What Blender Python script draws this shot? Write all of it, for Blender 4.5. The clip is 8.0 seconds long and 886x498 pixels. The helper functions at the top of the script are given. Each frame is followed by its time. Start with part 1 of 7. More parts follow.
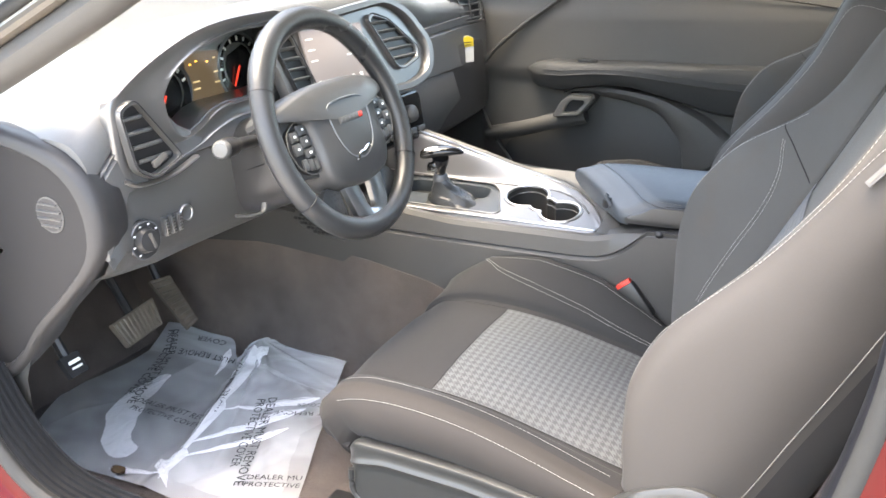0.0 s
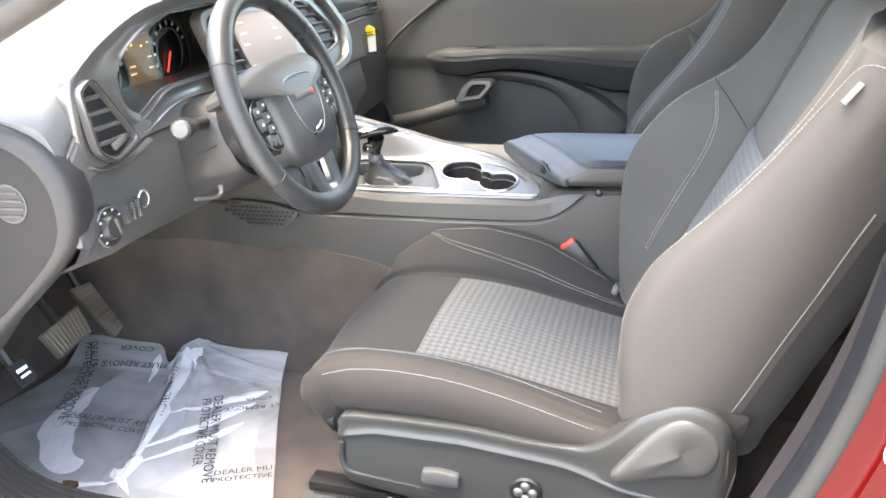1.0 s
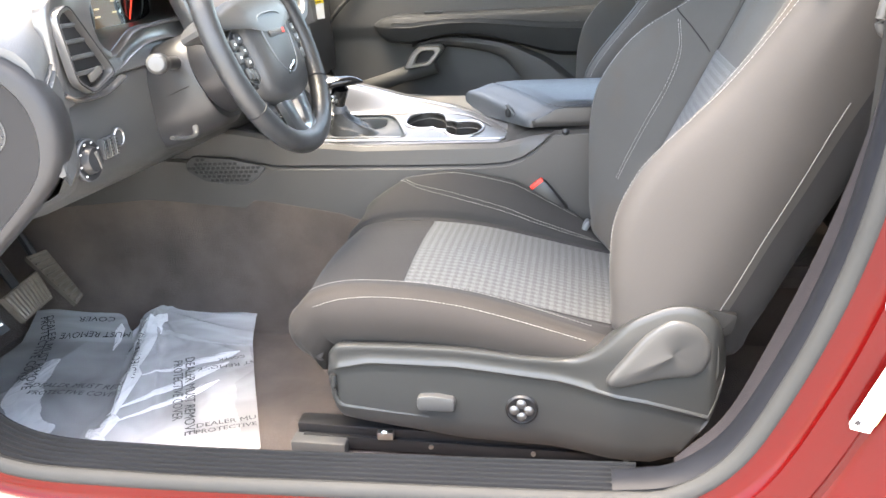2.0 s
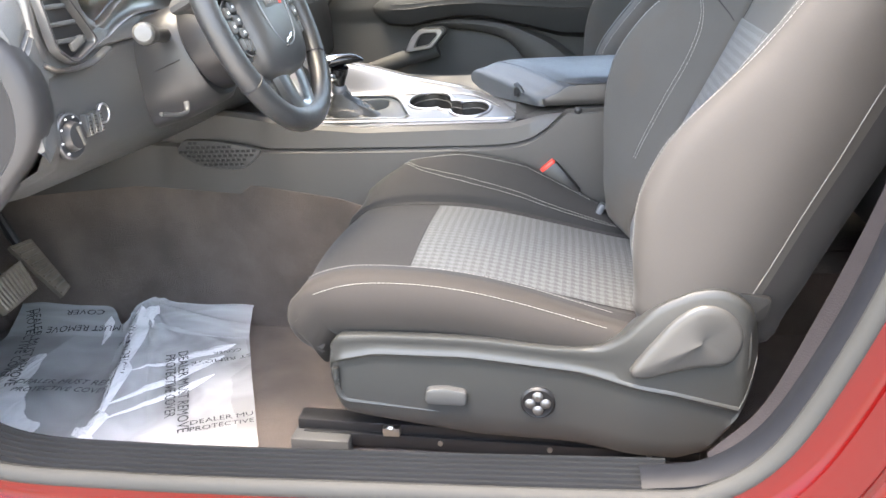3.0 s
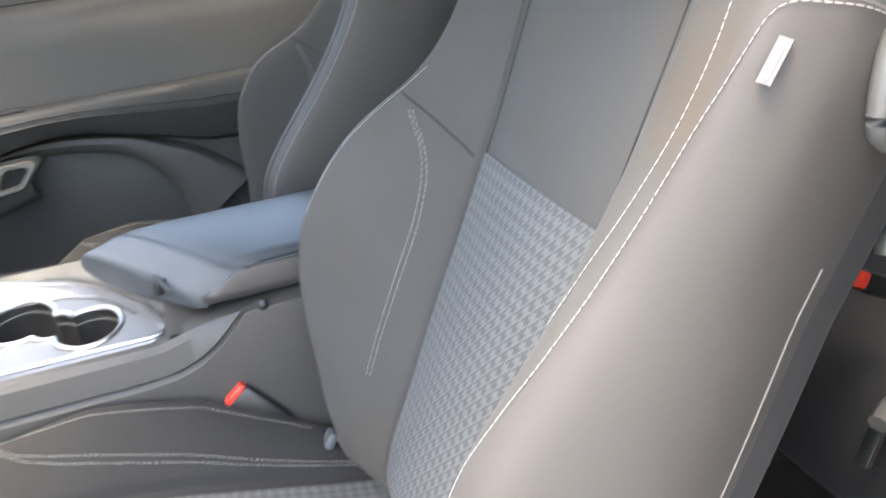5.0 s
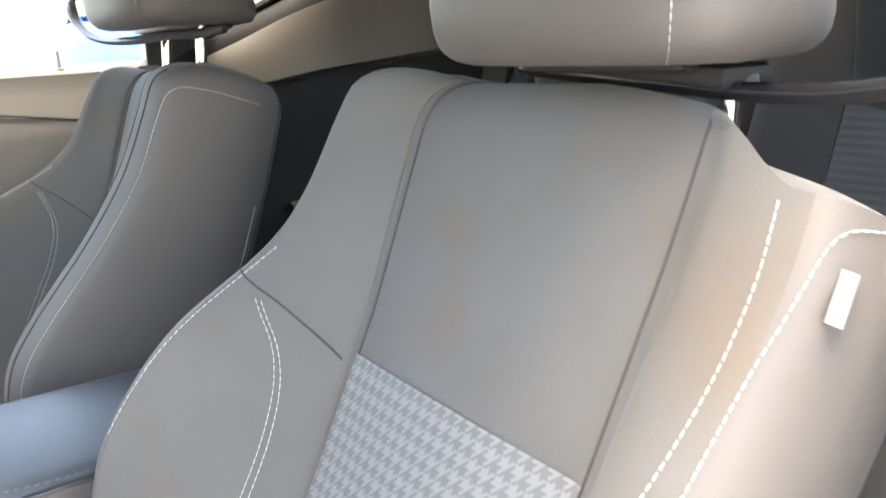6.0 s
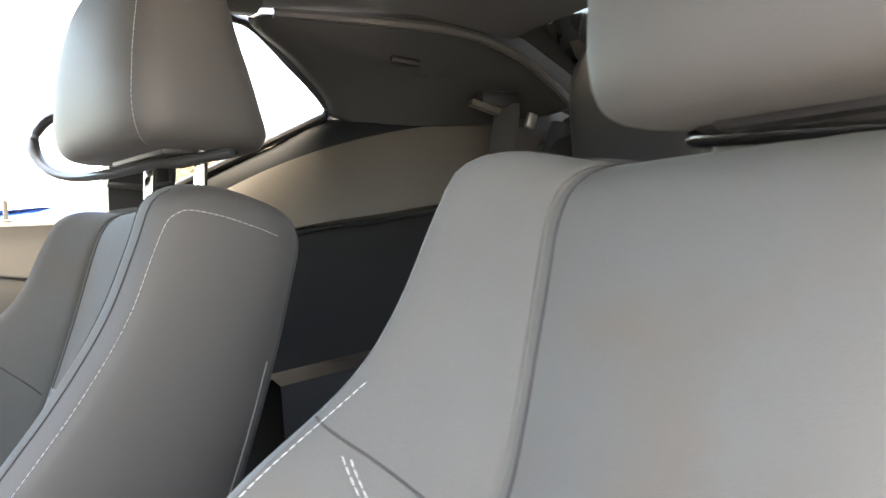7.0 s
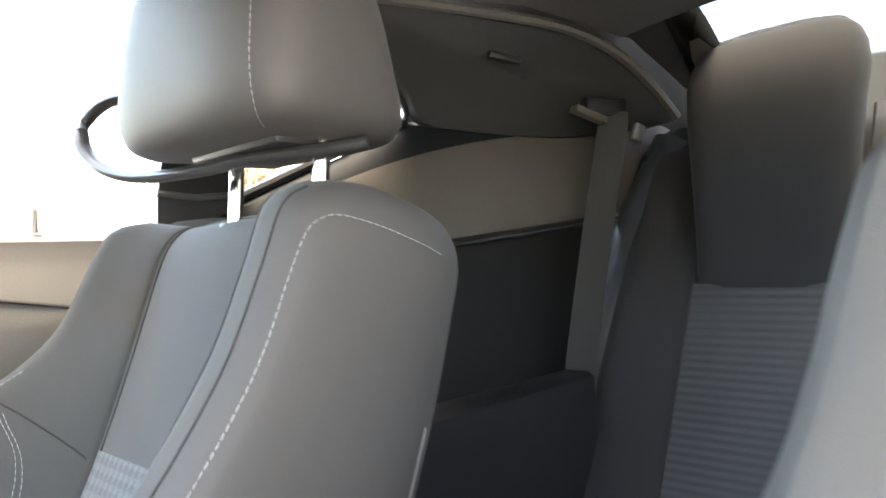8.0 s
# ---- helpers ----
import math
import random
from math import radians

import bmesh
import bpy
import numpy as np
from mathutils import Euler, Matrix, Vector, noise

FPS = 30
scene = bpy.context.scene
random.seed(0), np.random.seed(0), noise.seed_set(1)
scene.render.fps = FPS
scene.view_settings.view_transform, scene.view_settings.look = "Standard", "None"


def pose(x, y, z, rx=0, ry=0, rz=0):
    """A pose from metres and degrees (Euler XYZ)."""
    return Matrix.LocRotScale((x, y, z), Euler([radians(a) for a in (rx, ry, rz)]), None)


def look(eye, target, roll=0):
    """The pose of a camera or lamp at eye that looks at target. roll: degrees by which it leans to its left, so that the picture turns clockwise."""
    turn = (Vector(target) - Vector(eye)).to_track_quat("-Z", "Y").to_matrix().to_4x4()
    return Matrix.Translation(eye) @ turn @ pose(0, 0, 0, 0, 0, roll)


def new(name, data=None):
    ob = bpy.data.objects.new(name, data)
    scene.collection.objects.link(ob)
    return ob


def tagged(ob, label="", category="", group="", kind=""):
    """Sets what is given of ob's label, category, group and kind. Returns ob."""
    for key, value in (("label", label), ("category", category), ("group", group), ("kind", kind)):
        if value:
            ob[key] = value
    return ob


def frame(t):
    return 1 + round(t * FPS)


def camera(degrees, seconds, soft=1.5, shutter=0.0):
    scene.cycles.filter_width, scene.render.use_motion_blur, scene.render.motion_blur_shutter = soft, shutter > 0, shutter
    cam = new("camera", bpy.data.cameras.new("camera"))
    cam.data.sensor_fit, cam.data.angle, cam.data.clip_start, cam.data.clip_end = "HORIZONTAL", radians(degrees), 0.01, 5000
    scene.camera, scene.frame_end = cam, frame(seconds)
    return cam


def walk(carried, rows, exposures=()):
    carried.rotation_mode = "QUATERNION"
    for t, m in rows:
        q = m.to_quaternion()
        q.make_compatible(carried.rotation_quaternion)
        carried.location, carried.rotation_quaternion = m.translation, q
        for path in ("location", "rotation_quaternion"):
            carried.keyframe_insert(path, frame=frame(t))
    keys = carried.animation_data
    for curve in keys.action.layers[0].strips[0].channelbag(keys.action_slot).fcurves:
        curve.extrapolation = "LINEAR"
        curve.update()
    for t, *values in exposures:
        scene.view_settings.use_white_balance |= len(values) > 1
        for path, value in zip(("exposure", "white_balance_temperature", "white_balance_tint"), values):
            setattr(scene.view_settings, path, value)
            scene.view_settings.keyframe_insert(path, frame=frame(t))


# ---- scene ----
cam = camera(55.9, 8.0, soft=1.5, shutter=0.3)
PATH = [
    (0, (0.684, -1.075, 1.219), (-0.163, 0.587, 0.499), -1.9),
    (0.5, (0.604, -1.11, 1.208), (-0.079, 0.628, 0.492), -3.0),
    (1, (0.518, -1.193, 1.164), (0.014, 0.611, 0.463), -2.6),
    (1.5, (0.463, -1.251, 1.092), (0.097, 0.592, 0.408), -2.9),
    (2, (0.431, -1.266, 1.053), (0.106, 0.585, 0.368), -3.3),
    (2.2, (0.42, -1.266, 1.044), (0.104, 0.583, 0.35), -3.5),
    (3.5, (0.398, -1.076, 0.995), (0.082, 0.775, 0.306), -3.6),
    (4, (0.431, -0.897, 1.017), (0.174, 0.943, 0.277), -5.1),
    (4.5, (0.435, -0.741, 1.057), (0.437, 1.112, 0.305), -7.8),
    (5, (0.423, -0.608, 1.083), (0.823, 1.215, 0.362), -9.1),
    (5.2, (0.425, -0.561, 1.093), (0.983, 1.227, 0.391), -9.1),
    (6.3, (0.333, -0.353, 1.113), (1.53, 1.206, 0.741), -1.2),
    (6.5, (0.334, -0.312, 1.103), (1.558, 1.242, 0.813), -1.3),
    (7, (0.332, -0.18, 1.035), (1.644, 1.329, 1.006), -3.0),
    (7.5, (0.34, -0.036, 0.999), (1.665, 1.461, 1.007), -3.0),
    (8, (0.348, 0.105, 1.034), (1.69, 1.587, 1.081), -2.1),
]
EXPOSURE = [(0, 4.0, 7800, 10), (1, 4.15, 7800, 10), (2, 4.12, 7800, 10), (4, 4.03, 7600, 10), (5.2, 4.03, 7500, 10), (6, 4.65, 8000, 10), (6.5, 4.76, 8300, 10), (7.2, 4.95, 8300, 10), (8, 5.1, 8100, 10)]
walk(cam, [(t, look(eye, target, roll)) for t, eye, target, roll in PATH], EXPOSURE)

# ---- light ----
world = bpy.data.worlds.new("sky")
scene.world = world
world.use_nodes = True
_nt = world.node_tree
_sky = _nt.nodes.new("ShaderNodeTexSky")
_sky.sky_type, _sky.sun_disc = "NISHITA", False
_sky.sun_elevation, _sky.sun_rotation = radians(78), radians(238)
_sky.air_density, _sky.dust_density = 1.0, 3.0
_nt.nodes["Background"].inputs["Strength"].default_value = 0.14
_nt.links.new(_sky.outputs["Color"], _nt.nodes["Background"].inputs["Color"])
sun = new("sun", bpy.data.lights.new("sun", "SUN"))
sun.data.energy, sun.data.angle, sun.data.color = 0.8, radians(35), (1.0, 0.95, 0.88)
sun.matrix_world = look((-1.1, -0.7, 6.0), (0, 0, 0))


# ---- materials ----
def mat_new(name):
    m = bpy.data.materials.new(name)
    m.use_nodes = True
    return m, m.node_tree.nodes, m.node_tree.links, m.node_tree.nodes["Principled BSDF"]


def surface(name, colour, rough=0.5, metal=0.0, grain=400.0, bump=0.15, spread=0.12, patch=6.0, sheen=0.0, voronoi=False, depth=0.0006, spec=0.5, stain=None):
    """A procedural surface: colour varied at two scales, fine relief."""
    m, n, l, b = mat_new(name)
    co = n.new("ShaderNodeTexCoord")
    big, fine = n.new("ShaderNodeTexNoise"), n.new("ShaderNodeTexVoronoi" if voronoi else "ShaderNodeTexNoise")
    big.inputs["Scale"].default_value, big.inputs["Detail"].default_value = patch, 5
    fine.inputs["Scale"].default_value = grain
    l.new(co.outputs["Object"], big.inputs["Vector"])
    l.new(co.outputs["Object"], fine.inputs["Vector"])
    ramp = n.new("ShaderNodeMapRange")
    ramp.inputs["From Min"].default_value, ramp.inputs["From Max"].default_value = 0.3, 0.7
    ramp.inputs["To Min"].default_value, ramp.inputs["To Max"].default_value = 1 - spread, 1 + spread
    l.new(big.outputs["Fac"], ramp.inputs["Value"])
    fr = n.new("ShaderNodeMapRange")
    fr.inputs["To Min"].default_value, fr.inputs["To Max"].default_value = 1 - spread, 1 + spread
    l.new(fine.outputs["Distance" if voronoi else "Fac"], fr.inputs["Value"])
    mul = n.new("ShaderNodeMath")
    mul.operation = "MULTIPLY"
    l.new(ramp.outputs[0], mul.inputs[0])
    l.new(fr.outputs[0], mul.inputs[1])
    mix = n.new("ShaderNodeVectorMath")
    mix.operation = "SCALE"
    mix.inputs[0].default_value = colour
    l.new(mul.outputs[0], mix.inputs["Scale"])
    if stain:
        spot, edge, mx = n.new("ShaderNodeTexNoise"), n.new("ShaderNodeMapRange"), n.new("ShaderNodeMix")
        spot.inputs["Scale"].default_value, spot.inputs["Detail"].default_value = 7.5, 4
        l.new(co.outputs["Object"], spot.inputs["Vector"])
        edge.inputs["From Min"].default_value, edge.inputs["From Max"].default_value = 0.5, 0.72
        l.new(spot.outputs["Fac"], edge.inputs["Value"])
        mx.data_type = "RGBA"
        mx.inputs[7].default_value = (*stain, 1)
        l.new(edge.outputs[0], mx.inputs[0])
        l.new(mix.outputs[0], mx.inputs[6])
        l.new(mx.outputs[2], b.inputs["Base Color"])
    else:
        l.new(mix.outputs[0], b.inputs["Base Color"])
    rr = n.new("ShaderNodeMapRange")
    rr.inputs["To Min"].default_value, rr.inputs["To Max"].default_value = max(rough - 0.08, 0.03), min(rough + 0.08, 1)
    l.new(big.outputs["Fac"], rr.inputs["Value"])
    l.new(rr.outputs[0], b.inputs["Roughness"])
    b.inputs["Metallic"].default_value = metal
    b.inputs["Specular IOR Level"].default_value = spec
    if sheen:
        b.inputs["Sheen Weight"].default_value, b.inputs["Sheen Roughness"].default_value = sheen, 0.5
    if bump:
        bp = n.new("ShaderNodeBump")
        bp.inputs["Strength"].default_value, bp.inputs["Distance"].default_value = bump, depth
        l.new(fine.outputs["Distance" if voronoi else "Fac"], bp.inputs["Height"])
        l.new(bp.outputs[0], b.inputs["Normal"])
    return m


def houndstooth(name, dark, light, cell):
    """Two-tone broken check woven in the UV plane, UV in metres."""
    m, n, l, b = mat_new(name)
    co, sep = n.new("ShaderNodeUVMap"), n.new("ShaderNodeSeparateXYZ")
    l.new(co.outputs[0], sep.inputs[0])

    def op(kind, a, c):
        q = n.new("ShaderNodeMath")
        q.operation = kind
        for k, v in ((0, a), (1, c)):
            if isinstance(v, float):
                q.inputs[k].default_value = v
            elif v is not None:
                l.new(v, q.inputs[k])
        return q.outputs[0]

    u, v = op("MULTIPLY", sep.outputs[0], 1 / cell), op("MULTIPLY", sep.outputs[1], 1 / cell)
    fu, fv = op("FRACT", u, None), op("FRACT", v, None)
    a, c = op("LESS_THAN", fu, 0.5), op("LESS_THAN", fv, 0.5)
    both = op("MULTIPLY", a, c)
    differ = op("ABSOLUTE", op("SUBTRACT", a, c), None)
    stripe = op("LESS_THAN", op("FRACT", op("MULTIPLY", op("ADD", u, v), 2.0), None), 0.5)
    pat = op("MAXIMUM", both, op("MULTIPLY", differ, stripe))
    nz = n.new("ShaderNodeTexNoise")
    nz.inputs["Scale"].default_value = 900
    pat2 = op("MULTIPLY", pat, op("ADD", nz.outputs["Fac"], 0.45))
    mix = n.new("ShaderNodeMix")
    mix.data_type = "RGBA"
    mix.inputs[6].default_value, mix.inputs[7].default_value = (*dark, 1), (*light, 1)
    l.new(pat2, mix.inputs[0])
    l.new(mix.outputs[2], b.inputs["Base Color"])
    b.inputs["Roughness"].default_value = 0.85
    b.inputs["Sheen Weight"].default_value = 0.05
    bp = n.new("ShaderNodeBump")
    bp.inputs["Strength"].default_value, bp.inputs["Distance"].default_value = 0.5, 0.0012
    l.new(pat2, bp.inputs["Height"])
    l.new(bp.outputs[0], b.inputs["Normal"])
    return m


def glass(name, tint=(0.9, 0.95, 0.93)):
    m, n, l, b = mat_new(name)
    out = n["Material Output"]
    tr, gl, mx, fr = n.new("ShaderNodeBsdfTransparent"), n.new("ShaderNodeBsdfGlossy"), n.new("ShaderNodeMixShader"), n.new("ShaderNodeFresnel")
    tr.inputs[0].default_value = (*tint, 1)
    gl.inputs["Roughness"].default_value = 0.02
    fr.inputs["IOR"].default_value = 1.2
    l.new(fr.outputs[0], mx.inputs[0])
    l.new(tr.outputs[0], mx.inputs[1])
    l.new(gl.outputs[0], mx.inputs[2])
    l.new(mx.outputs[0], out.inputs[0])
    return m


def film_plastic(name, cloud=0.14):
    """Thin clear plastic sheet: see-through, slightly milky, with a sharp gloss."""
    m, n, l, b = mat_new(name)
    out = n["Material Output"]
    tr, df, mx, gl, top, fr = (n.new("ShaderNode" + k) for k in ("BsdfTransparent", "BsdfDiffuse", "MixShader", "BsdfGlossy", "MixShader", "Fresnel"))
    tr.inputs[0].default_value = (0.94, 0.95, 0.97, 1)
    df.inputs[0].default_value = (0.86, 0.85, 0.84, 1)
    gl.inputs["Roughness"].default_value = 0.06
    fr.inputs["IOR"].default_value = 1.6
    nz = n.new("ShaderNodeTexNoise")
    nz.inputs["Scale"].default_value, nz.inputs["Detail"].default_value, nz.inputs["Distortion"].default_value = 5, 1.5, 0.6
    bp = n.new("ShaderNodeBump")
    bp.inputs["Strength"].default_value, bp.inputs["Distance"].default_value = 0.4, 0.012
    l.new(nz.outputs["Fac"], bp.inputs["Height"])
    for q in (gl, fr, df):
        l.new(bp.outputs[0], q.inputs["Normal"])
    mr = n.new("ShaderNodeMapRange")
    mr.inputs["From Min"].default_value, mr.inputs["From Max"].default_value = 0.3, 0.75
    mr.inputs["To Min"].default_value, mr.inputs["To Max"].default_value = cloud, cloud + 0.2
    l.new(nz.outputs["Fac"], mr.inputs["Value"])
    l.new(mr.outputs[0], mx.inputs[0])
    l.new(tr.outputs[0], mx.inputs[1])
    l.new(df.outputs[0], mx.inputs[2])
    l.new(fr.outputs[0], top.inputs[0])
    l.new(mx.outputs[0], top.inputs[1])
    l.new(gl.outputs[0], top.inputs[2])
    l.new(top.outputs[0], out.inputs[0])
    return m


def glow(name, colour, strength):
    m, n, l, b = mat_new(name)
    b.inputs["Base Color"].default_value = (*colour, 1)
    b.inputs["Emission Color"].default_value = (*colour, 1)
    b.inputs["Emission Strength"].default_value = strength
    return m


M = dict(
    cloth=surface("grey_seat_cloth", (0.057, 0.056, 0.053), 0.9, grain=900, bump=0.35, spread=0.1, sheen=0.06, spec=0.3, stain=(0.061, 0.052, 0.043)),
    side_cloth=surface("grey_side_cloth", (0.05, 0.0455, 0.042), 0.6, grain=700, bump=0.2, spread=0.05, sheen=0.03, spec=0.35),
    cushion_side=surface("brown_grey_side_cloth", (0.03, 0.026, 0.0233), 0.75, grain=700, bump=0.2, spread=0.08, sheen=0.05, spec=0.3),
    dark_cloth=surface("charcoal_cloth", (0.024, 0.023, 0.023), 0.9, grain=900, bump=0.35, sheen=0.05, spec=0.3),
    hound=houndstooth("houndstooth_cloth", (0.064, 0.066, 0.066), (0.11, 0.114, 0.116), 0.0125),
    thread=surface("pale_thread", (0.28, 0.272, 0.258), 0.7, grain=900, bump=0.3),
    plastic=surface("dark_grey_plastic", (0.062, 0.062, 0.061), 0.42, grain=1200, bump=0.12, spread=0.08),
    shield=surface("satin_grey_plastic", (0.034, 0.035, 0.034), 0.36, grain=1500, bump=0.1, spread=0.06),
    lever=surface("pale_grey_plastic", (0.1, 0.095, 0.087), 0.4, grain=1500, bump=0.08, spread=0.05),
    black=surface("black_plastic", (0.014, 0.014, 0.015), 0.4, grain=900, bump=0.1),
    gloss_black=surface("gloss_black_plastic", (0.01, 0.01, 0.011), 0.12, bump=0.0),
    leather=surface("black_leather", (0.03, 0.031, 0.032), 0.29, grain=700, bump=0.35, voronoi=True, depth=0.0008),
    soft=surface("grained_soft_dash", (0.108, 0.108, 0.106), 0.4, grain=520, bump=0.35, voronoi=True, depth=0.0009, spread=0.07),
    console=surface("grey_console_plastic", (0.043, 0.041, 0.039), 0.45, grain=800, bump=0.15, voronoi=True, spread=0.07),
    vinyl=surface("blue_grey_vinyl", (0.04, 0.046, 0.053), 0.4, grain=600, bump=0.3, voronoi=True, depth=0.0008),
    silver=surface("satin_silver_trim", (0.125, 0.132, 0.142), 0.4, 0.3, grain=1500, bump=0.05, spread=0.05, spec=0.35),
    door_pad=surface("dark_padded_vinyl", (0.032, 0.033, 0.033), 0.55, grain=600, bump=0.3, voronoi=True, depth=0.0008, spec=0.2),
    satin=surface("satin_console_trim", (0.19, 0.185, 0.185), 0.38, 0.7, grain=1500, bump=0.05, spread=0.05, spec=0.3),
    tag=surface("pale_woven_tag", (0.09, 0.09, 0.092), 0.7, grain=900, bump=0.2),
    chrome=surface("chrome", (0.6, 0.6, 0.59), 0.14, 1.0, bump=0.0, spread=0.03),
    carpet=surface("brown_black_carpet", (0.105, 0.08, 0.067), 1.0, grain=650, bump=1.0, spread=0.35, patch=9, depth=0.004, sheen=0.1),
    rubber=surface("black_rubber", (0.010, 0.011, 0.0125), 0.55, grain=700, bump=0.15, spec=0.15),
    seal=surface("grey_rubber_seal", (0.028, 0.029, 0.029), 0.65, grain=700, bump=0.15, spec=0.2),
    red=surface("red_car_paint", (0.055, 0.0015, 0.0015), 0.16, 0.0, grain=2500, bump=0.0, spread=0.04, spec=0.2),
    door=surface("grey_door_panel", (0.06, 0.058, 0.054), 0.6, grain=600, bump=0.25, voronoi=True, spread=0.08),
    trim_dark=surface("charcoal_trim", (0.04, 0.04, 0.038), 0.6, grain=500, bump=0.2, spread=0.1),
    trim_brown=surface("warm_grey_trim", (0.088, 0.077, 0.063), 0.5, grain=500, bump=0.2, voronoi=True, spread=0.08),
    headliner=surface("black_headliner", (0.03, 0.03, 0.029), 0.95, grain=900, bump=0.4, sheen=0.1),
    belt=surface("grey_belt_webbing", (0.034, 0.033, 0.03), 0.8, grain=900, bump=0.3),
    pedal=surface("worn_pedal_rubber", (0.15, 0.125, 0.1), 0.5, grain=400, bump=0.3, spread=0.25, patch=25),
    ink=surface("black_ink", (0.012, 0.012, 0.016), 0.5, bump=0.0),
    paper=surface("white_paper", (0.7, 0.69, 0.65), 0.6, bump=0.0, spread=0.03),
    yellow=surface("yellow_paper", (0.75, 0.55, 0.03), 0.6, bump=0.0, spread=0.03),
    red_button=surface("red_plastic", (0.6, 0.04, 0.025), 0.4, bump=0.0, spread=0.03),
    white=surface("white_plastic", (0.8, 0.8, 0.78), 0.35, bump=0.0, spread=0.03),
    steel=surface("zinc_steel", (0.5, 0.5, 0.48), 0.35, 1.0, grain=300, bump=0.2),
    asphalt=surface("pale_concrete", (0.45, 0.44, 0.42), 0.9, grain=60, bump=0.3, spread=0.15, patch=0.6, depth=0.004),
    glass=glass("clear_glass"),
    shield_glass=glass("windshield_glass", (0.8, 0.83, 0.82)),
    tinted=glass("tinted_glass", (0.2, 0.21, 0.2)),
    sail=surface("charcoal_sail_trim", (0.027, 0.028, 0.027), 0.6, grain=500, bump=0.2, spread=0.1),
    shroud=surface("black_column_plastic", (0.03, 0.03, 0.031), 0.36, grain=1200, bump=0.1),
    film=film_plastic("clear_film", 0.34),
    film_white=film_plastic("milky_film", 0.4),
    # near-white film: painted shine for the folds and the reflection patch
    crease=film_plastic("film_highlight", 0.9),
    alloy=surface("satin_alloy", (0.5, 0.49, 0.48), 0.34, 1.0, grain=1500, bump=0.04, spread=0.05),
    graphite=surface("graphite_trim", (0.2, 0.195, 0.19), 0.3, 0.7, grain=1500, bump=0.05, spread=0.05),
    hub=surface("soft_grey_hub", (0.05, 0.05, 0.05), 0.4, grain=1200, bump=0.12, spread=0.06),
    column_dark=surface("near_black_plastic", (0.018, 0.018, 0.02), 0.4, grain=1200, bump=0.1),
    stalk_tip=surface("pale_stalk_plastic", (0.1, 0.1, 0.098), 0.35, bump=0.0, spread=0.04),
    screen=surface("touch_screen_glass", (0.16, 0.15, 0.15), 0.15, bump=0.0, spread=0.05),
)


# ---- geometry helpers ----
def cr(points, n):
    """n places, evenly spaced, on a smooth curve through the points (tuples of any length)."""
    p = np.array(points, float)
    q = np.vstack([2 * p[0] - p[1], p, 2 * p[-1] - p[-2]])
    out = []
    for k in range(len(p) - 1):
        a, b, c, d = q[k : k + 4]
        for s in np.linspace(0, 1, 24, endpoint=False):
            out.append(0.5 * (2 * b + (c - a) * s + (2 * a - 5 * b + 4 * c - d) * s**2 + (3 * b - a - 3 * c + d) * s**3))
    out.append(p[-1])
    out = np.array(out)
    run = np.r_[0, np.cumsum(np.linalg.norm(np.diff(out, axis=0), axis=1))]
    at = np.linspace(0, run[-1], n)
    return np.stack([np.interp(at, run, out[:, k]) for k in range(out.shape[1])], 1)


def loft(rows, ring=False, cap=False):
    """Faces between rows of equally many places. ring: each row closes. cap: close both ends."""
    rows = [np.asarray(r, float) for r in rows]
    m = len(rows[0])
    v = [tuple(p) for r in rows for p in r]
    f = []
    for i in range(len(rows) - 1):
        for j in range(m if ring else m - 1):
            k = (j + 1) % m
            f.append((i * m + j, i * m + k, (i + 1) * m + k, (i + 1) * m + j))
    if cap:
        f.append(tuple(range(m))[::-1])
        f.append(tuple(range((len(rows) - 1) * m, len(rows) * m)))
    return v, f


def join(*geos):
    v, f = [], []
    for gv, gf in geos:
        o = len(v)
        v += gv
        f += [tuple(i + o for i in q) for q in gf]
    return v, f


def moved(geo, m):
    return [tuple(m @ Vector(p)) for p in geo[0]], geo[1]


def tube(points, r, n=10, closed=False, flat=1.0, up=(0, 0, 1)):
    """A round or flattened bar along places; r one radius or one each."""
    p = [Vector(q) for q in points]
    rr = r if hasattr(r, "__len__") else [r] * len(p)
    rows = []
    for i, q in enumerate(p):
        a, b = (p[i - 1], p[(i + 1) % len(p)]) if closed else (p[max(i - 1, 0)], p[min(i + 1, len(p) - 1)])
        t = (b - a).normalized()
        s = t.cross(Vector(up))
        s = s.normalized() if s.length > 1e-4 else t.orthogonal().normalized()
        w = s.cross(t).normalized()
        rows.append([q + s * (rr[i] * math.cos(2 * math.pi * k / n)) + w * (rr[i] * flat * math.sin(2 * math.pi * k / n)) for k in range(n)])
    if closed:
        rows.append(rows[0])
    return loft(rows, ring=True, cap=not closed)


def from_bm(bm):
    bm.verts.index_update()
    g = [tuple(v.co) for v in bm.verts], [tuple(v.index for v in f.verts) for f in bm.faces]
    bm.free()
    return g


def box(c, d, r=0.004, rot=(0, 0, 0), seg=2):
    """A rounded box: centre, size, edge radius, turn in degrees."""
    bm = bmesh.new()
    bmesh.ops.create_cube(bm, size=1, matrix=Matrix.Diagonal((*d, 1)))
    if r:
        bmesh.ops.bevel(bm, geom=bm.edges[:], offset=min(r, min(d) * 0.49), segments=seg, affect="EDGES", profile=0.5)
    bm.transform(pose(*c, *rot))
    return from_bm(bm)


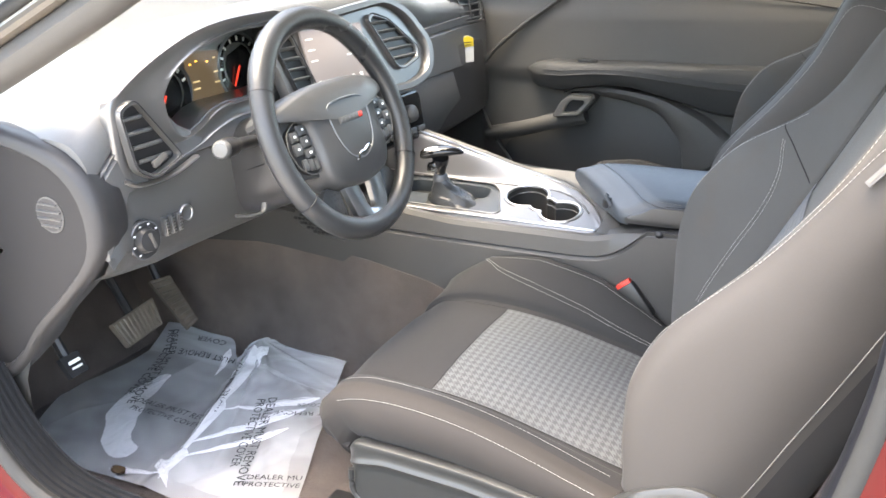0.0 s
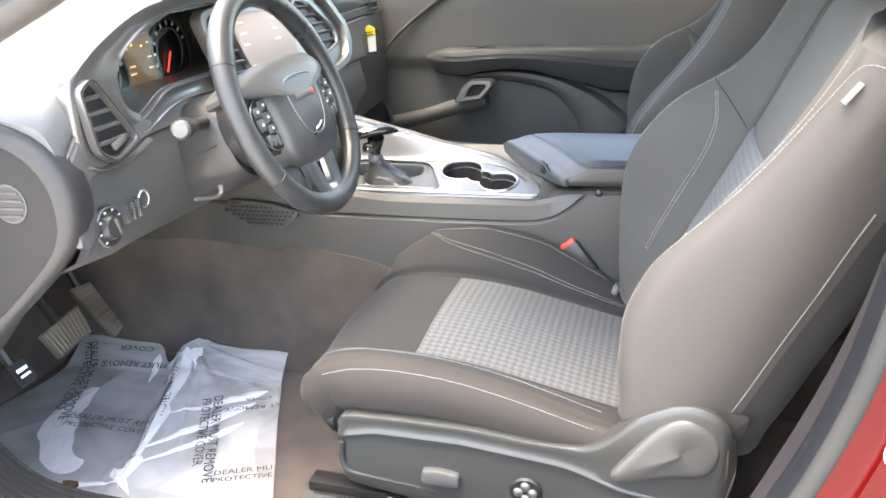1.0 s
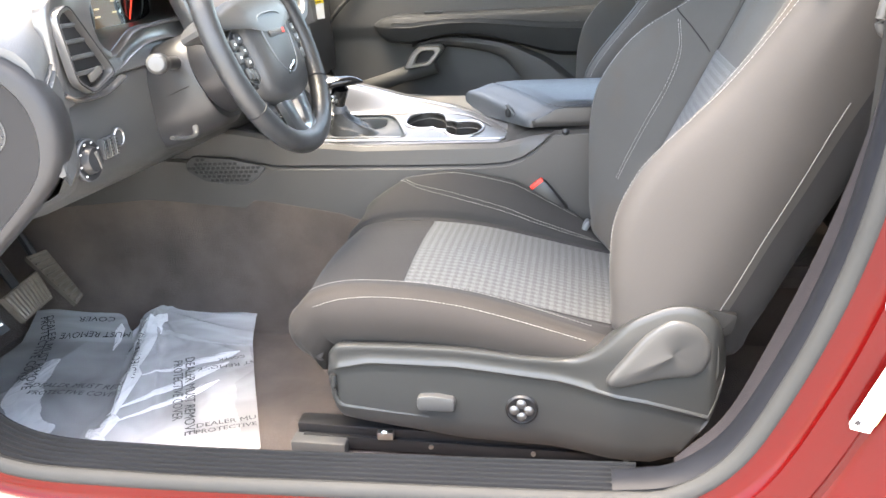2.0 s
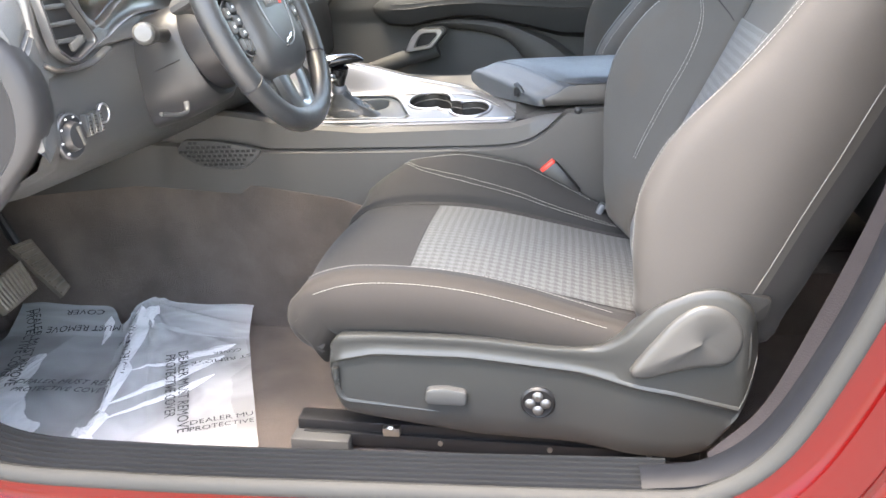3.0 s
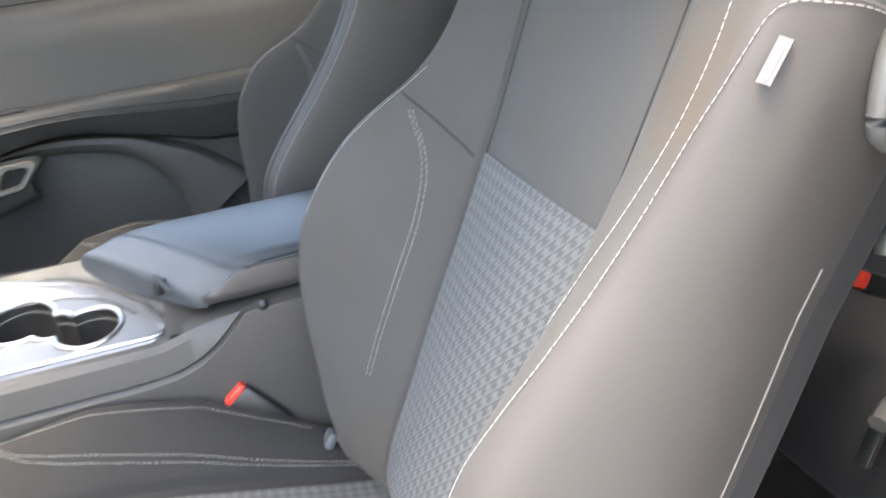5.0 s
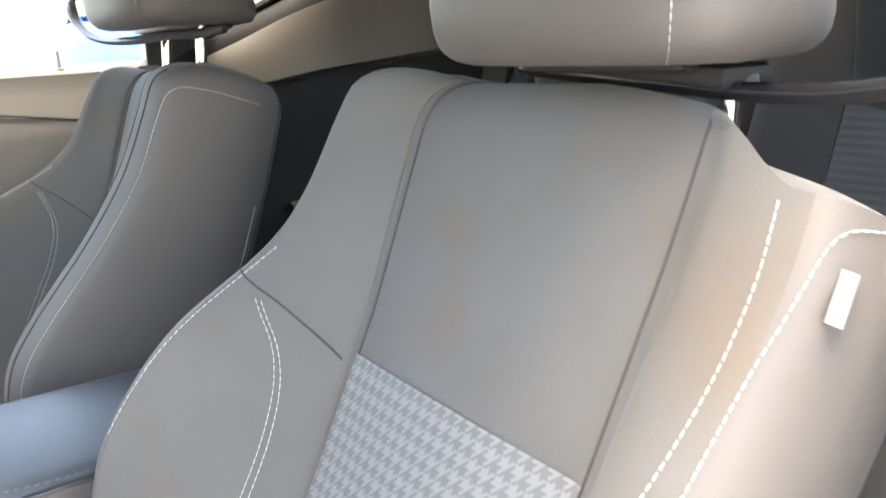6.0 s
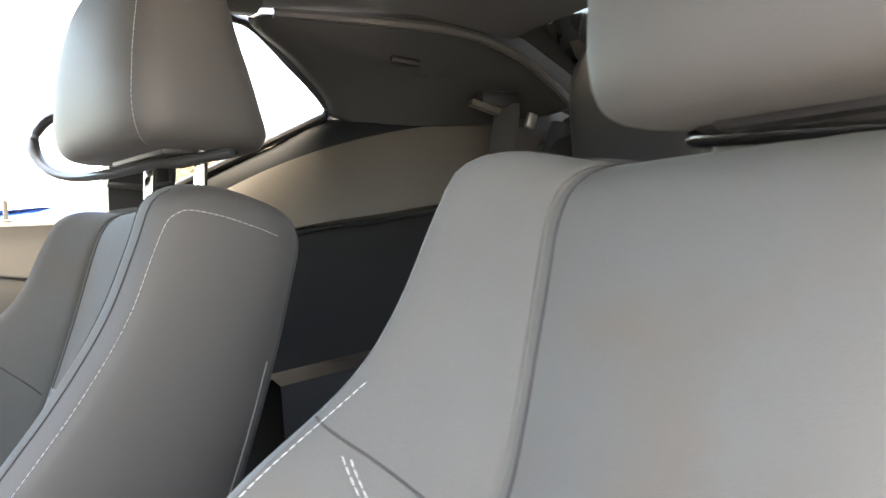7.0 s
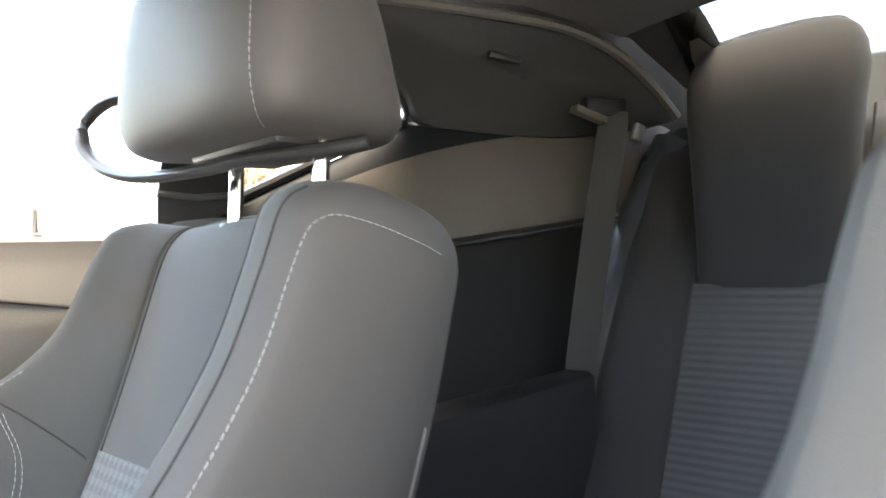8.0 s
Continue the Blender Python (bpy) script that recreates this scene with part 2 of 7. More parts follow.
def prism(outline, frame_m, depth, r=0.0, seg=2):
    """A flat outline (u, v) set by frame_m and made depth thick along its third axis, edges rounded."""
    bm = bmesh.new()
    face = bm.faces.new([bm.verts.new((u, v, 0)) for u, v in outline])
    ex = bmesh.ops.extrude_face_region(bm, geom=[face])
    bmesh.ops.translate(bm, vec=(0, 0, depth), verts=[g for g in ex["geom"] if isinstance(g, bmesh.types.BMVert)])
    bmesh.ops.recalc_face_normals(bm, faces=bm.faces[:])
    if r:
        rim = [e for e in bm.edges if abs(e.verts[0].co.z - e.verts[1].co.z) < 1e-6 and e.verts[0].co.z > depth / 2]
        bmesh.ops.bevel(bm, geom=rim, offset=r, segments=seg, affect="EDGES", profile=0.5)
    bm.transform(frame_m)
    return from_bm(bm)


def round_outline(points, r, n=5):
    """A polygon (u, v) with its corners rounded."""
    out, m = [], len(points)
    for i in range(m):
        a, b, c = (Vector(points[k % m]) for k in (i - 1, i, i + 1))
        s = min(r, (a - b).length * 0.45, (c - b).length * 0.45)
        p, q = b + (a - b).normalized() * s, b + (c - b).normalized() * s
        for k in range(n + 1):
            t = k / n
            out.append(tuple(p * (1 - t) ** 2 + b * 2 * t * (1 - t) + q * t**2))
    return out


def frame_of(origin, right, up):
    """A pose whose first axis is right, second up."""
    u = Vector(right).normalized()
    w = u.cross(Vector(up)).normalized()
    v = w.cross(u)
    m = Matrix((u, v, w)).transposed().to_4x4()
    m.translation = origin
    return m


def ring_plate(outer, inner, frame_m, depth):
    """A flat frame between two outlines of equally many places."""
    z = lambda o, d: [frame_m @ Vector((u, v, d)) for u, v in o]
    return loft([z(outer, 0), z(outer, depth * 0.7), z([(u * 0.8 + p * 0.2, v * 0.8 + q * 0.2) for (u, v), (p, q) in zip(outer, inner)], depth), z([(u * 0.2 + p * 0.8, v * 0.2 + q * 0.8) for (u, v), (p, q) in zip(outer, inner)], depth), z(inner, depth * 0.7), z(inner, 0)], ring=True)


def disc(c, axis, profile, n=24):
    """A turned shape: profile of (radius, height along the axis)."""
    w = Vector(axis).normalized()
    u = w.orthogonal().normalized()
    v = w.cross(u)
    c = Vector(c)
    rows = [[c + w * h + u * (max(r, 1e-4) * math.cos(2 * math.pi * k / n)) + v * (max(r, 1e-4) * math.sin(2 * math.pi * k / n)) for k in range(n)] for r, h in profile]
    return loft(rows, ring=True, cap=True)


def dashes(points, length=0.0048, gap=0.0013, r=0.00043):
    """Stitches: short bars along a line of places."""
    p = np.array(points, float)
    run = np.r_[0, np.cumsum(np.linalg.norm(np.diff(p, axis=0), axis=1))]
    out, s = [], 0.0
    at = lambda d: np.array([np.interp(d, run, p[:, k]) for k in range(3)])
    while s + length < run[-1]:
        a, b = at(s), at(s + length)
        out.append(tube([a, (a + b) / 2, b], [r * 0.6, r, r * 0.6], 5))
        s += length + gap
    return join(*out)


def thing(name, base, label, category, group="", kind=""):
    ob = new(name)
    ob.location = base
    ob.empty_display_size = 0.05
    return tagged(ob, label, category, group, kind)


def mesh_ob(name, geo, material, uv=None, sharp=38, recalc=True):
    me = bpy.data.meshes.new(name)
    me.from_pydata([tuple(p) for p in geo[0]], [], geo[1])
    if recalc:
        bm = bmesh.new()
        bm.from_mesh(me)
        bmesh.ops.recalc_face_normals(bm, faces=bm.faces[:])
        bm.to_mesh(me)
        bm.free()
    me.polygons.foreach_set("use_smooth", [True] * len(me.polygons))
    me.set_sharp_from_angle(angle=radians(sharp))
    if uv is not None:
        layer = me.uv_layers.new(name="UVMap")
        loops = np.zeros(len(me.loops), int)
        me.loops.foreach_get("vertex_index", loops)
        layer.data.foreach_set("uv", np.asarray(uv, float)[loops].ravel())
    me.materials.append(material)
    return new(name, me)


def part(name, geo, material, parent, label="", **more):
    ob = mesh_ob(name, geo, material, **more)
    ob.parent = parent
    if parent.type == "EMPTY":
        ob.matrix_parent_inverse = Matrix.Translation(-Vector(parent.location))
    return tagged(ob, label)


def piece(name, geo, material, label, category, group="", kind="", **more):
    return tagged(mesh_ob(name, geo, material, **more), label, category, group, kind)


# ---- car shell: floor, sills, jambs, roof, glass ----
CY = 0.405  # the car's middle line


def strip(path, section, name, material, label, category, kind="structure", n=90, ramp=0):
    """Sweeps a section (inward offset, y) along a path (x, z) round the door opening."""
    p = cr(path, n)
    rows = []
    for i in range(n):
        t = p[min(i + 1, n - 1)] - p[max(i - 1, 0)]
        t /= np.linalg.norm(t)
        w = np.array([-t[1], t[0]])
        grow = min(1.0, i / ramp) ** 0.7 if ramp else 1.0
        rows.append([(p[i][0] + w[0] * (o * grow if o > 0 else o), y if y < -0.345 else -0.345 + (y + 0.345) * grow, p[i][1] + w[1] * (o * grow if o > 0 else o)) for o, y in section])
    return piece(name, loft(rows), material, label, category, kind=kind)


def floor_z(x, y):
    """Carpet height: flat, rising to the toe board and up the tunnel."""
    z = 0.293 + 0.008 * noise.noise(Vector((x * 7, y * 7, 0)))
    if x < -0.80:
        z += 3.0 * (-0.80 - x)
    if y > 0.2:
        top = float(np.interp(x, [-0.66, -0.45, -0.19, -0.05, 0.1, 0.72], [0.60, 0.612, 0.578, 0.553, 0.50, 0.40]))
        z += max(0, top - z) * min(1, max(0, (y - 0.262) / 0.026)) ** 1.2
    if y < -0.28:
        z += 0.12 * min(1, (-0.28 - y) / 0.06)
    return z


def build_floor():
    xs, ys = np.linspace(-0.86, 1.75, 110), np.r_[np.linspace(-0.345, 0.25, 44), np.linspace(0.255, 0.30, 14), 0.35, 0.40]
    rows = [[(x, y, floor_z(x, y)) for y in ys] for x in xs]
    piece("floor", loft(rows), M["carpet"], "dark brown-black loop carpet in the driver footwell", "carpet", kind="structure")
    rows = [[(x, 2 * CY - y, floor_z(x, y)) for y in ys] for x in xs]
    piece("floor", loft(rows), M["carpet"], "dark carpet in the passenger footwell", "carpet", kind="structure")
    piece("ground", box((0.5, 0.4, -0.01), (400, 400, 0.02), 0), M["asphalt"], "pale sunlit concrete parking lot", "ground", kind="structure")


JAMB = [(-0.52, 1.0), (-0.50, 0.8), (-0.47, 0.62), (-0.42, 0.5), (-0.33, 0.432), (-0.15, 0.419), (0.15, 0.42), (0.47, 0.424), (0.545, 0.437), (0.607, 0.49), (0.66, 0.595), (0.697, 0.696), (0.72, 0.79), (0.735, 0.9), (0.735, 1.05), (0.70, 1.22), (0.6, 1.33)]


def build_jamb():
    sill = [(-0.475, 0.60), (-0.42, 0.5), (-0.33, 0.432), (-0.15, 0.418), (0.15, 0.418), (0.50, 0.422)]
    sec = [(-0.12, -0.335), (-0.01, -0.342)]
    for k in range(6):
        y = -0.346 - k * 0.0105
        sec += [(0.001, y), (0.0055, y - 0.002), (0.0055, y - 0.0055), (0.001, y - 0.0075)]
    sec += [(0.0, -0.412), (-0.02, -0.416)]
    strip(sill, sec, "door_sill", M["rubber"], "black ribbed plastic scuff plate on the door sill", "door sill")
    strip(JAMB[7:], [(-0.012, -0.409), (0.002, -0.407), (0.007, -0.400), (0.008, -0.385), (0.006, -0.368), (0.001, -0.361), (-0.008, -0.359), (-0.1, -0.352)], "trim_pillar", M["pillar_band"], "blue-black plastic trim on the door pillar", "pillar trim")
    # cloth-grained panel behind the band: a long sliver, narrow at both ends
    p = cr(JAMB[8:14], 60)
    rows = []
    for i in range(60):
        t = p[min(i + 1, 59)] - p[max(i - 1, 0)]
        t /= np.linalg.norm(t)
        wide = 0.056 * math.sin(math.pi * min(1.0, 0.06 + i / 59 * 0.9)) ** 0.8
        rows.append([(p[i][0] - t[1] * o, y, p[i][1] + t[0] * o) for o, y in ((-0.03, -0.362), (-0.004, -0.3605), (-0.003, -0.358 + wide * 0.5), (-0.005, -0.358 + wide), (-0.016, -0.355 + wide), (-0.07, -0.354 + wide))])
    piece("trim_pillar", loft(rows), M["pillar_cloth"], "purple-grey grained panel on the door pillar", "pillar trim", kind="structure")
    ring = []
    for k in range(12):
        a = 2 * math.pi * k / 12
        ring.append((-0.004 + 0.011 * math.cos(a), -0.418 + 0.011 * math.sin(a)))
    strip(JAMB, ring + ring[:1], "seal", M["seal"], "grey rubber weatherstrip round the door opening", "door seal", n=130)
    strip(JAMB, [(-0.005, -0.425), (-0.016, -0.430), (-0.027, -0.432), (-0.032, -0.436), (-0.036, -0.4445), (-0.042, -0.447), (-0.074, -0.454), (-0.079, -0.4515), (-0.085, -0.4525), (-0.09, -0.459), (-0.13, -0.472), (-0.15, -0.49), (-0.2, -0.51)], "door_frame", M["red"], "glossy red painted steel round the door opening", "car body", n=130)
    lab = thing("sticker", (0.735, -0.445, 0.545), "white data sticker with a yellow edge on the red door jamb", "sticker")
    m = frame_of((0.731, -0.4625, 0.594), (0.36, -0.06, 0.93), (-0.9, -0.22, 0.33))
    part("paper", prism([(-0.043, -0.016), (0.043, -0.016), (0.043, 0.012), (-0.037, 0.012), (-0.043, 0.007)], m, -0.0012), M["paper"], lab)
    part("band", prism([(-0.032, -0.0165), (0.043, -0.0165), (0.043, -0.0095), (-0.032, -0.0095)], m @ Matrix.Translation((0, 0, 0.0004)), 0.0006), M["pale_yellow"], lab, "pale yellow printed edge")
    part("seal_mark", prism([(-0.037, 0.002), (-0.032, 0.001), (-0.030, 0.005), (-0.032, 0.008), (-0.036, 0.007)], m @ Matrix.Translation((0, 0, 0.0004)), 0.0006), M["ink"], lab)
    for k in range(4):
        part("lettering", moved(box((0.006, 0.008 - 0.0035 * k, 0.0004), (0.06 - 0.008 * (k % 2), 0.0008, 0.0006), 0), m), M["tag"], lab)
    lab = thing("sticker", (0.739, -0.449, 0.69), "small white ring-shaped sticker on the red door jamb", "sticker")
    m = frame_of((0.739, -0.4605, 0.707), (0.28, -0.05, 1.0), (-0.9, -0.2, 0.28))
    oval = [(math.cos(a), math.sin(a)) for a in np.linspace(0, 2 * math.pi, 29)[:-1]]
    part("paper", ring_plate([(0.021 * a, 0.012 * b) for a, b in oval], [(0.014 * a + 0.001, 0.006 * b) for a, b in oval], m, -0.0012), M["paper"], lab)


def sheet(points_a, points_b, n=24, thick=None):
    return loft([cr(points_a, n), cr(points_b, n)])


def build_shell():
    # roof and headliner
    def roof(dz, x0, x1, w0, w1):
        rows = []
        for i in range(14):
            s = i / 13
            x = x0 + (x1 - x0) * s
            z = 1.445 - 0.1 * (s - 0.45) ** 2 - 0.04 * max(0, s - 0.8) + dz
            w = w0 + (w1 - w0) * s
            rows.append([(x, CY + w * c, z - 0.02 * abs(c) ** 3) for c in np.linspace(-1, 1, 19)])
        return loft(rows)

    piece("ceiling", roof(0, 0.02, 1.44, 0.56, 0.47), M["headliner"], "black cloth headliner under the roof", "headliner", kind="structure")
    piece("roof", roof(0.03, -0.02, 1.46, 0.6, 0.56), M["red"], "red painted steel roof panel", "roof", kind="structure")
    for side in (-1, 1):
        w = CY
        y = lambda d: CY + side * d
        a = [(-0.62, y(0.80), 0.93), (-0.35, y(0.745), 1.055), (-0.1, y(0.68), 1.19), (0.1, y(0.61), 1.325), (0.3, y(0.56), 1.41)]
        piece("pillar_front", tube(cr(a, 24), 0.034, 12, flat=0.75), M["door"], "grey-brown plastic trim on the windshield pillar", "pillar trim", kind="structure")
        b = [(p[0], p[1] + side * 0.028, p[2] + 0.026) for p in a]
        piece("pillar_lip", tube(cr(b, 24), 0.016, 10, flat=0.6), M["trim_brown"], "pale edge of the windshield pillar trim", "pillar trim", kind="structure")
        b = [(p[0] - 0.008, p[1] + side * 0.045, p[2] + 0.040) for p in a]
        piece("pillar_seal", tube(cr(b, 24), 0.009, 10), M["seal"], "dark rubber seal along the windshield pillar", "door seal", kind="structure")
        b = [(p[0] - 0.03, p[1] + side * 0.075, p[2] + 0.085) for p in a[:-1]] + [(0.3, y(0.62), 1.44)]
        piece("pillar_outer", tube(cr(b, 24), 0.03, 12, flat=0.6), M["red"], "red painted windshield pillar", "car body", kind="structure")
        # roof rail
        r = [(0.1, y(0.59), 1.372), (0.5, y(0.585), 1.405), (0.8, y(0.59), 1.415), (0.99, y(0.60), 1.425)]
        piece("roof_rail", tube(cr(r, 24), 0.035, 10, flat=0.7), M["trim_dark"], "dark cloth roof rail over the side windows", "roof rail", kind="structure")
    # windshield and rear glass
    g = loft([[(-0.9, CY + 0.78 * c, 0.98 - 0.02 * c * c) for c in np.linspace(-1, 1, 9)], [(0.03, CY + 0.57 * c, 1.40 - 0.03 * c * c) for c in np.linspace(-1, 1, 9)]])
    piece("window_1", g, M["shield_glass"], "faintly green windshield glass", "windshield", kind="structure")
    g = loft([[(1.45, CY + 0.40 * c, 1.42 - 0.02 * c * c) for c in np.linspace(-1, 1, 9)], [(2.15, CY + 0.6 * c, 1.13 - 0.03 * c * c) for c in np.linspace(-1, 1, 9)]])
    ob = piece("window_2", g, M["tinted"], "tinted sloping rear window glass", "rear window", kind="structure")
    # hood, rear deck, floor pan below, bulkheads
    piece("hood", loft([[(-2.3, CY + 0.8 * c, 0.78) for c in np.linspace(-1, 1, 9)], [(-1.5, CY + 0.86 * c, 0.93) for c in np.linspace(-1, 1, 9)], [(-0.92, CY + 0.84 * c, 0.96) for c in np.linspace(-1, 1, 9)]]), M["red"], "red painted engine hood", "hood", kind="structure")
    piece("bulkhead", box((-0.88, CY, 0.62), (0.03, 1.6, 0.7), 0.005), M["carpet"], "dark carpeted firewall behind the pedals", "bulkhead", kind="structure")
    piece("floor_pan", box((0.5, CY, 0.235), (3.2, 1.62, 0.03), 0.005), M["black"], "black steel floor pan under the carpet", "floor pan", kind="structure")
    piece("rear_deck", box((1.98, CY, 1.09), (0.62, 1.3, 0.03), 0.01), M["trim_dark"], "dark cloth parcel shelf behind the rear seat", "parcel shelf", kind="structure")
    piece("trunk_lid", loft([[(2.1, CY + 0.8 * c, 1.1) for c in np.linspace(-1, 1, 5)], [(2.75, CY + 0.82 * c, 1.05) for c in np.linspace(-1, 1, 5)], [(2.8, CY + 0.82 * c, 0.5) for c in np.linspace(-1, 1, 5)]]), M["red"], "red painted trunk lid", "car body", kind="structure")


# ---- seats ----
def bilinear(g, i, j):
    i = min(max(i, 0), g.shape[0] - 1.001)
    a, b = int(i), int(j) % g.shape[1]
    c = (b + 1) % g.shape[1]
    s, t = i - a, j - int(j)
    return (g[a, b] * (1 - s) + g[a + 1, b] * s) * (1 - t) + (g[a, c] * (1 - s) + g[a + 1, c] * s) * t


def lifted(g, path, n, lift, centre):
    """Places on a grid surface along a path of (row, column), lifted off it; centre names a column of the front face."""
    out = []
    a, b = g.shape[0] // 2, centre
    turn_of = 1.0 if np.cross(g[a + 1, b] - g[a, b], g[a, b + 1] - g[a, b]) @ np.array([-0.8, 0, 0.6]) > 0 else -1.0
    for i, j in cr(path, n):
        p = bilinear(g, i, j)
        du, dv = bilinear(g, i + 0.5, j) - bilinear(g, i - 0.5, j), bilinear(g, i, j + 0.5) - bilinear(g, i, j - 0.5 if j > 0.5 else j)
        w = np.cross(du, dv)
        w /= np.linalg.norm(w) + 1e-9
        out.append(p + w * lift * turn_of)
    return out


def patch(g, i0, i1, j0, j1):
    """A block of a grid as geometry; columns may wrap."""
    cols = [j % g.shape[1] for j in range(j0, j1 + 1)]
    return loft([g[i, cols] for i in range(i0, i1 + 1)])


SUB = 4


def ring_of(ctrl):
    """A closed smooth ring through control places, SUB samples each."""
    p = np.array(ctrl, float)
    m = len(p)
    out = []
    for k in range(m):
        a, b, c, d = p[k - 1], p[k], p[(k + 1) % m], p[(k + 2) % m]
        for s in np.arange(SUB) / SUB:
            out.append(0.5 * (2 * b + (c - a) * s + (2 * a - 5 * b + 4 * c - d) * s**2 + (3 * b - a - 3 * c + d) * s**3))
    return np.array(out)


def open_of(ctrl):
    p = np.array(ctrl, float)
    q = np.vstack([2 * p[0] - p[1], p, 2 * p[-1] - p[-2]])
    out = []
    for k in range(len(p) - 1):
        a, b, c, d = q[k : k + 4]
        for s in np.arange(SUB) / SUB:
            out.append(0.5 * (2 * b + (c - a) * s + (2 * a - 5 * b + 4 * c - d) * s**2 + (3 * b - a - 3 * c + d) * s**3))
    return np.array(out + [p[-1]])


BACK_LINE = [(0.487, 0.548), (0.50, 0.585), (0.53, 0.645), (0.566, 0.72), (0.604, 0.793), (0.64, 0.865), (0.683, 0.95), (0.722, 1.025), (0.735, 1.05)]
FAR_Z = [0.5, 0.56, 0.646, 0.72, 0.773, 0.844, 0.92, 0.97, 1.03, 1.06]
FAR_N = [0.02, 0.045, 0.095, 0.126, 0.131, 0.112, 0.062, 0.045, 0.042, 0.04]
NEAR_Z = [0.5, 0.556, 0.608, 0.66, 0.72, 0.771, 0.813, 0.869, 0.95, 1.03]
NEAR_N = [0.0, 0.01, 0.038, 0.06, 0.062, 0.05, 0.036, 0.018, 0.004, 0.0]
NEAR_N_UPRIGHT = [0.02, 0.04, 0.07, 0.1, 0.12, 0.115, 0.105, 0.09, 0.07, 0.06]
BACK_UPRIGHT = [(0.452, 0.50), (0.483, 0.575), (0.52, 0.645), (0.557, 0.72), (0.595, 0.793), (0.629, 0.865), (0.662, 0.95), (0.689, 1.03), (0.697, 1.052)]
FAR_N_UPRIGHT = [0.04, 0.075, 0.115, 0.148, 0.158, 0.142, 0.082, 0.055, 0.045, 0.04]


def seat_back(root, yc, back_line, near_n, driver):
    line = cr(back_line, 46)
    rows = []
    far_curve, near_curve = cr(list(zip(FAR_Z, FAR_N if driver else FAR_N_UPRIGHT)), 80), cr(list(zip(NEAR_Z, near_n)), 80)

    shift = 0.0 if driver else 0.026

    def ring(a_n, a_f, e=0.0):
        r = 0.038 if driver else 0.0
        return ring_of([(0, -0.155 - r), (-0.12, -0.152 - r), (-0.182, -0.145 - r * 0.8), (-0.212, -0.125), (-0.228, -0.06), (-0.226, a_n - 0.03), (-0.213, a_n), (-0.189 + shift * 0.6, a_n * 0.98 + 0.007), (-0.152 + shift, a_n * 0.45 + 0.006), (-0.130 + shift, -0.004), (-0.06 + shift, 0.0), (shift, 0.001), (0.06 + shift, 0.0), (0.124 + e + shift, -0.004), (0.133 + e + shift, 0.004), (0.17 + e * 0.6 + shift * 0.7, a_f * 0.5 + 0.002), (0.213, a_f), (0.236, a_f - 0.035), (0.236, -0.06), (0.222, -0.125), (0.185, -0.145 - r * 0.8), (0.12, -0.152 - r)])

    for i, (x, z) in enumerate(line):
        t = line[min(i + 1, 45)] - line[max(i - 1, 0)]
        t /= np.linalg.norm(t)
        a_f = np.interp(z, far_curve[:, 0], far_curve[:, 1])
        a_n = np.interp(z, near_curve[:, 0], near_curve[:, 1])
        rows.append((x, z, t, ring(a_n, a_f, 0.024 * min(1, max(0, (z - 0.9) / 0.14)) ** 1.3 if driver else 0.0), 0.0, 0.0))
    # rounded ends
    first, last = rows[0], rows[-1]
    top = []
    for k in range(1, 8):
        f = k / 7 * math.pi / 2
        top.append((last[0], last[1], last[2], last[3], 0.045 * math.sin(f), 0.045 * (1 - math.cos(f))))
    foot = []
    for k in range(4, 0, -1):
        f = k / 4 * math.pi / 2
        foot.append((first[0], first[1], first[2], first[3], -0.03 * math.sin(f), 0.03 * (1 - math.cos(f))))
    g = []
    for x, z, t, ringed, go, inset in foot + rows + top:
        mid = np.array([0.005, -0.068])
        q = (ringed - mid) * np.array([1 - inset * (1.0 if driver else 0.45) / 0.22, 1 - inset / 0.085]) + mid
        shoulder = 1 - 0.02 * max(0, (z - 0.93) / 0.12) ** 2
        bx, bz = x + t[0] * go, z + t[1] * go
        thin = lambda n: n * (1.0 if driver or n > 0 else 0.72)
        flare = 0.013 * min(1, max(0, (z - 0.86) / 0.13)) if driver else 0.0
        g.append([(bx - t[1] * thin(n), yc + y * shoulder * (1 if driver else 0.96) - flare * min(1, max(0, (-y - 0.1) / 0.08)), bz + t[0] * thin(n)) for y, n in q])
    g = np.array(g)
    # the near shoulder sits lower than the middle
    fall = 3.9 if driver else 0.3
    out, last_row = g.copy(), len(g) - 1
    for j in range(g.shape[1]):
        q = min(1, max(0, (-(g[20, j, 1] - yc) - 0.125) / 0.07))
        q = q * q * (3 - 2 * q)
        q2 = min(1, max(0, (0.1 - (g[20, j, 1] - yc)) / 0.25))
        for i in range(len(g)):
            k = i - (q * fall + (4.9 * q2 ** 1.3 if driver else 0.4 * q2)) * (i / last_row) ** 5
            a = int(k)
            b = min(a + 1, last_row)
            out[i, j] = g[a, j] * (1 - k + a) + g[b, j] * (k - a)
    g = out
    S = SUB
    c = 11 * S
    hz = 4 + next(i for i in range(46) if line[i][1] > 0.865)
    run = np.r_[0, np.cumsum(np.linalg.norm(np.diff(g[:, 11 * S], axis=0), axis=1))]
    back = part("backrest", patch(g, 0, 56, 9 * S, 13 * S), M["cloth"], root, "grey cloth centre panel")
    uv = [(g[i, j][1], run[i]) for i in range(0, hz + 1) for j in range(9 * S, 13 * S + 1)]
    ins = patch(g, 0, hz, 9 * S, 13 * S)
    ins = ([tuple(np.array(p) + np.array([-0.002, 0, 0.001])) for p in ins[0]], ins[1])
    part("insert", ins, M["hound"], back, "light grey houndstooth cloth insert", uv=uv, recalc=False)
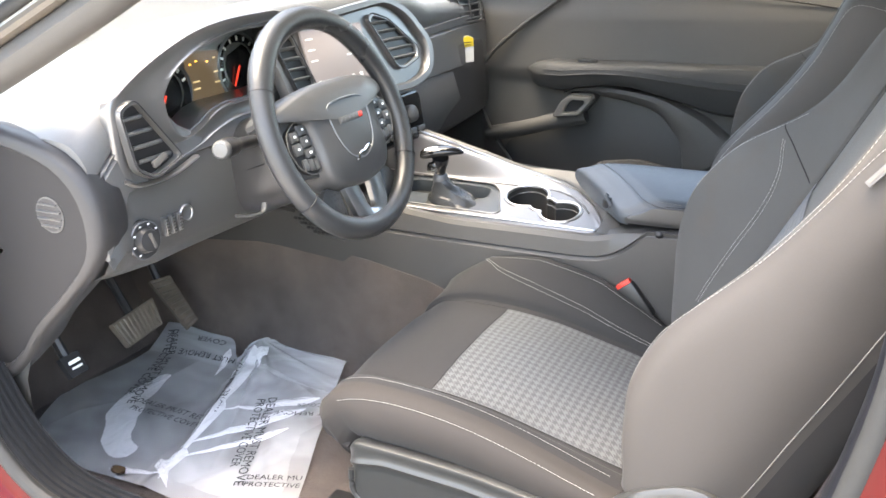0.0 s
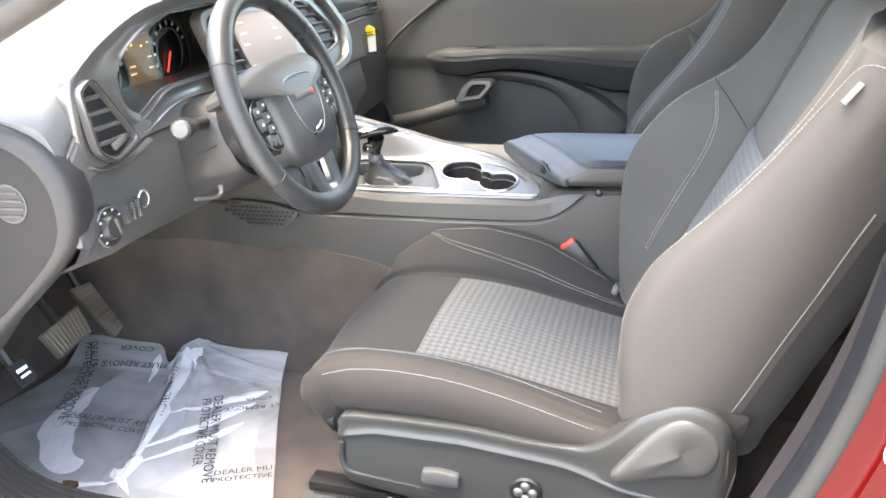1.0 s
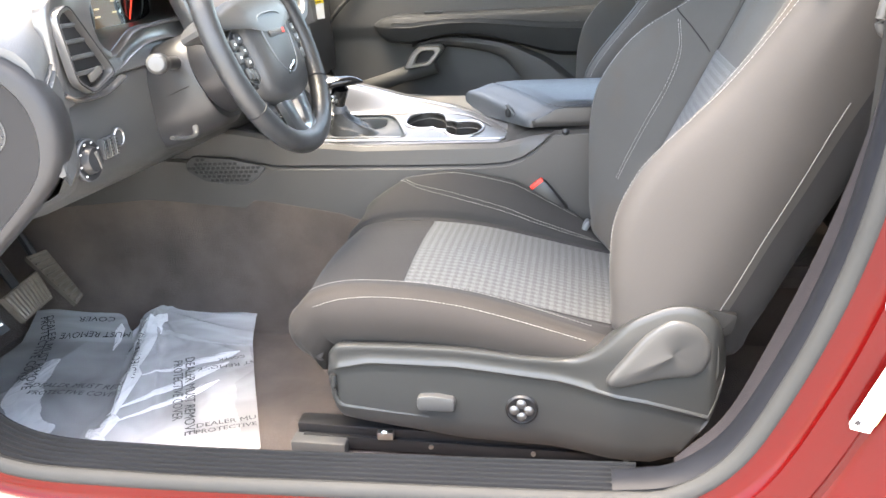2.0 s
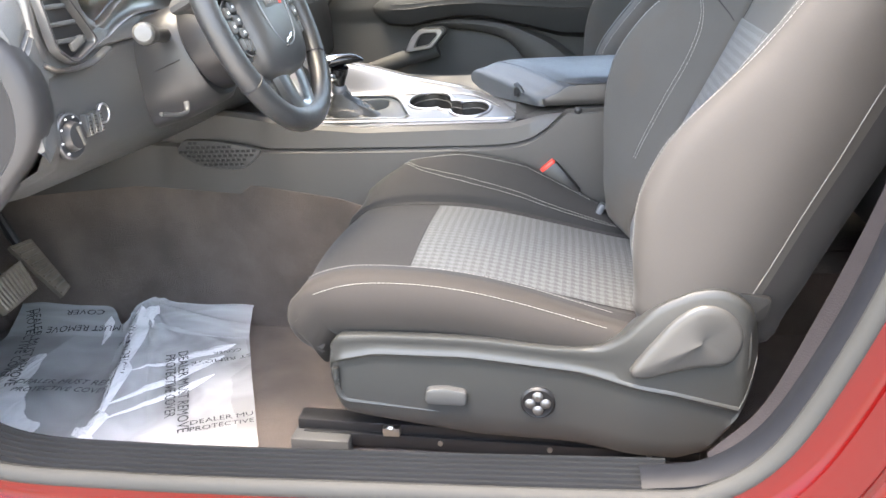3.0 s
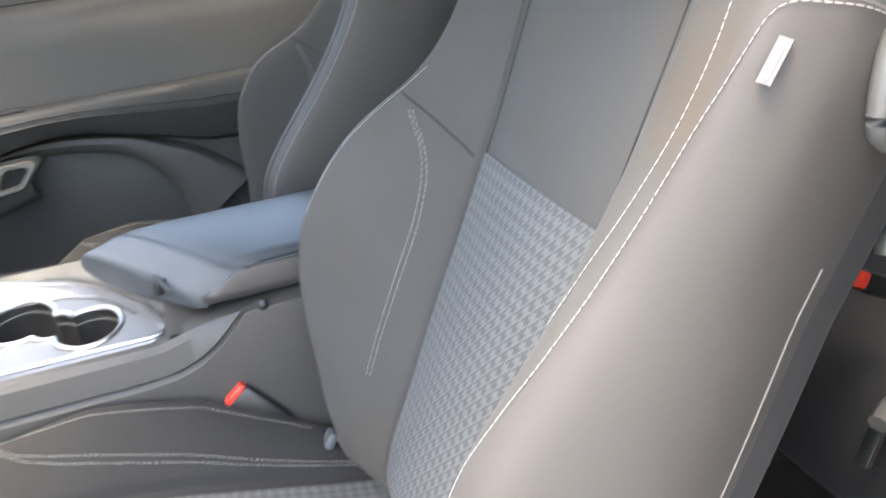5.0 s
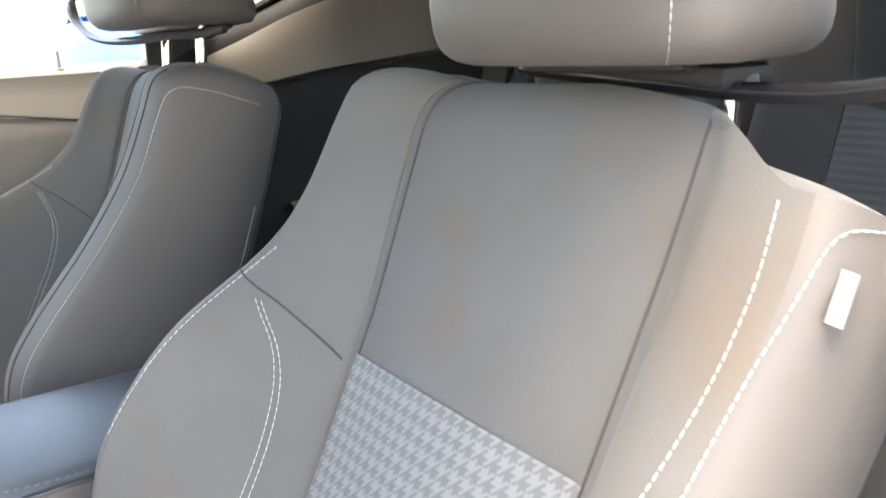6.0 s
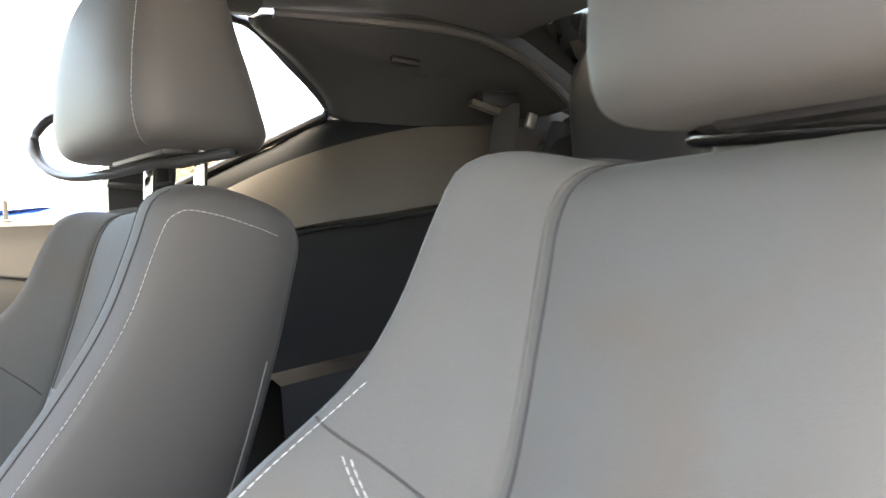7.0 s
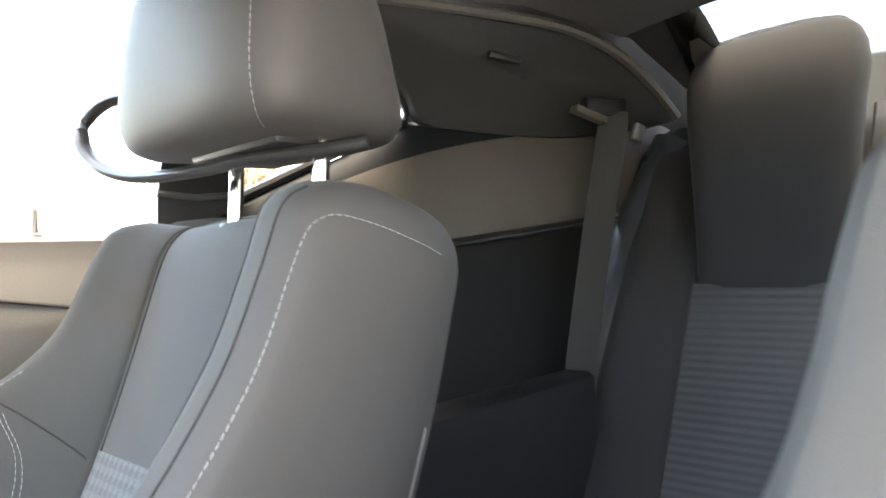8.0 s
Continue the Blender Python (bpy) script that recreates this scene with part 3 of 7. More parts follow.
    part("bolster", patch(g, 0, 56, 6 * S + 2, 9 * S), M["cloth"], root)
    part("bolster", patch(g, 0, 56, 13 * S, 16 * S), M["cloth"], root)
    part("side_panel", patch(g, 0, 56, 3 * S, 6 * S + 2), M["side_cloth"], root, "warm grey side panel")
    part("side_panel", patch(g, 0, 56, 16 * S, 19 * S), M["side_cloth"], root, "warm grey side panel")
    part("back_shell", patch(g, 0, 56, 19 * S, 25 * S), M["dark_cloth"], root, "dark rear face")
    mid = g[-1].mean(0)
    part("top_panel", loft([mid + (g[-1] - mid) * s + np.array([0, 0, h]) for s, h in ((1.0, 0.0), (0.9, 0.004), (0.6, 0.007), (0.02, 0.008))], ring=True), M["cloth"], root)
    # seams and stitches
    seam = lambda path, r=0.0012, n=60: tube(lifted(g, path, n, 0.0002, c), r, 6)
    rowz = lambda z: 4 + float(np.interp(z, line[:, 1], range(46)))
    part("seam", seam([(6, 13.0 * S), (34, 13.0 * S), (55, 13.0 * S)]), M["dark_cloth"], root)
    part("seam", seam([(6, 9.0 * S), (34, 9.0 * S), (55, 9.0 * S)]), M["dark_cloth"], root)
    part("seam", seam([(rowz(0.90), 16 * S), (rowz(0.885), 15 * S), (rowz(0.865), 14 * S)], 0.001, 20), M["dark_cloth"], root)
    near = lifted(g, [(rowz(0.6), 7.0 * S), (rowz(0.7), 6.85 * S), (rowz(0.76), 6.65 * S), (rowz(0.82), 6.5 * S), (rowz(0.95), 6.45 * S), (rowz(1.0), 6.3 * S), (51.5, 5.9 * S), (54, 5.1 * S), (55.2, 4.3 * S), (55.6, 3.6 * S)], 220, 0.0012, c)
    if not driver:
        near = lifted(g, [(rowz(0.6), 5.75 * S), (rowz(0.8), 5.7 * S), (rowz(0.95), 5.7 * S), (47.5, 5.7 * S), (49.7, 5.35 * S), (50.6, 4.8 * S), (50.8, 4.2 * S), (50.8, 3.7 * S)], 260, 0.0012, c)
        part("seam", tube(lifted(g, [(rowz(0.6), 6.4 * S), (rowz(0.9), 6.4 * S), (49, 6.4 * S), (52, 6.2 * S)], 120, 0.0003, c), 0.0009, 6), M["dark_cloth"], root)
    part("stitching", dashes(near), M["thread"], root, "pale thread along the bolster edge")
    beside = lifted(g, [(rowz(0.82 if driver else 0.56), 7.4 * S), (rowz(0.85), 7.3 * S), (rowz(0.9), 7.1 * S), (rowz(0.95), 7.0 * S), (rowz(1.0), 7.0 * S), (54, 7.1 * S)], 260, 0.001 if driver else 0.0002, c)
    if driver:
        part("stitching", dashes(beside), M["thread"], root, "pale thread beside the centre panel")
    else:
        part("seam", tube(beside, 0.001, 6), M["dark_cloth"], root)
    for d in (0.28, 0.35):
        part("stitching", dashes(lifted(g, [(rowz(0.885), (15.7 - d) * S), (rowz(0.85), (15.1 - d) * S), (rowz(0.80), (14.88 - d) * S), (rowz(0.72), (14.88 - d) * S), (rowz(0.63), (15.05 - d) * S)], 110, 0.001, c), 0.005), M["thread"], root, "pale double stitch row")
    part("stitching", dashes(lifted(g, [(rowz(0.925), 15.72 * S), (rowz(0.90), 15.85 * S), (rowz(0.85), 15.95 * S), (rowz(0.76), 16.1 * S)], 120, 0.0008, c)), M["thread"], root, "pale thread along the bolster edge")
    part("piping", tube(lifted(g, [(5, 3.2 * S), (20, 3.2 * S), (36 if driver else 41, 3.25 * S)], 80, 0.0005, c), 0.0009, 8), M["piping"], root, "thin pale piping along the rear edge")
    return g


CUSH_LINE = [(0.03, 0.452), (0.0, 0.474), (-0.012, 0.51), (0.004, 0.545), (0.05, 0.563), (0.15, 0.566), (0.25, 0.556), (0.35, 0.533), (0.45, 0.508), (0.53, 0.492)]


def seat_cushion(root, yo, driver):
    line = cr(CUSH_LINE, 44)
    g = []
    S = SUB
    for i, (x, z) in enumerate(line):
        t = line[min(i + 1, 43)] - line[max(i - 1, 0)]
        t /= np.linalg.norm(t)
        w = np.array([-t[1], t[0]])
        front = z < 0.55 and x < 0.04
        a_f = 0.0 if front else np.interp(x, [0.0, 0.05, 0.094, 0.185, 0.294, 0.40, 0.47, 0.53], [0.005, 0.035, 0.06, 0.077, 0.07, 0.038, 0.015, 0.005])
        a_n = 0.0 if front else np.interp(x, [0.0, 0.09, 0.21, 0.33, 0.45, 0.53], [0.004, 0.019, 0.017, 0.014, 0.004, 0.0])
        round_in = np.interp(i, [0, 6, 14], [0.03, 0.018, 0.0])
        sec = open_of([(-0.12, -0.10), (-0.145, -0.092), (-0.172, -0.062), (-0.184, -0.024), (-0.176, a_n * 0.4), (-0.15, a_n), (-0.118, a_n * 0.6), (-0.098, -0.003), (0.0, 0.003), (0.11, 0.003), (0.213, -0.003), (0.228, 0.006 + a_f * 0.15), (0.262, a_f * 0.75 + 0.002), (0.29, a_f), (0.312, a_f - 0.03), (0.316, -0.06), (0.29, -0.11)])
        rows = []
        for y, n in sec:
            yy = y + (round_in if y < -0.1 else -round_in if y > 0.22 else 0)
            rows.append((x + w[0] * n * (0.35 if (front and n < -0.02) else 1), yo + yy, z + w[1] * n - (0.0 if not front else max(0, -n) * 0.5)))
        g.append(rows)
    g = np.array(g)
    c = 8 * S
    k = next(i for i in range(44) if line[i][0] > 0.152 and line[i][1] > 0.55)
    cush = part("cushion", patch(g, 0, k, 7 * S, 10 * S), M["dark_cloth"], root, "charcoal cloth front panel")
    run = np.r_[0, np.cumsum(np.linalg.norm(np.diff(g[:, 8 * S], axis=0), axis=1))]
    uv = [(g[i, j][1], run[i]) for i in range(k, 44) for j in range(7 * S, 10 * S + 1)]
    part("insert", patch(g, k, 43, 7 * S, 10 * S), M["hound"], cush, "light grey houndstooth cloth insert", uv=uv, recalc=False)
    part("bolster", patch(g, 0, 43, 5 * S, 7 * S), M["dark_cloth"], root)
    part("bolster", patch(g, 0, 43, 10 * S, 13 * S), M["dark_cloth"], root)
    part("side_panel", patch(g, 0, 43, 0, 5 * S), M["cushion_side" if driver else "dark_cloth"], root, "warm grey cushion side")
    part("side_panel", patch(g, 0, 43, 13 * S, 16 * S), M["cushion_side" if driver else "dark_cloth"], root, "warm grey cushion side")
    rowx = lambda x: float(np.interp(x, line[6:, 0], range(6, 44)))
    st = lambda path, n=130: dashes(lifted(g, path, n, 0.0012, c))
    part("stitching", st([(rowx(0.02), 5.3 * S), (rowx(0.1), 5.5 * S), (rowx(0.3), 5.5 * S), (rowx(0.45), 5.5 * S)]), M["thread"], root, "pale thread along the bolster edge")
    part("stitching", st([(rowx(0.035), 3.6 * S), (rowx(0.12), 4.0 * S), (rowx(0.3), 4.0 * S), (rowx(0.44), 3.9 * S)]), M["thread"], root, "pale thread along the bolster edge")
    for d in (0.04, 0.19):
        part("stitching", st([(rowx(0.085), (13.0 - d) * S), (rowx(0.10), (12.5 - d) * S), (rowx(0.13), (12.0 - d) * S), (rowx(0.2), (11.6 - d) * S), (rowx(0.35), (11.3 - d) * S), (rowx(0.47), (11.2 - d) * S)]), M["thread"], root, "pale double stitch row")
    part("stitching", st([(rowx(0.085), 13.1 * S), (rowx(0.12), 12.75 * S), (rowx(0.2), 12.6 * S), (rowx(0.3), 12.55 * S), (rowx(0.42), 12.5 * S)]), M["thread"], root, "pale thread along the inner bolster crest")
    for j in (7, 10):
        part("seam", tube(lifted(g, [(9, j * S), (25, j * S), (43, j * S)], 60, 0.0002, c), 0.0012, 6), M["dark_cloth"], root)
    part("seam", tube(lifted(g, [(k, 7 * S), (k, 8.5 * S), (k, 10 * S)], 30, 0.0002, c), 0.001, 6), M["dark_cloth"], root)


def headrest(xo, yc, side, lift, gap, label, seam_at=5.6, drop=0.0, slant=1.5):
    """A padded headrest on two posts with a plastic belt guide loop on its outer side."""
    root = thing("headrest", (xo + 0.79, yc, 1.08), label, "headrest", "front headrests")
    rows = []
    zs = [(1.128, 0.80, 0.62), (1.133, 0.90, 0.78), (1.145, 0.97, 0.9), (1.17, 1.0, 0.98), (1.21, 1.0, 1.0), (1.26, 0.97, 0.95), (1.30, 0.92, 0.85), (1.33, 0.82, 0.66), (1.345, 0.62, 0.4)]
    zz = cr(zs, 24)
    for z, wy, wx in zz:
        cx = xo + 0.712 + 0.12 * (z - 1.17)
        ring = []
        for k in range(40):
            a = 2 * math.pi * k / 40
            ca, sa = math.cos(a), math.sin(a)
            e = 0.62
            px, py = math.copysign(abs(ca) ** e, ca), math.copysign(abs(sa) ** e, sa)
            taper = 1 - 0.1 * px
            rear = float(np.interp(z, [1.128, 1.145, 1.2, 1.25, 1.3, 1.345], [1.25, 1.3, 1.0, 0.7, 0.44, 0.26])) / max(wx, 0.3) if px > 0 else 1.0
            ring.append((cx + 0.087 * wx * px * min(rear, 1.75), yc + 0.137 * wy * py * taper, z + lift))
        rows.append(ring)
    g = np.array(rows)
    part("pad", loft(rows, ring=True, cap=True), M["side_cloth"], root, "warm grey cloth cover")
    c = 20
    j = 20 + seam_at
    part("stitching", dashes(lifted(g, [(1, j), (8, j - 0.35 * slant), (16, j - 0.75 * slant), (22, j - slant)], 60, 0.001, c)), M["thread"], root)
    for d in (-gap, gap):
        part("post", tube([(xo + 0.728, yc + d, 1.04), (xo + 0.732, yc + d, 1.09), (xo + 0.737, yc + d, 1.145 + lift)], 0.0072, 14), M["chrome"], root, "polished steel post")
    for d in (-gap, gap):
        part("collar", disc((xo + 0.732, yc + d, 1.076), (-0.2, 0, 1), [(0.016, 0), (0.016, 0.006), (0.012, 0.01)], 16), M["plastic"], root, "dark plastic post collar")
    z = 1.122 + lift - drop
    bar = [(xo + x, yc + side * y, z + dz) for x, y, dz in ((0.752, -0.112, 0.0), (0.728, -0.085, -0.004), (0.705, -0.03, -0.004), (0.685, 0.06, -0.008), (0.668, 0.15, -0.004), (0.655, 0.205, 0.012), (0.65, 0.236, 0.038), (0.655, 0.243, 0.06), (0.67, 0.222, 0.08), (0.69, 0.18, 0.084), (0.70, 0.12, 0.084))]
    if side > 0:
        part("belt_guide", tube(cr(bar, 60), 0.0085, 12, flat=0.7), M["shroud"], root, "dark plastic belt guide loop")
    else:
        rod = [(0.815, 0.092, 1.088), (0.795, 0.102, 1.087), (0.785, 0.092, 1.0865), (0.783, 0.0, 1.0805), (0.785, -0.115, 1.073), (0.78, -0.19, 1.078), (0.775, -0.232, 1.096), (0.78, -0.236, 1.118), (0.79, -0.205, 1.134), (0.80, -0.12, 1.138)]
        part("belt_guide", tube(cr(rod, 70), 0.0062, 12), M["gloss_black"], root, "glossy black belt guide rod")
        part("guide_base", box((xo + 0.728, yc, 1.0885), (0.05, 0.19, 0.014), 0.005, (4, 0, 0)), M["rear_black"], root, "black base under the headrest")
    part("underside", box((xo + 0.735, yc, 1.128 + lift), (0.09, 0.15, 0.012), 0.005), M["black"], root, "dark plastic base")
    return root


def driver_shield(root):
    """The moulded plastic shield on the outer side of the seat base."""
    xs = np.r_[np.linspace(0.045, 0.10, 8), np.linspace(0.115, 0.46, 26), np.linspace(0.47, 0.632, 20)]
    top = lambda x: float(np.interp(x, [0.045, 0.052, 0.065, 0.09, 0.25, 0.36, 0.42, 0.455, 0.475, 0.495, 0.526, 0.555, 0.585, 0.612, 0.628, 0.632], [0.45, 0.478, 0.494, 0.503, 0.500, 0.488, 0.49, 0.51, 0.532, 0.552, 0.570, 0.580, 0.578, 0.560, 0.528, 0.50]))
    bot = lambda x: float(np.interp(x, [0.045, 0.052, 0.065, 0.1, 0.26, 0.41, 0.53, 0.57, 0.60, 0.632], [0.42, 0.395, 0.378, 0.370, 0.345, 0.336, 0.332, 0.345, 0.385, 0.46]))
    crown = cr([(x, top(x)) for x in (0.045, 0.052, 0.065, 0.09, 0.25, 0.36, 0.42, 0.455, 0.495, 0.526, 0.555, 0.585, 0.612, 0.628, 0.632)], 160)
    edge = lambda x: float(np.interp(x, [0.045, 0.07, 0.12, 0.25, 0.42, 0.52, 0.60, 0.632], [0.45, 0.466, 0.476, 0.473, 0.452, 0.436, 0.416, 0.41]))
    rows = []
    for x in xs:
        zt, zb = float(np.interp(x, crown[:, 0], crown[:, 1])), bot(x)
        ze = min(max(edge(x), zb + 0.012), zt - 0.012)
        inn = 0.03 * max(0, (0.075 - x) / 0.03) ** 2 + 0.035 * max(0, (x - 0.605) / 0.027) ** 2
        flare = 0.024 * (0.5 - 0.5 * math.cos(math.pi * min(1, max(0, (x - 0.38) / 0.12))))
        y = -0.19 - flare + inn
        hump = min(1, max(0, (x - 0.40) / 0.08))
        lip = 0.0015 + 0.0035 * hump
        pts = [(0.05, zt - 0.012), (0.022, zt - 0.005 + 0.003 * hump), (0.010, zt - 0.001), (0.004 + 0.3 * lip, zt - 0.001), (0.001, zt - 0.001 - lip), (0.0, zt - 0.003 - lip * 1.6), (0.0015, 0.6 * zt + 0.4 * ze), (0.0015, 0.25 * zt + 0.75 * ze), (0.0, ze + 0.003), (-0.002, ze + 0.001), (-0.0026, ze - 0.001), (-0.0018, ze - 0.003), (0.0015, ze - 0.005), (0.003, ze - 0.0075), (0.003, ze - 0.02 if ze - 0.02 > zb + 0.01 else (ze + zb) / 2), (-0.001, zb + (ze - zb) * 0.3), (0.0, zb + 0.01), (0.008, zb), (0.03, zb - 0.002)]
        rows.append([(x, y + d, z) for d, z in pts])
    shield = part("side_shield", loft(rows), M["shield"], root, "satin dark grey plastic seat base shield")
    # step line on the lower front
    part("rib", tube(cr([(0.062, -0.188, 0.45), (0.0615, -0.189, 0.42), (0.07, -0.189, 0.402), (0.10, -0.188, 0.396), (0.20, -0.187, 0.385), (0.27, -0.186, 0.378)], 30), [0.0045] * 22 + [0.004, 0.0035, 0.003, 0.0025, 0.002, 0.0015, 0.001, 0.0006], 8), M["shield"], shield)
    part("switch", prism(round_outline([(-0.028, -0.011), (0.03, -0.008), (0.03, 0.014), (0.0, 0.017), (-0.028, 0.013)], 0.008), frame_of((0.218, -0.1865, 0.409), (1, 0, -0.08), (0, 0, 1)), 0.014, 0.004), M["plastic"], root, "grey slide adjuster switch")
    part("switch_well", prism(round_outline([(-0.033, -0.016), (0.035, -0.013), (0.035, 0.018), (0.0, 0.021), (-0.033, 0.017)], 0.01), frame_of((0.218, -0.1865, 0.409), (1, 0, -0.08), (0, 0, 1)), 0.0015), M["black"], root)
    dial = part("dial", disc((0.346, -0.187, 0.403), (0, -1, 0), [(0.024, 0), (0.024, 0.004), (0.021, 0.007), (0.019, 0.006), (0.004, 0.008)], 28), M["black"], root, "round lumbar dial with four chrome lobes")
    for k in range(4):
        a = math.pi / 2 * k
        part("lobe", disc((0.346 + 0.0105 * math.cos(a), -0.193, 0.403 + 0.0105 * math.sin(a)), (0, -1, 0), [(0.0075, 0), (0.0075, 0.002), (0.0045, 0.0048), (0.001, 0.0052)], 14), M["alloy_dark"], dial)
    # recline lever: a flat teardrop over a darker finger recess
    drop = cr([(0.471, 0.459), (0.468, 0.470), (0.493, 0.507), (0.522, 0.543), (0.553, 0.562), (0.583, 0.556), (0.602, 0.536), (0.607, 0.511), (0.598, 0.487), (0.582, 0.477), (0.555, 0.475), (0.520, 0.468), (0.488, 0.459), (0.471, 0.459)], 90)[:-1]
    mx, mz = 0.556, 0.513
    rows = [[(mx + (x - mx) * q, -0.2 - d - 0.006 * max(0, (0.6 - x)) / 0.13, mz + (z - mz) * q) for x, z in drop] for q, d in ((1.0, 0.0), (1.0, 0.008), (0.985, 0.0125), (0.95, 0.0155), (0.88, 0.0172), (0.75, 0.018), (0.5, 0.0183), (0.02, 0.0184))]
    part("recline_lever", loft(rows, ring=True), M["lever_face"], root, "satin grey plastic recline lever")
    part("lever_pocket", prism(round_outline([(0.473, 0.458), (0.62, 0.462), (0.618, 0.53), (0.59, 0.568), (0.545, 0.572), (0.51, 0.545), (0.462, 0.478)], 0.02), Matrix(((1, 0, 0, 0), (0, 0, -1, -0.203), (0, 1, 0, 0), (0, 0, 0, 1))), 0.004, 0.002), M["shield"], root)
    part("finger_recess", prism(round_outline([(0.49, 0.457), (0.556, 0.485), (0.585, 0.470), (0.592, 0.458)], 0.004), Matrix(((1, 0, 0, 0), (0, 0, -1, -0.206), (0, 1, 0, 0), (0, 0, 0, 1))), 0.003, 0.001), M["plastic"], root)
    part("hinge_cover", prism(round_outline([(0.60, 0.52), (0.636, 0.535), (0.642, 0.562), (0.60, 0.572)], 0.006), Matrix(((1, 0, 0, 0), (0, 0, -1, -0.185), (0, 1, 0, 0), (0, 0, 0, 1))), 0.012, 0.003), M["rear_black"], root, "black plastic hinge cover behind the shield")
    part("pin", disc((0.47, -0.183, 0.388), (0, -1, 0), [(0.002, 0), (0.002, 0.004)], 8), M["black"], root)


def seat_rails(root, y):
    part("rail", join(box((0.26, y, 0.322), (0.56, 0.034, 0.02), 0.003, (0, 2.0, 0)), box((0.28, y - 0.018, 0.305), (0.58, 0.012, 0.022), 0.002, (0, 2.0, 0))), M["black"], root, "black steel seat rail")
    part("rail_cover", box((0.02, y - 0.02, 0.308), (0.09, 0.05, 0.03), 0.004, (0, 2, 0)), M["plastic"], root, "dark grey rail end cover")
    part("rail_cover", box((0.49, y - 0.05, 0.292), (0.09, 0.03, 0.014), 0.003, (0, 2, 0)), M["plastic"], root, "dark grey rail end cover")
    part("clip", join(box((0.128, y - 0.026, 0.331), (0.026, 0.012, 0.014), 0.002), disc((0.128, y - 0.03, 0.337), (0, -1, 0.4), [(0.005, 0), (0.005, 0.004), (0.002, 0.006)], 10)), M["steel"], root, "zinc rail clip")
    for k in (0.06, 0.2, 0.36, 0.5):
        part("bolt", disc((k, y - 0.025, 0.318 - 0.03 * k), (0, -1, 0), [(0.004, 0), (0.004, 0.003)], 8), M["steel"], root)


EMB = (0.064, -0.131)


def build_seats():
    seat = thing("car_seat", (0.25, 0.05, 0.31), "grey cloth driver seat with houndstooth inserts and pale stitching", "car seat", "front seats")
    seat_back(seat, 0.025, BACK_LINE, NEAR_N, True)
    seat_cushion(seat, 0.0, True)
    driver_shield(seat)
    seat_rails(seat, -0.135)
    part("base_frame", box((0.28, 0.06, 0.40), (0.42, 0.36, 0.1), 0.01), M["black"], seat)
    m = frame_of((0.711, -0.203, 0.985), (0.019, 0.003, 0.024), (-0.55, 0.75, 0.35))
    tag = part("airbag_tag", prism([(-0.014, -0.004), (0.014, -0.004), (0.014, 0.0045), (-0.014, 0.0045)], m @ Matrix.Translation((0, -0.004, 0.0045)), 0.0018), M["tag"], seat, "small pale woven side tag")
    part("lettering", prism([(-0.011, -0.0015), (0.011, -0.0015), (0.011, 0.0025), (-0.011, 0.0025)], m @ Matrix.Translation((0, -0.004, 0.0066)), 0.0004), M["lever"], tag)
    for k in range(3):
        part("embroidery", tube([(EMB[0] + 0.007 * k, EMB[1] - 0.004, 0.568), (EMB[0] + 0.007 * k + 0.008, EMB[1] + 0.008, 0.569)], 0.0008, 5), M["thread"], seat, "pale embroidered mark")
    # entry latch on the rear shoulder
    part("entry_latch", tube(cr([(0.80, -0.208, 1.0), (0.780, -0.218, 0.985), (0.770, -0.222, 0.957), (0.771, -0.221, 0.936), (0.79, -0.212, 0.924)], 24), 0.008, 10), M["plastic"], seat, "dark plastic seat entry lever")
    other = thing("car_seat", (0.25, 0.79, 0.31), "grey cloth passenger seat with houndstooth inserts and pale stitching", "car seat", "front seats")
    seat_back(other, 0.77, BACK_UPRIGHT, NEAR_N_UPRIGHT, False)
    seat_cushion(other, 0.74, False)
    part("base_frame", box((0.28, 0.80, 0.39), (0.42, 0.36, 0.14), 0.01), M["black"], other)
    part("rail", box((0.26, 0.64, 0.315), (0.56, 0.034, 0.03), 0.003), M["black"], other, "black steel seat rail")
    part("rail", box((0.26, 0.94, 0.315), (0.56, 0.034, 0.03), 0.003), M["black"], other, "black steel seat rail")
    headrest(0.068, 0.0, -1, -0.036, 0.08, "grey cloth headrest on the driver seat with steel posts", 4.2, -0.004, 0.0)
    headrest(0.0, 0.748, 1, 0.015, 0.071, "grey cloth headrest on the passenger seat with steel posts")


# ---- dashboard ----
def dash_top(y):
    return float(np.interp(y, [-0.325, -0.29, -0.25, -0.18, -0.11, 0.03, 0.13, 0.23, 0.5, 0.62, 0.72, 0.9, 1.12], [0.968, 0.988, 1.003, 1.037, 1.063, 1.094, 1.096, 1.102, 1.10, 1.09, 1.065, 1.05, 1.04]))


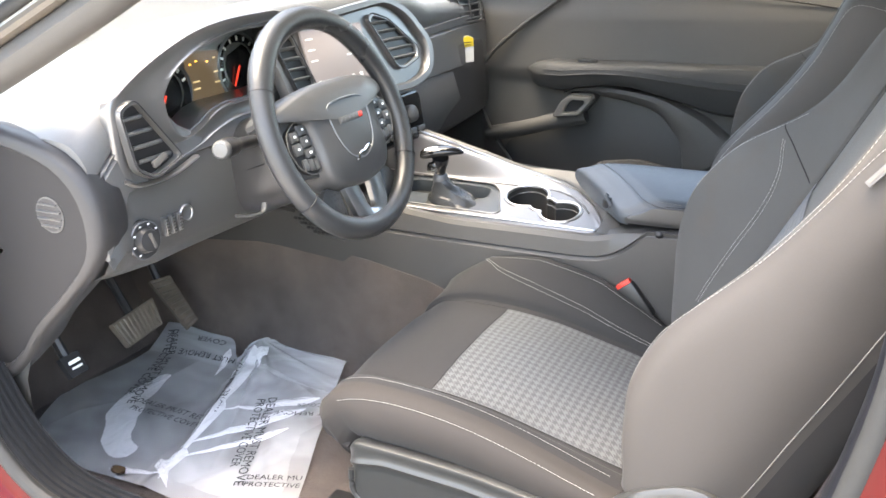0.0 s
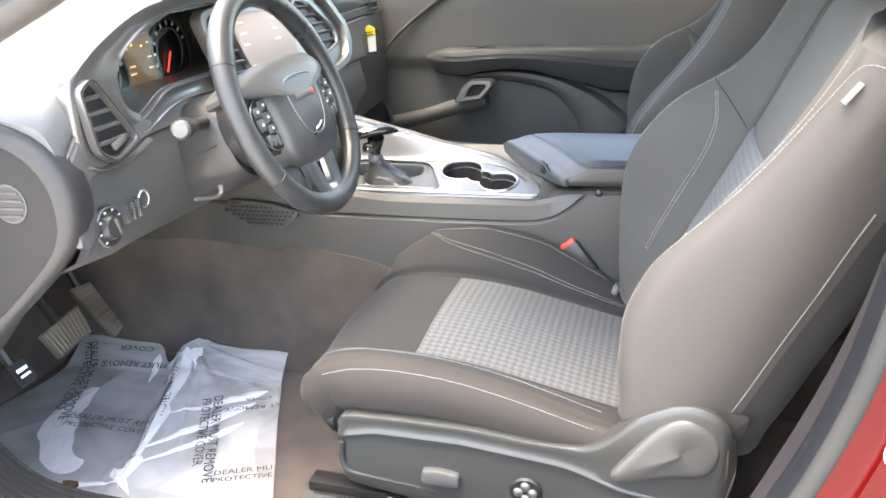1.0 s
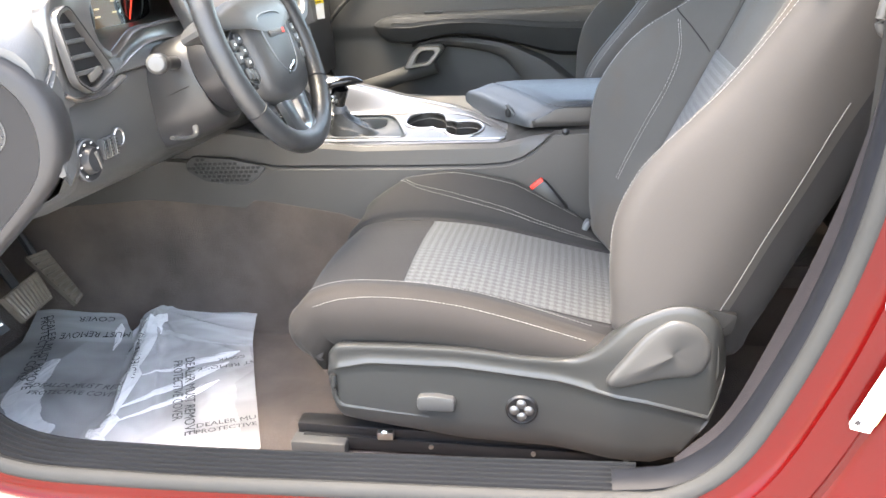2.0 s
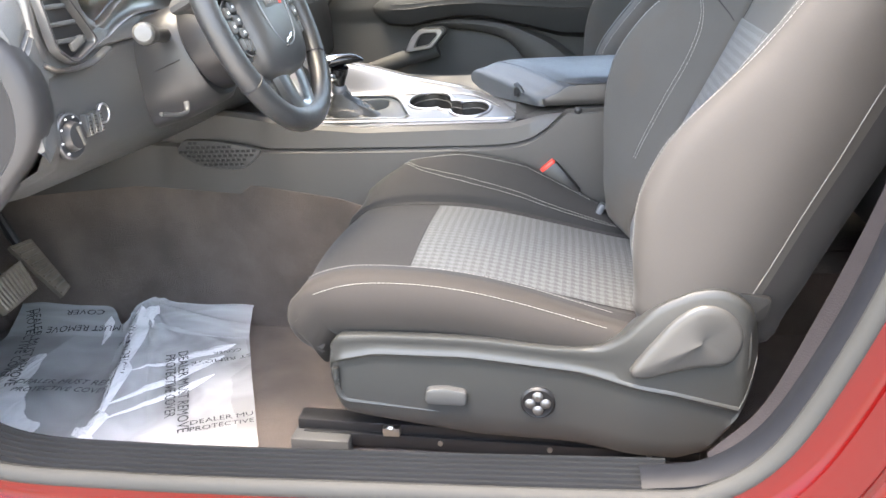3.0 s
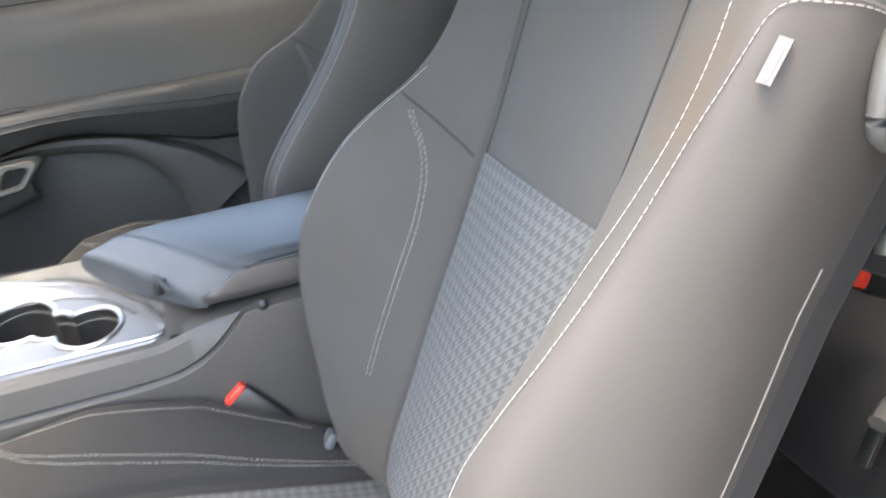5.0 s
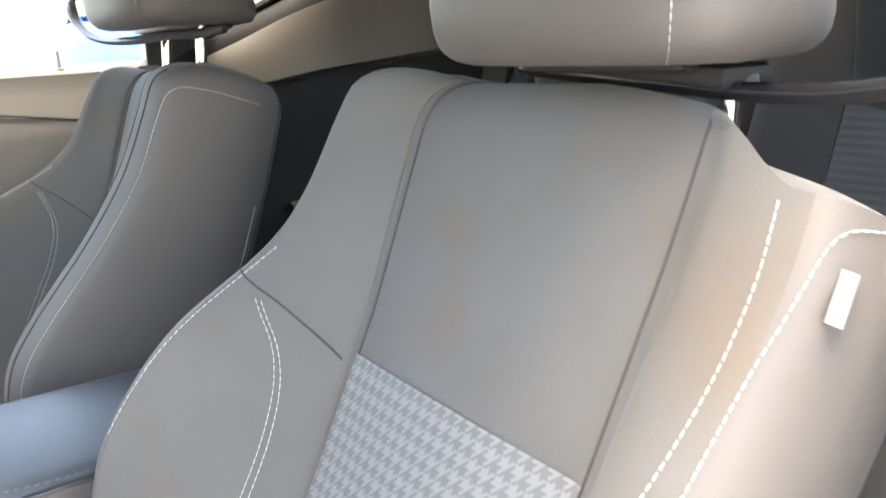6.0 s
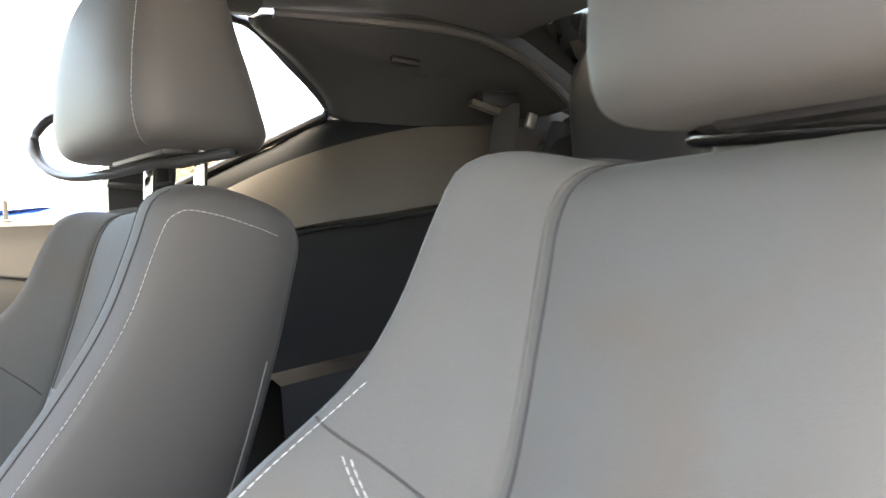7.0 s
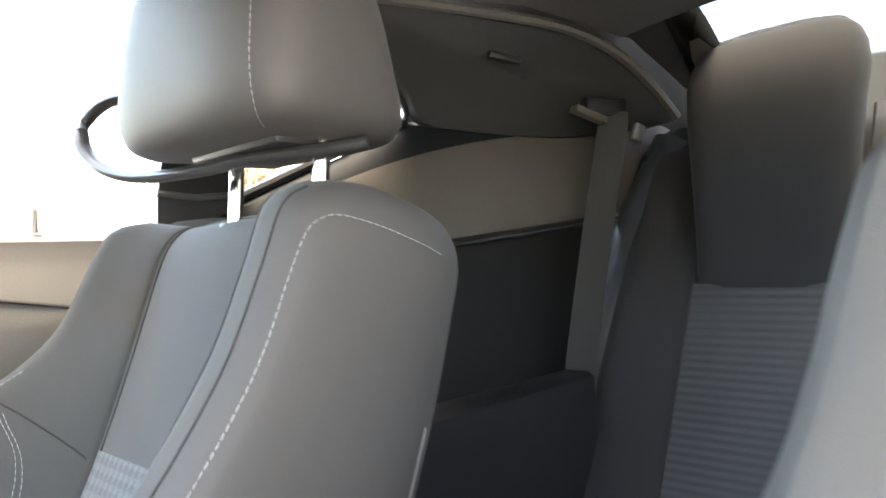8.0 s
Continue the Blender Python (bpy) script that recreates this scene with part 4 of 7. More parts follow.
def dash_section(y):
    """Profile (x, z) of the dash from the windshield over the roll and down to the knee panel."""
    zt = dash_top(y)
    xb = float(np.interp(y, [-0.325, -0.29, -0.25, -0.1, 0.2, 0.6, 0.75, 1.12], [-0.226, -0.234, -0.252, -0.262, -0.262, -0.235, -0.255, -0.285]))
    hi = float(np.interp(y, [-0.15, -0.135, -0.115, -0.05, 0.045, 0.137, 0.19, 0.205], [0.995, 1.025, 1.042, 1.061, 1.068, 1.076, 1.06, 1.0]))
    lo = float(np.interp(y, [-0.15, -0.135, -0.115, -0.085, -0.05, 0.0, 0.066, 0.137, 0.19, 0.205], [0.985, 0.965, 0.945, 0.929, 0.927, 0.942, 0.942, 0.94, 0.95, 0.98]))
    if y < -0.15:
        hi, lo = zt - 0.062, zt - 0.068
    deep = -0.345 if -0.15 < y < 0.205 else xb + 0.004
    low = float(np.interp(y, [-0.325, -0.2, 0.1, 0.5, 1.12], [0.775, 0.745, 0.735, 0.72, 0.72]))
    r = float(np.interp(y, [-0.325, -0.2, -0.15, 0.2, 0.3, 1.12], [0.05, 0.046, 0.026, 0.024, 0.03, 0.035]))
    sp = float(np.interp(y, [-0.325, -0.30, -0.25, -0.1, 0.2, 1.12], [0.80, 0.83, 0.872, 0.896, 0.90, 0.87]))
    roll = [(xb - r * (1 - math.sin(a)), zt - 0.002 - r * (1 - math.cos(a))) for a in (0.25, 0.6, 0.95, 1.25, 1.5)]
    return [(-0.95, 0.965), (-0.70, 1.01), (-0.50, zt - 0.03), (-0.40, zt - 0.006), (xb - r - 0.02, zt)] + roll + [(xb + 0.001, min(hi + 0.004, zt - r - 0.003)), (xb - 0.003, hi), (deep, hi - 0.002), (deep, lo + 0.002), (xb - 0.003, lo), (xb + 0.006, lo - 0.006), (xb + 0.011, sp + 0.012), (xb + 0.012, sp + 0.003), (xb + 0.006, sp), (xb + 0.010, sp - 0.004), (xb + 0.015, 0.5 * (sp + low)), (xb + 0.012, low + 0.03), (xb - 0.004, low + 0.004), (xb - 0.03, low - 0.01), (-0.36, low - 0.04), (-0.62, low - 0.08), (-0.84, low - 0.1)]


def build_dash():
    root = thing("dashboard", (-0.5, CY, 0.72), "grey grained dashboard with hooded instrument cluster", "dashboard")
    ys = sorted([-0.325, -0.31, -0.29, -0.27, -0.25, -0.215, -0.18, -0.1501, -0.15, -0.1485, -0.135, -0.115, -0.085, -0.05, -0.02, 0.0, 0.03, 0.066, 0.10, 0.137, 0.17, 0.19, 0.2045, 0.205, 0.2051, 0.23, 0.3, 0.4, 0.5, 0.6, 0.66, 0.72, 0.8, 0.9, 1.0, 1.08, 1.12])
    rows = [[(x, y, z) for x, z in dash_section(y)] for y in ys]
    part("dash_pad", loft([r[:19] for r in rows]), M["soft"], root, "grey grained soft dash pad", sharp=50)
    part("lower_panel", loft([r[18:] for r in rows]), M["knee"], root, "dark plastic knee panel", sharp=50)
    part("end_face", (rows[0][:19], [tuple(range(19))]), M["soft"], root)
    # graphite bezel round the instruments and the driver vent
    outer = [(-0.262, 0.985), (-0.258, 1.003), (-0.239, 1.018), (-0.18, 1.045), (-0.118, 1.067), (-0.053, 1.084), (0.015, 1.092), (0.088, 1.094), (0.15, 1.092), (0.2, 1.07), (0.217, 1.02), (0.205, 0.96), (0.15, 0.928), (0.06, 0.93), (0.0, 0.928), (-0.05, 0.916), (-0.09, 0.902), (-0.171, 0.888), (-0.234, 0.885), (-0.254, 0.894), (-0.263, 0.925)]
    inner = [(-0.150, 0.995), (-0.142, 1.006), (-0.126, 1.02), (-0.1, 1.035), (-0.07, 1.048), (-0.03, 1.06), (0.015, 1.068), (0.088, 1.074), (0.145, 1.074), (0.183, 1.058), (0.195, 1.02), (0.186, 0.978), (0.145, 0.96), (0.06, 0.957), (0.0, 0.957), (-0.035, 0.95), (-0.068, 0.935), (-0.098, 0.926), (-0.122, 0.93), (-0.138, 0.945), (-0.148, 0.97)]
    oo, ii = cr(outer + outer[:1], 130)[:-1], cr(inner + inner[:1], 130)[:-1]
    face = lambda y: float(np.interp(y, [-0.29, -0.25, -0.2, -0.1, 0.2], [-0.241, -0.246, -0.25, -0.253, -0.251]))
    rows = []
    for q, d in ((0.0, -0.014), (0.0, -0.003), (0.025, 0.002), (0.08, 0.004), (0.15, 0.001), (0.5, -0.003), (0.86, -0.003), (0.94, 0.002), (0.985, 0.001), (1.0, -0.006), (1.0, -0.045), (0.985, -0.075)):
        rows.append([(face(y0) + d, y0 + (y1 - y0) * q, z0 + (z1 - z0) * q) for (y0, z0), (y1, z1) in zip(oo, ii)])
    bezel = part("cluster_bezel", loft(rows, ring=True), M["graphite"], root, "satin graphite bezel round the instruments", sharp=60)
    part("edge_line", tube([(face(y) - 0.012, y * 0.985 + 0.0004, z) for y, z in ii], 0.0016, 6, closed=True, up=(1, 0, 0)), M["silver"], bezel)
    # driver end cap, a rounded face towards the open door
    ring = cr([(-0.40, 0.985), (-0.31, 0.968), (-0.25, 0.945), (-0.214, 0.905), (-0.206, 0.85), (-0.225, 0.80), (-0.29, 0.735), (-0.37, 0.665), (-0.43, 0.60), (-0.5, 0.56), (-0.62, 0.6), (-0.66, 0.8), (-0.6, 0.96), (-0.5, 0.985), (-0.40, 0.985)], 60)[:-1]
    mid = np.array([-0.43, 0.79])
    rows = []
    for s, d in ((0.9, -0.27), (0.97, -0.30), (1.0, -0.322), (1.0, -0.332), (0.985, -0.340), (0.955, -0.344), (0.90, -0.345), (0.885, -0.341), (0.87, -0.337), (0.5, -0.335), (0.02, -0.335)):
        rows.append([(mid[0] + (x - mid[0]) * s, d, mid[1] + (z - mid[1]) * s) for x, z in ring])
    cap = part("end_cap", loft(rows[:9], ring=True), M["cap_rim"], root, "dark grey plastic end cap")
    part("cap_face", loft(rows[8:], ring=True), M["cap_face"], cap, "darker recessed face")
    vent = part("side_vent", disc((-0.303, -0.3355, 0.862), (0, -1, 0), [(0.0265, 0), (0.0265, 0.0018), (0.0245, 0.002)], 28), M["plastic"], root, "round demister outlet")
    part("well", disc((-0.303, -0.3367, 0.862), (0, -1, 0), [(0.024, 0), (0.024, 0.0012)], 28), M["column_dark"], vent)
    for k in range(4):
        z = 0.862 + (k - 1.5) * 0.0105
        w = 2 * math.sqrt(max(0.024**2 - (z - 0.862) ** 2, 1e-5))
        part("slat", box((-0.303, -0.339, z), (w, 0.004, 0.0028), 0.001, (20, 0, 0)), M["plastic"], vent)
    # kick panel below the cap
    part("kick_panel", loft([[(-0.40, -0.33, 0.66), (-0.44, -0.335, 0.57), (-0.45, -0.335, 0.45), (-0.43, -0.335, 0.36)], [(-0.62, -0.31, 0.7), (-0.64, -0.31, 0.57), (-0.64, -0.31, 0.45), (-0.62, -0.31, 0.30)], [(-0.86, -0.30, 0.75), (-0.86, -0.30, 0.57), (-0.86, -0.30, 0.45), (-0.86, -0.30, 0.30)]]), M["trim_dark"], root)
    part("kick_panel", loft([[(-0.20, 1.135, 1.0), (-0.22, 1.135, 0.6), (-0.22, 1.135, 0.3)], [(-0.60, 1.13, 1.0), (-0.60, 1.13, 0.6), (-0.60, 1.13, 0.3)], [(-0.9, 1.12, 1.0), (-0.9, 1.12, 0.6), (-0.9, 1.12, 0.3)]]), M["trim_dark"], root)
    # outer air vent
    m = frame_of((-0.239, -0.20, 0.945), (0.02, 1, 0.0), (-0.09, 0, 1))
    outl = round_outline([(-0.052, 0.05), (-0.02, 0.062), (0.052, -0.04), (-0.012, -0.06), (-0.044, -0.04)], 0.012)
    inn = [(u * 0.86, v * 0.88) for u, v in outl]
    vent = part("air_vent", ring_plate(outl, inn, m, 0.012), M["graphite"], root, "graphite framed driver air vent")
    part("edge_line", tube([m @ Vector((u * 0.97, v * 0.975, 0.0125)) for u, v in outl], 0.0011, 6, closed=True, up=(1, 0, 0)), M["black"], vent)
    part("well", prism(inn, m @ Matrix.Translation((0, 0, -0.002)), 0.003), M["black"], vent)
    for k in range(4):
        v = 0.034 - k * 0.021
        a, b = -0.043 + 0.004 * k, -0.022 + (0.06 - v) * 0.60
        part("slat", moved(box(((a + b) / 2, v, 0.005), ((b - a), 0.006, 0.006), 0.0015), m), M["plastic"], vent)
    part("slider", moved(box((0.006, -0.034, 0.008), (0.03, 0.011, 0.006), 0.002, (0, 0, 18)), m), M["lever"], vent)
    part("trim_strip", tube(cr([(-0.24, -0.254, 0.893), (-0.233, -0.234, 0.883), (-0.233, -0.171, 0.882), (-0.238, -0.107, 0.895)], 24), 0.0065, 8, flat=0.5), M["alloy"], root, "satin silver strip under the vent")
    # light switches on the knee panel
    knob = part("light_switch", disc((-0.238, -0.243, 0.802), (1, -0.05, 0.06), [(0.030, 0), (0.030, 0.006), (0.027, 0.009), (0.022, 0.009), (0.020, 0.008), (0.018, 0.014), (0.016, 0.018), (0.004, 0.019)], 30), M["shroud"], root, "round headlight switch with white marks")
    part("ring", tube([(-0.2305, -0.243 + 0.0285 * math.cos(a), 0.802 + 0.0285 * math.sin(a)) for a in np.linspace(0, 2 * math.pi, 33)[:-1]], 0.0014, 6, closed=True, up=(1, 0, 0)), M["silver"], knob)
    for k in range(7):
        a = radians(30 + 40 * k)
        part("mark", box((-0.2285, -0.243 + 0.0245 * math.cos(a), 0.802 + 0.0245 * math.sin(a)), (0.001, 0.004, 0.0025), 0.0003), M["white"], knob)
    part("pointer", box((-0.2185, -0.24, 0.802), (0.004, 0.005, 0.026), 0.001, (18, 0, 0)), M["lever"], knob)
    for k in range(3):
        w = part("dimmer", box((-0.238, -0.195 + k * 0.014, 0.806), (0.012, 0.009, 0.03), 0.003), M["plastic"], root, "ridged dimmer wheel")
        part("mark", box((-0.2315, -0.195 + k * 0.014, 0.806), (0.0015, 0.005, 0.026), 0.0006), M["alloy"], w)
        for q in range(5):
            part("notch", box((-0.2304, -0.195 + k * 0.014, 0.796 + 0.005 * q), (0.001, 0.005, 0.0012), 0), M["black"], w)
    part("button", disc((-0.247, -0.145, 0.812), (1, 0, 0.06), [(0.014, 0), (0.014, 0.006), (0.011, 0.008), (0.008, 0.007), (0.001, 0.007)], 22), M["plastic"], root, "round chrome-rimmed button")
    part("button_rim", tube([(-0.2395, -0.145 + 0.0125 * math.cos(a), 0.8125 + 0.0125 * math.sin(a)) for a in np.linspace(0, 2 * math.pi, 29)[:-1]], 0.0018, 6, closed=True, up=(1, 0, 0)), M["alloy"], root, "chrome ring")
    # instrument cluster
    for y, z, r in ((-0.055, 0.975, 0.058), (0.135, 0.995, 0.058)):
        gauge = part("gauge", disc((-0.343, y, z), (1, -0.05, 0.15), [(r, 0), (r, 0.004), (r - 0.002, 0.006), (r * 0.7, 0.006), (r * 0.68, 0.002), (0.001, 0.002)], 36), M["gloss_black"], root, "black round gauge with pale numerals")
        part("rim", tube([(-0.334, y + r * math.cos(a), z + r * math.sin(a)) for a in np.linspace(0, 2 * math.pi, 37)[:-1]], 0.0025, 8, closed=True, up=(1, 0, 0)), M["silver"], gauge, "silver gauge ring")
        part("inner_rim", tube([(-0.336, y + r * 0.68 * math.cos(a), z + r * 0.68 * math.sin(a)) for a in np.linspace(0, 2 * math.pi, 33)[:-1]], 0.0015, 6, closed=True, up=(1, 0, 0)), M["lever"], gauge)
        for k in range(13):
            a = radians(225 - k * 22.5)
            part("numeral", box((-0.3355, y + r * 0.84 * math.cos(a), z + r * 0.84 * math.sin(a)), (0.001, 0.0045, 0.008), 0.0003, (math.degrees(a) - 90, 0, 0)), M["white"], gauge)
        part("needle", box((-0.334, y - 0.012, z - 0.02), (0.0015, 0.003, 0.045), 0.0005, (-28, 0, 0)), M["red_lamp"], gauge, "red needle")
    part("cluster_screen", prism(round_outline([(-0.045, -0.045), (0.045, -0.04), (0.05, 0.045), (-0.035, 0.05)], 0.008), frame_of((-0.338, 0.038, 0.985), (0, 1, 0), (-0.1, 0, 1)), 0.002), M["cluster_lcd"], root, "brown-lit cluster display")
    for k, (dy, dz, c) in enumerate(((-0.03, 0.03, "amber"), (-0.015, 0.034, "amber"), (0.012, 0.03, "amber"), (0.03, 0.034, "amber_dim"), (0.034, 0.01, "amber_dim"), (0.034, -0.008, "amber_dim"), (0.03, -0.03, "red_lamp"), (-0.02, 0.0, "amber_dim"), (-0.02, -0.012, "amber_dim"))):
        part("telltale", box((-0.334, 0.038 + dy, 0.985 + dz), (0.001, 0.005 if k < 4 else 0.016, 0.003), 0.0003), M[c], root, "lit warning lamp")
    lens = part("cluster_lens", loft([[(-0.285, y, 0.945) for y in np.linspace(-0.11, 0.185, 12)], [(-0.31, y, float(np.interp(y, [-0.13, 0.0, 0.18], [1.035, 1.06, 1.065]))) for y in np.linspace(-0.125, 0.185, 12)]]), M["glass"], root, "clear cluster lens", recalc=False)
    lens.visible_shadow = False
    # centre stack
    m = frame_of((-0.222, 0.365, 0.985), (0.075, 0.51, 0.0), (-0.28, 0.03, 1))
    outl = round_outline([(-0.262, 0.075), (0.10, 0.108), (0.17, 0.075), (0.228, -0.005), (0.2, -0.07), (0.13, -0.092), (-0.23, -0.085)], 0.03)
    inn = round_outline([(-0.246, 0.06), (0.097, 0.09), (0.152, 0.062), (0.202, -0.008), (0.182, -0.056), (0.12, -0.074), (-0.216, -0.07)], 0.025)
    stack = part("screen_surround", ring_plate(outl, inn, m, 0.022), M["alloy_dark"], root, "satin silver surround of the screen")
    part("face", prism(inn, m @ Matrix.Translation((0, 0, 0)), 0.008), M["graphite"], stack, "graphite centre face")
    part("screen", moved(box((-0.075, 0.008, 0.012), (0.172, 0.108, 0.008), 0.004), m), M["lit_screen"], stack, "wide touch screen with pale icons")
    for k in range(7):
        part("icon", moved(box((-0.145 + k * 0.0235, -0.036, 0.0165), (0.008, 0.007, 0.0008), 0.0003), m), M["icon"], stack)
    for k in range(6):
        part("icon", moved(box((-0.145 + (k % 2) * 0.1, 0.045 - 0.02 * (k // 2), 0.0165), (0.018, 0.003, 0.0008), 0.0003), m), M["icon"], stack)
    for o, name in ((round_outline([(-0.232, 0.045), (-0.205, 0.062), (-0.186, 0.06), (-0.158, -0.035), (-0.165, -0.052), (-0.205, -0.05)], 0.01), "centre vent"), (round_outline([(0.032, 0.066), (0.05, 0.076), (0.095, 0.06), (0.172, -0.008), (0.168, -0.03), (0.11, -0.046), (0.088, -0.04)], 0.01), "wide centre vent")):
        cu, cv = sum(u for u, v in o) / len(o), sum(v for u, v in o) / len(o)
        i2 = [(cu + (u - cu) * 0.88, cv + (v - cv) * 0.9) for u, v in o]
        vent = part("air_vent", ring_plate(o, i2, m @ Matrix.Translation((0, 0, 0.008)), 0.009), M["graphite"], root, "dark " + name)
        part("well", prism(i2, m @ Matrix.Translation((0, 0, 0.008)), 0.002), M["black"], vent)
        part("edge_line", tube([m @ Vector((u, v, 0.0175)) for u, v in o], 0.0013, 6, closed=True, up=(1, 0, 0)), M["black"], vent)
        for k in range(6):
            v = 0.055 - 0.019 * k
            span = [p[0] + (q[0] - p[0]) * (v - p[1]) / (q[1] - p[1]) for p, q in zip(i2, i2[1:] + i2[:1]) if (p[1] > v) != (q[1] > v)]
            if len(span) == 2:
                part("slat", moved(box(((span[0] + span[1]) / 2, v, 0.013), (abs(span[1] - span[0]) * 0.97, 0.006, 0.006), 0.0015, (25, 0, 0)), m), M["plastic"], vent)
    # climate controls below the screen
    m2 = frame_of((-0.195, 0.38, 0.845), (0.05, 0.5, 0.0), (-0.3, 0.0, 1))
    hv = part("climate_panel", prism(round_outline([(-0.15, 0.045), (0.15, 0.045), (0.13, -0.055), (-0.13, -0.055)], 0.02), m2, 0.014, 0.004), M["gloss_black"], root, "gloss black climate control panel")
    for k in range(3):
        part("knob", moved(disc((-0.09 + 0.09 * k, 0.0, 0.014), (0, 0, 1), [(0.019, 0), (0.018, 0.012), (0.014, 0.015), (0.001, 0.015)], 24), m2), M["plastic"], hv, "round climate knob")
    for k in range(8):
        part("button", moved(box((-0.12 + 0.034 * k, -0.036, 0.016), (0.026, 0.012, 0.006), 0.002), m2), M["plastic"], hv)
    # passenger end: vent and hanging tag
    m = frame_of((-0.281, 0.985, 1.012), (0.05, 1, 0.0), (-0.15, 0, 1))
    o = round_outline([(-0.09, 0.045), (0.09, 0.045), (0.085, -0.035), (-0.08, -0.035)], 0.012)
    i2 = [(u * 0.9, v * 0.86) for u, v in o]
    vent = part("air_vent", ring_plate(o, i2, m, 0.010), M["plastic"], root, "dark passenger air vent")
    part("well", prism(i2, m, 0.002), M["black"], vent)
    for k in range(4):
        part("slat", moved(box((0, 0.03 - 0.018 * k, 0.006), (0.16, 0.005, 0.006), 0.0015, (25, 0, 0)), m), M["plastic"], vent)
    for k in range(2):
        part("blade", moved(box((-0.04 + 0.06 * k, 0.004, 0.009), (0.006, 0.06, 0.004), 0.001), m), M["plastic"], vent)
    part("glove_panel", prism(round_outline([(-0.24, 0.09), (0.28, 0.07), (0.28, -0.12), (-0.22, -0.12)], 0.03), frame_of((-0.262, 0.80, 0.86), (-0.05, 1, 0), (-0.05, 0, 1)), 0.012, 0.005), M["console"], root, "dark grey glove compartment lid")
    tag = thing("paper_tag", (-0.262, 0.945, 0.875), "white and yellow paper tag on the dash", "paper tag")
    m = frame_of((-0.26, 0.945, 0.918), (0.75, 0.66, 0.04), (0.0, 0.05, 1)) @ Matrix.Diagonal((0.68, 0.76, 1, 1))
    part("sheet", prism([(-0.034, -0.045), (0.03, -0.045), (0.034, 0.035), (0.012, 0.046), (-0.034, 0.032)], m, 0.0015), M["paper"], tag)
    part("band", prism([(-0.033, 0.005), (0.033, 0.008), (0.033, 0.034), (0.011, 0.044), (-0.033, 0.031)], m @ Matrix.Translation((0, 0, 0.0018)), 0.0006), M["yellow"], tag, "yellow warning band")
    for k in range(2):
        part("lettering", moved(box((0, 0.022 - k * 0.009, 0.0027), (0.046, 0.003, 0.0004), 0), m), M["ink"], tag)


WHEEL_AT = Vector((-0.074, 0.057, 0.923))
WHEEL_AX, WHEEL_UP = Vector((0.936, 0, 0.351)), Vector((-0.351, 0, 0.936))


def build_column():
    root = thing("steering_column", (-0.2, 0.055, 0.80), "dark grey plastic steering column shroud with stalk", "steering column")
    rows = []
    for s, r, fl in ((-0.34, 0.070, 1.0), (-0.26, 0.072, 1.05), (-0.18, 0.074, 1.12), (-0.115, 0.072, 1.12), (-0.105, 0.066, 1.1)):
        o = WHEEL_AT + WHEEL_AX * s
        rows.append([o + Vector((0, 1, 0)) * (r * math.copysign(abs(math.cos(a)) ** 0.75, math.cos(a))) + WHEEL_UP * (r * fl * math.copysign(abs(math.sin(a)) ** 0.75, math.sin(a)) - 0.018) for a in np.linspace(0, 2 * math.pi, 41)[:-1]])
    shroud = part("shroud", loft(rows, ring=True, cap=True), M["shroud"], root)
    part("seam", tube([WHEEL_AT + WHEEL_AX * q + Vector((0, -0.0725, 0)) + WHEEL_UP * -0.018 for q in np.linspace(-0.26, -0.12, 8)], 0.0012, 6), M["black"], shroud)
    part("collar", disc(tuple(WHEEL_AT + WHEEL_AX * -0.108 - WHEEL_UP * 0.01), tuple(WHEEL_AX), [(0.066, 0), (0.073, 0.006), (0.074, 0.03), (0.07, 0.048), (0.055, 0.058), (0.02, 0.06)], 40), M["column_dark"], root, "near-black collar behind the wheel")
    part("stalk", tube(cr([(-0.20, -0.01, 0.90), (-0.19, -0.075, 0.908), (-0.178, -0.113, 0.912)], 12), [0.010] * 6 + [0.012, 0.0145, 0.0155, 0.016, 0.016, 0.0145], 14), M["black"], root, "multifunction stalk")
    part("stalk_end", disc((-0.179, -0.110, 0.9115), (0.4, -0.9, 0.15), [(0.013, 0), (0.0145, 0.004), (0.0145, 0.013), (0.011, 0.018), (0.001, 0.019)], 22), M["stalk_tip"], root, "pale stalk end button")
    part("tilt_lever", tube(cr([(-0.18, -0.10, 0.80), (-0.17, -0.075, 0.794), (-0.165, -0.052, 0.794), (-0.168, -0.042, 0.806)], 16), 0.0045, 8, flat=0.7), M["plastic"], root, "column tilt lever")


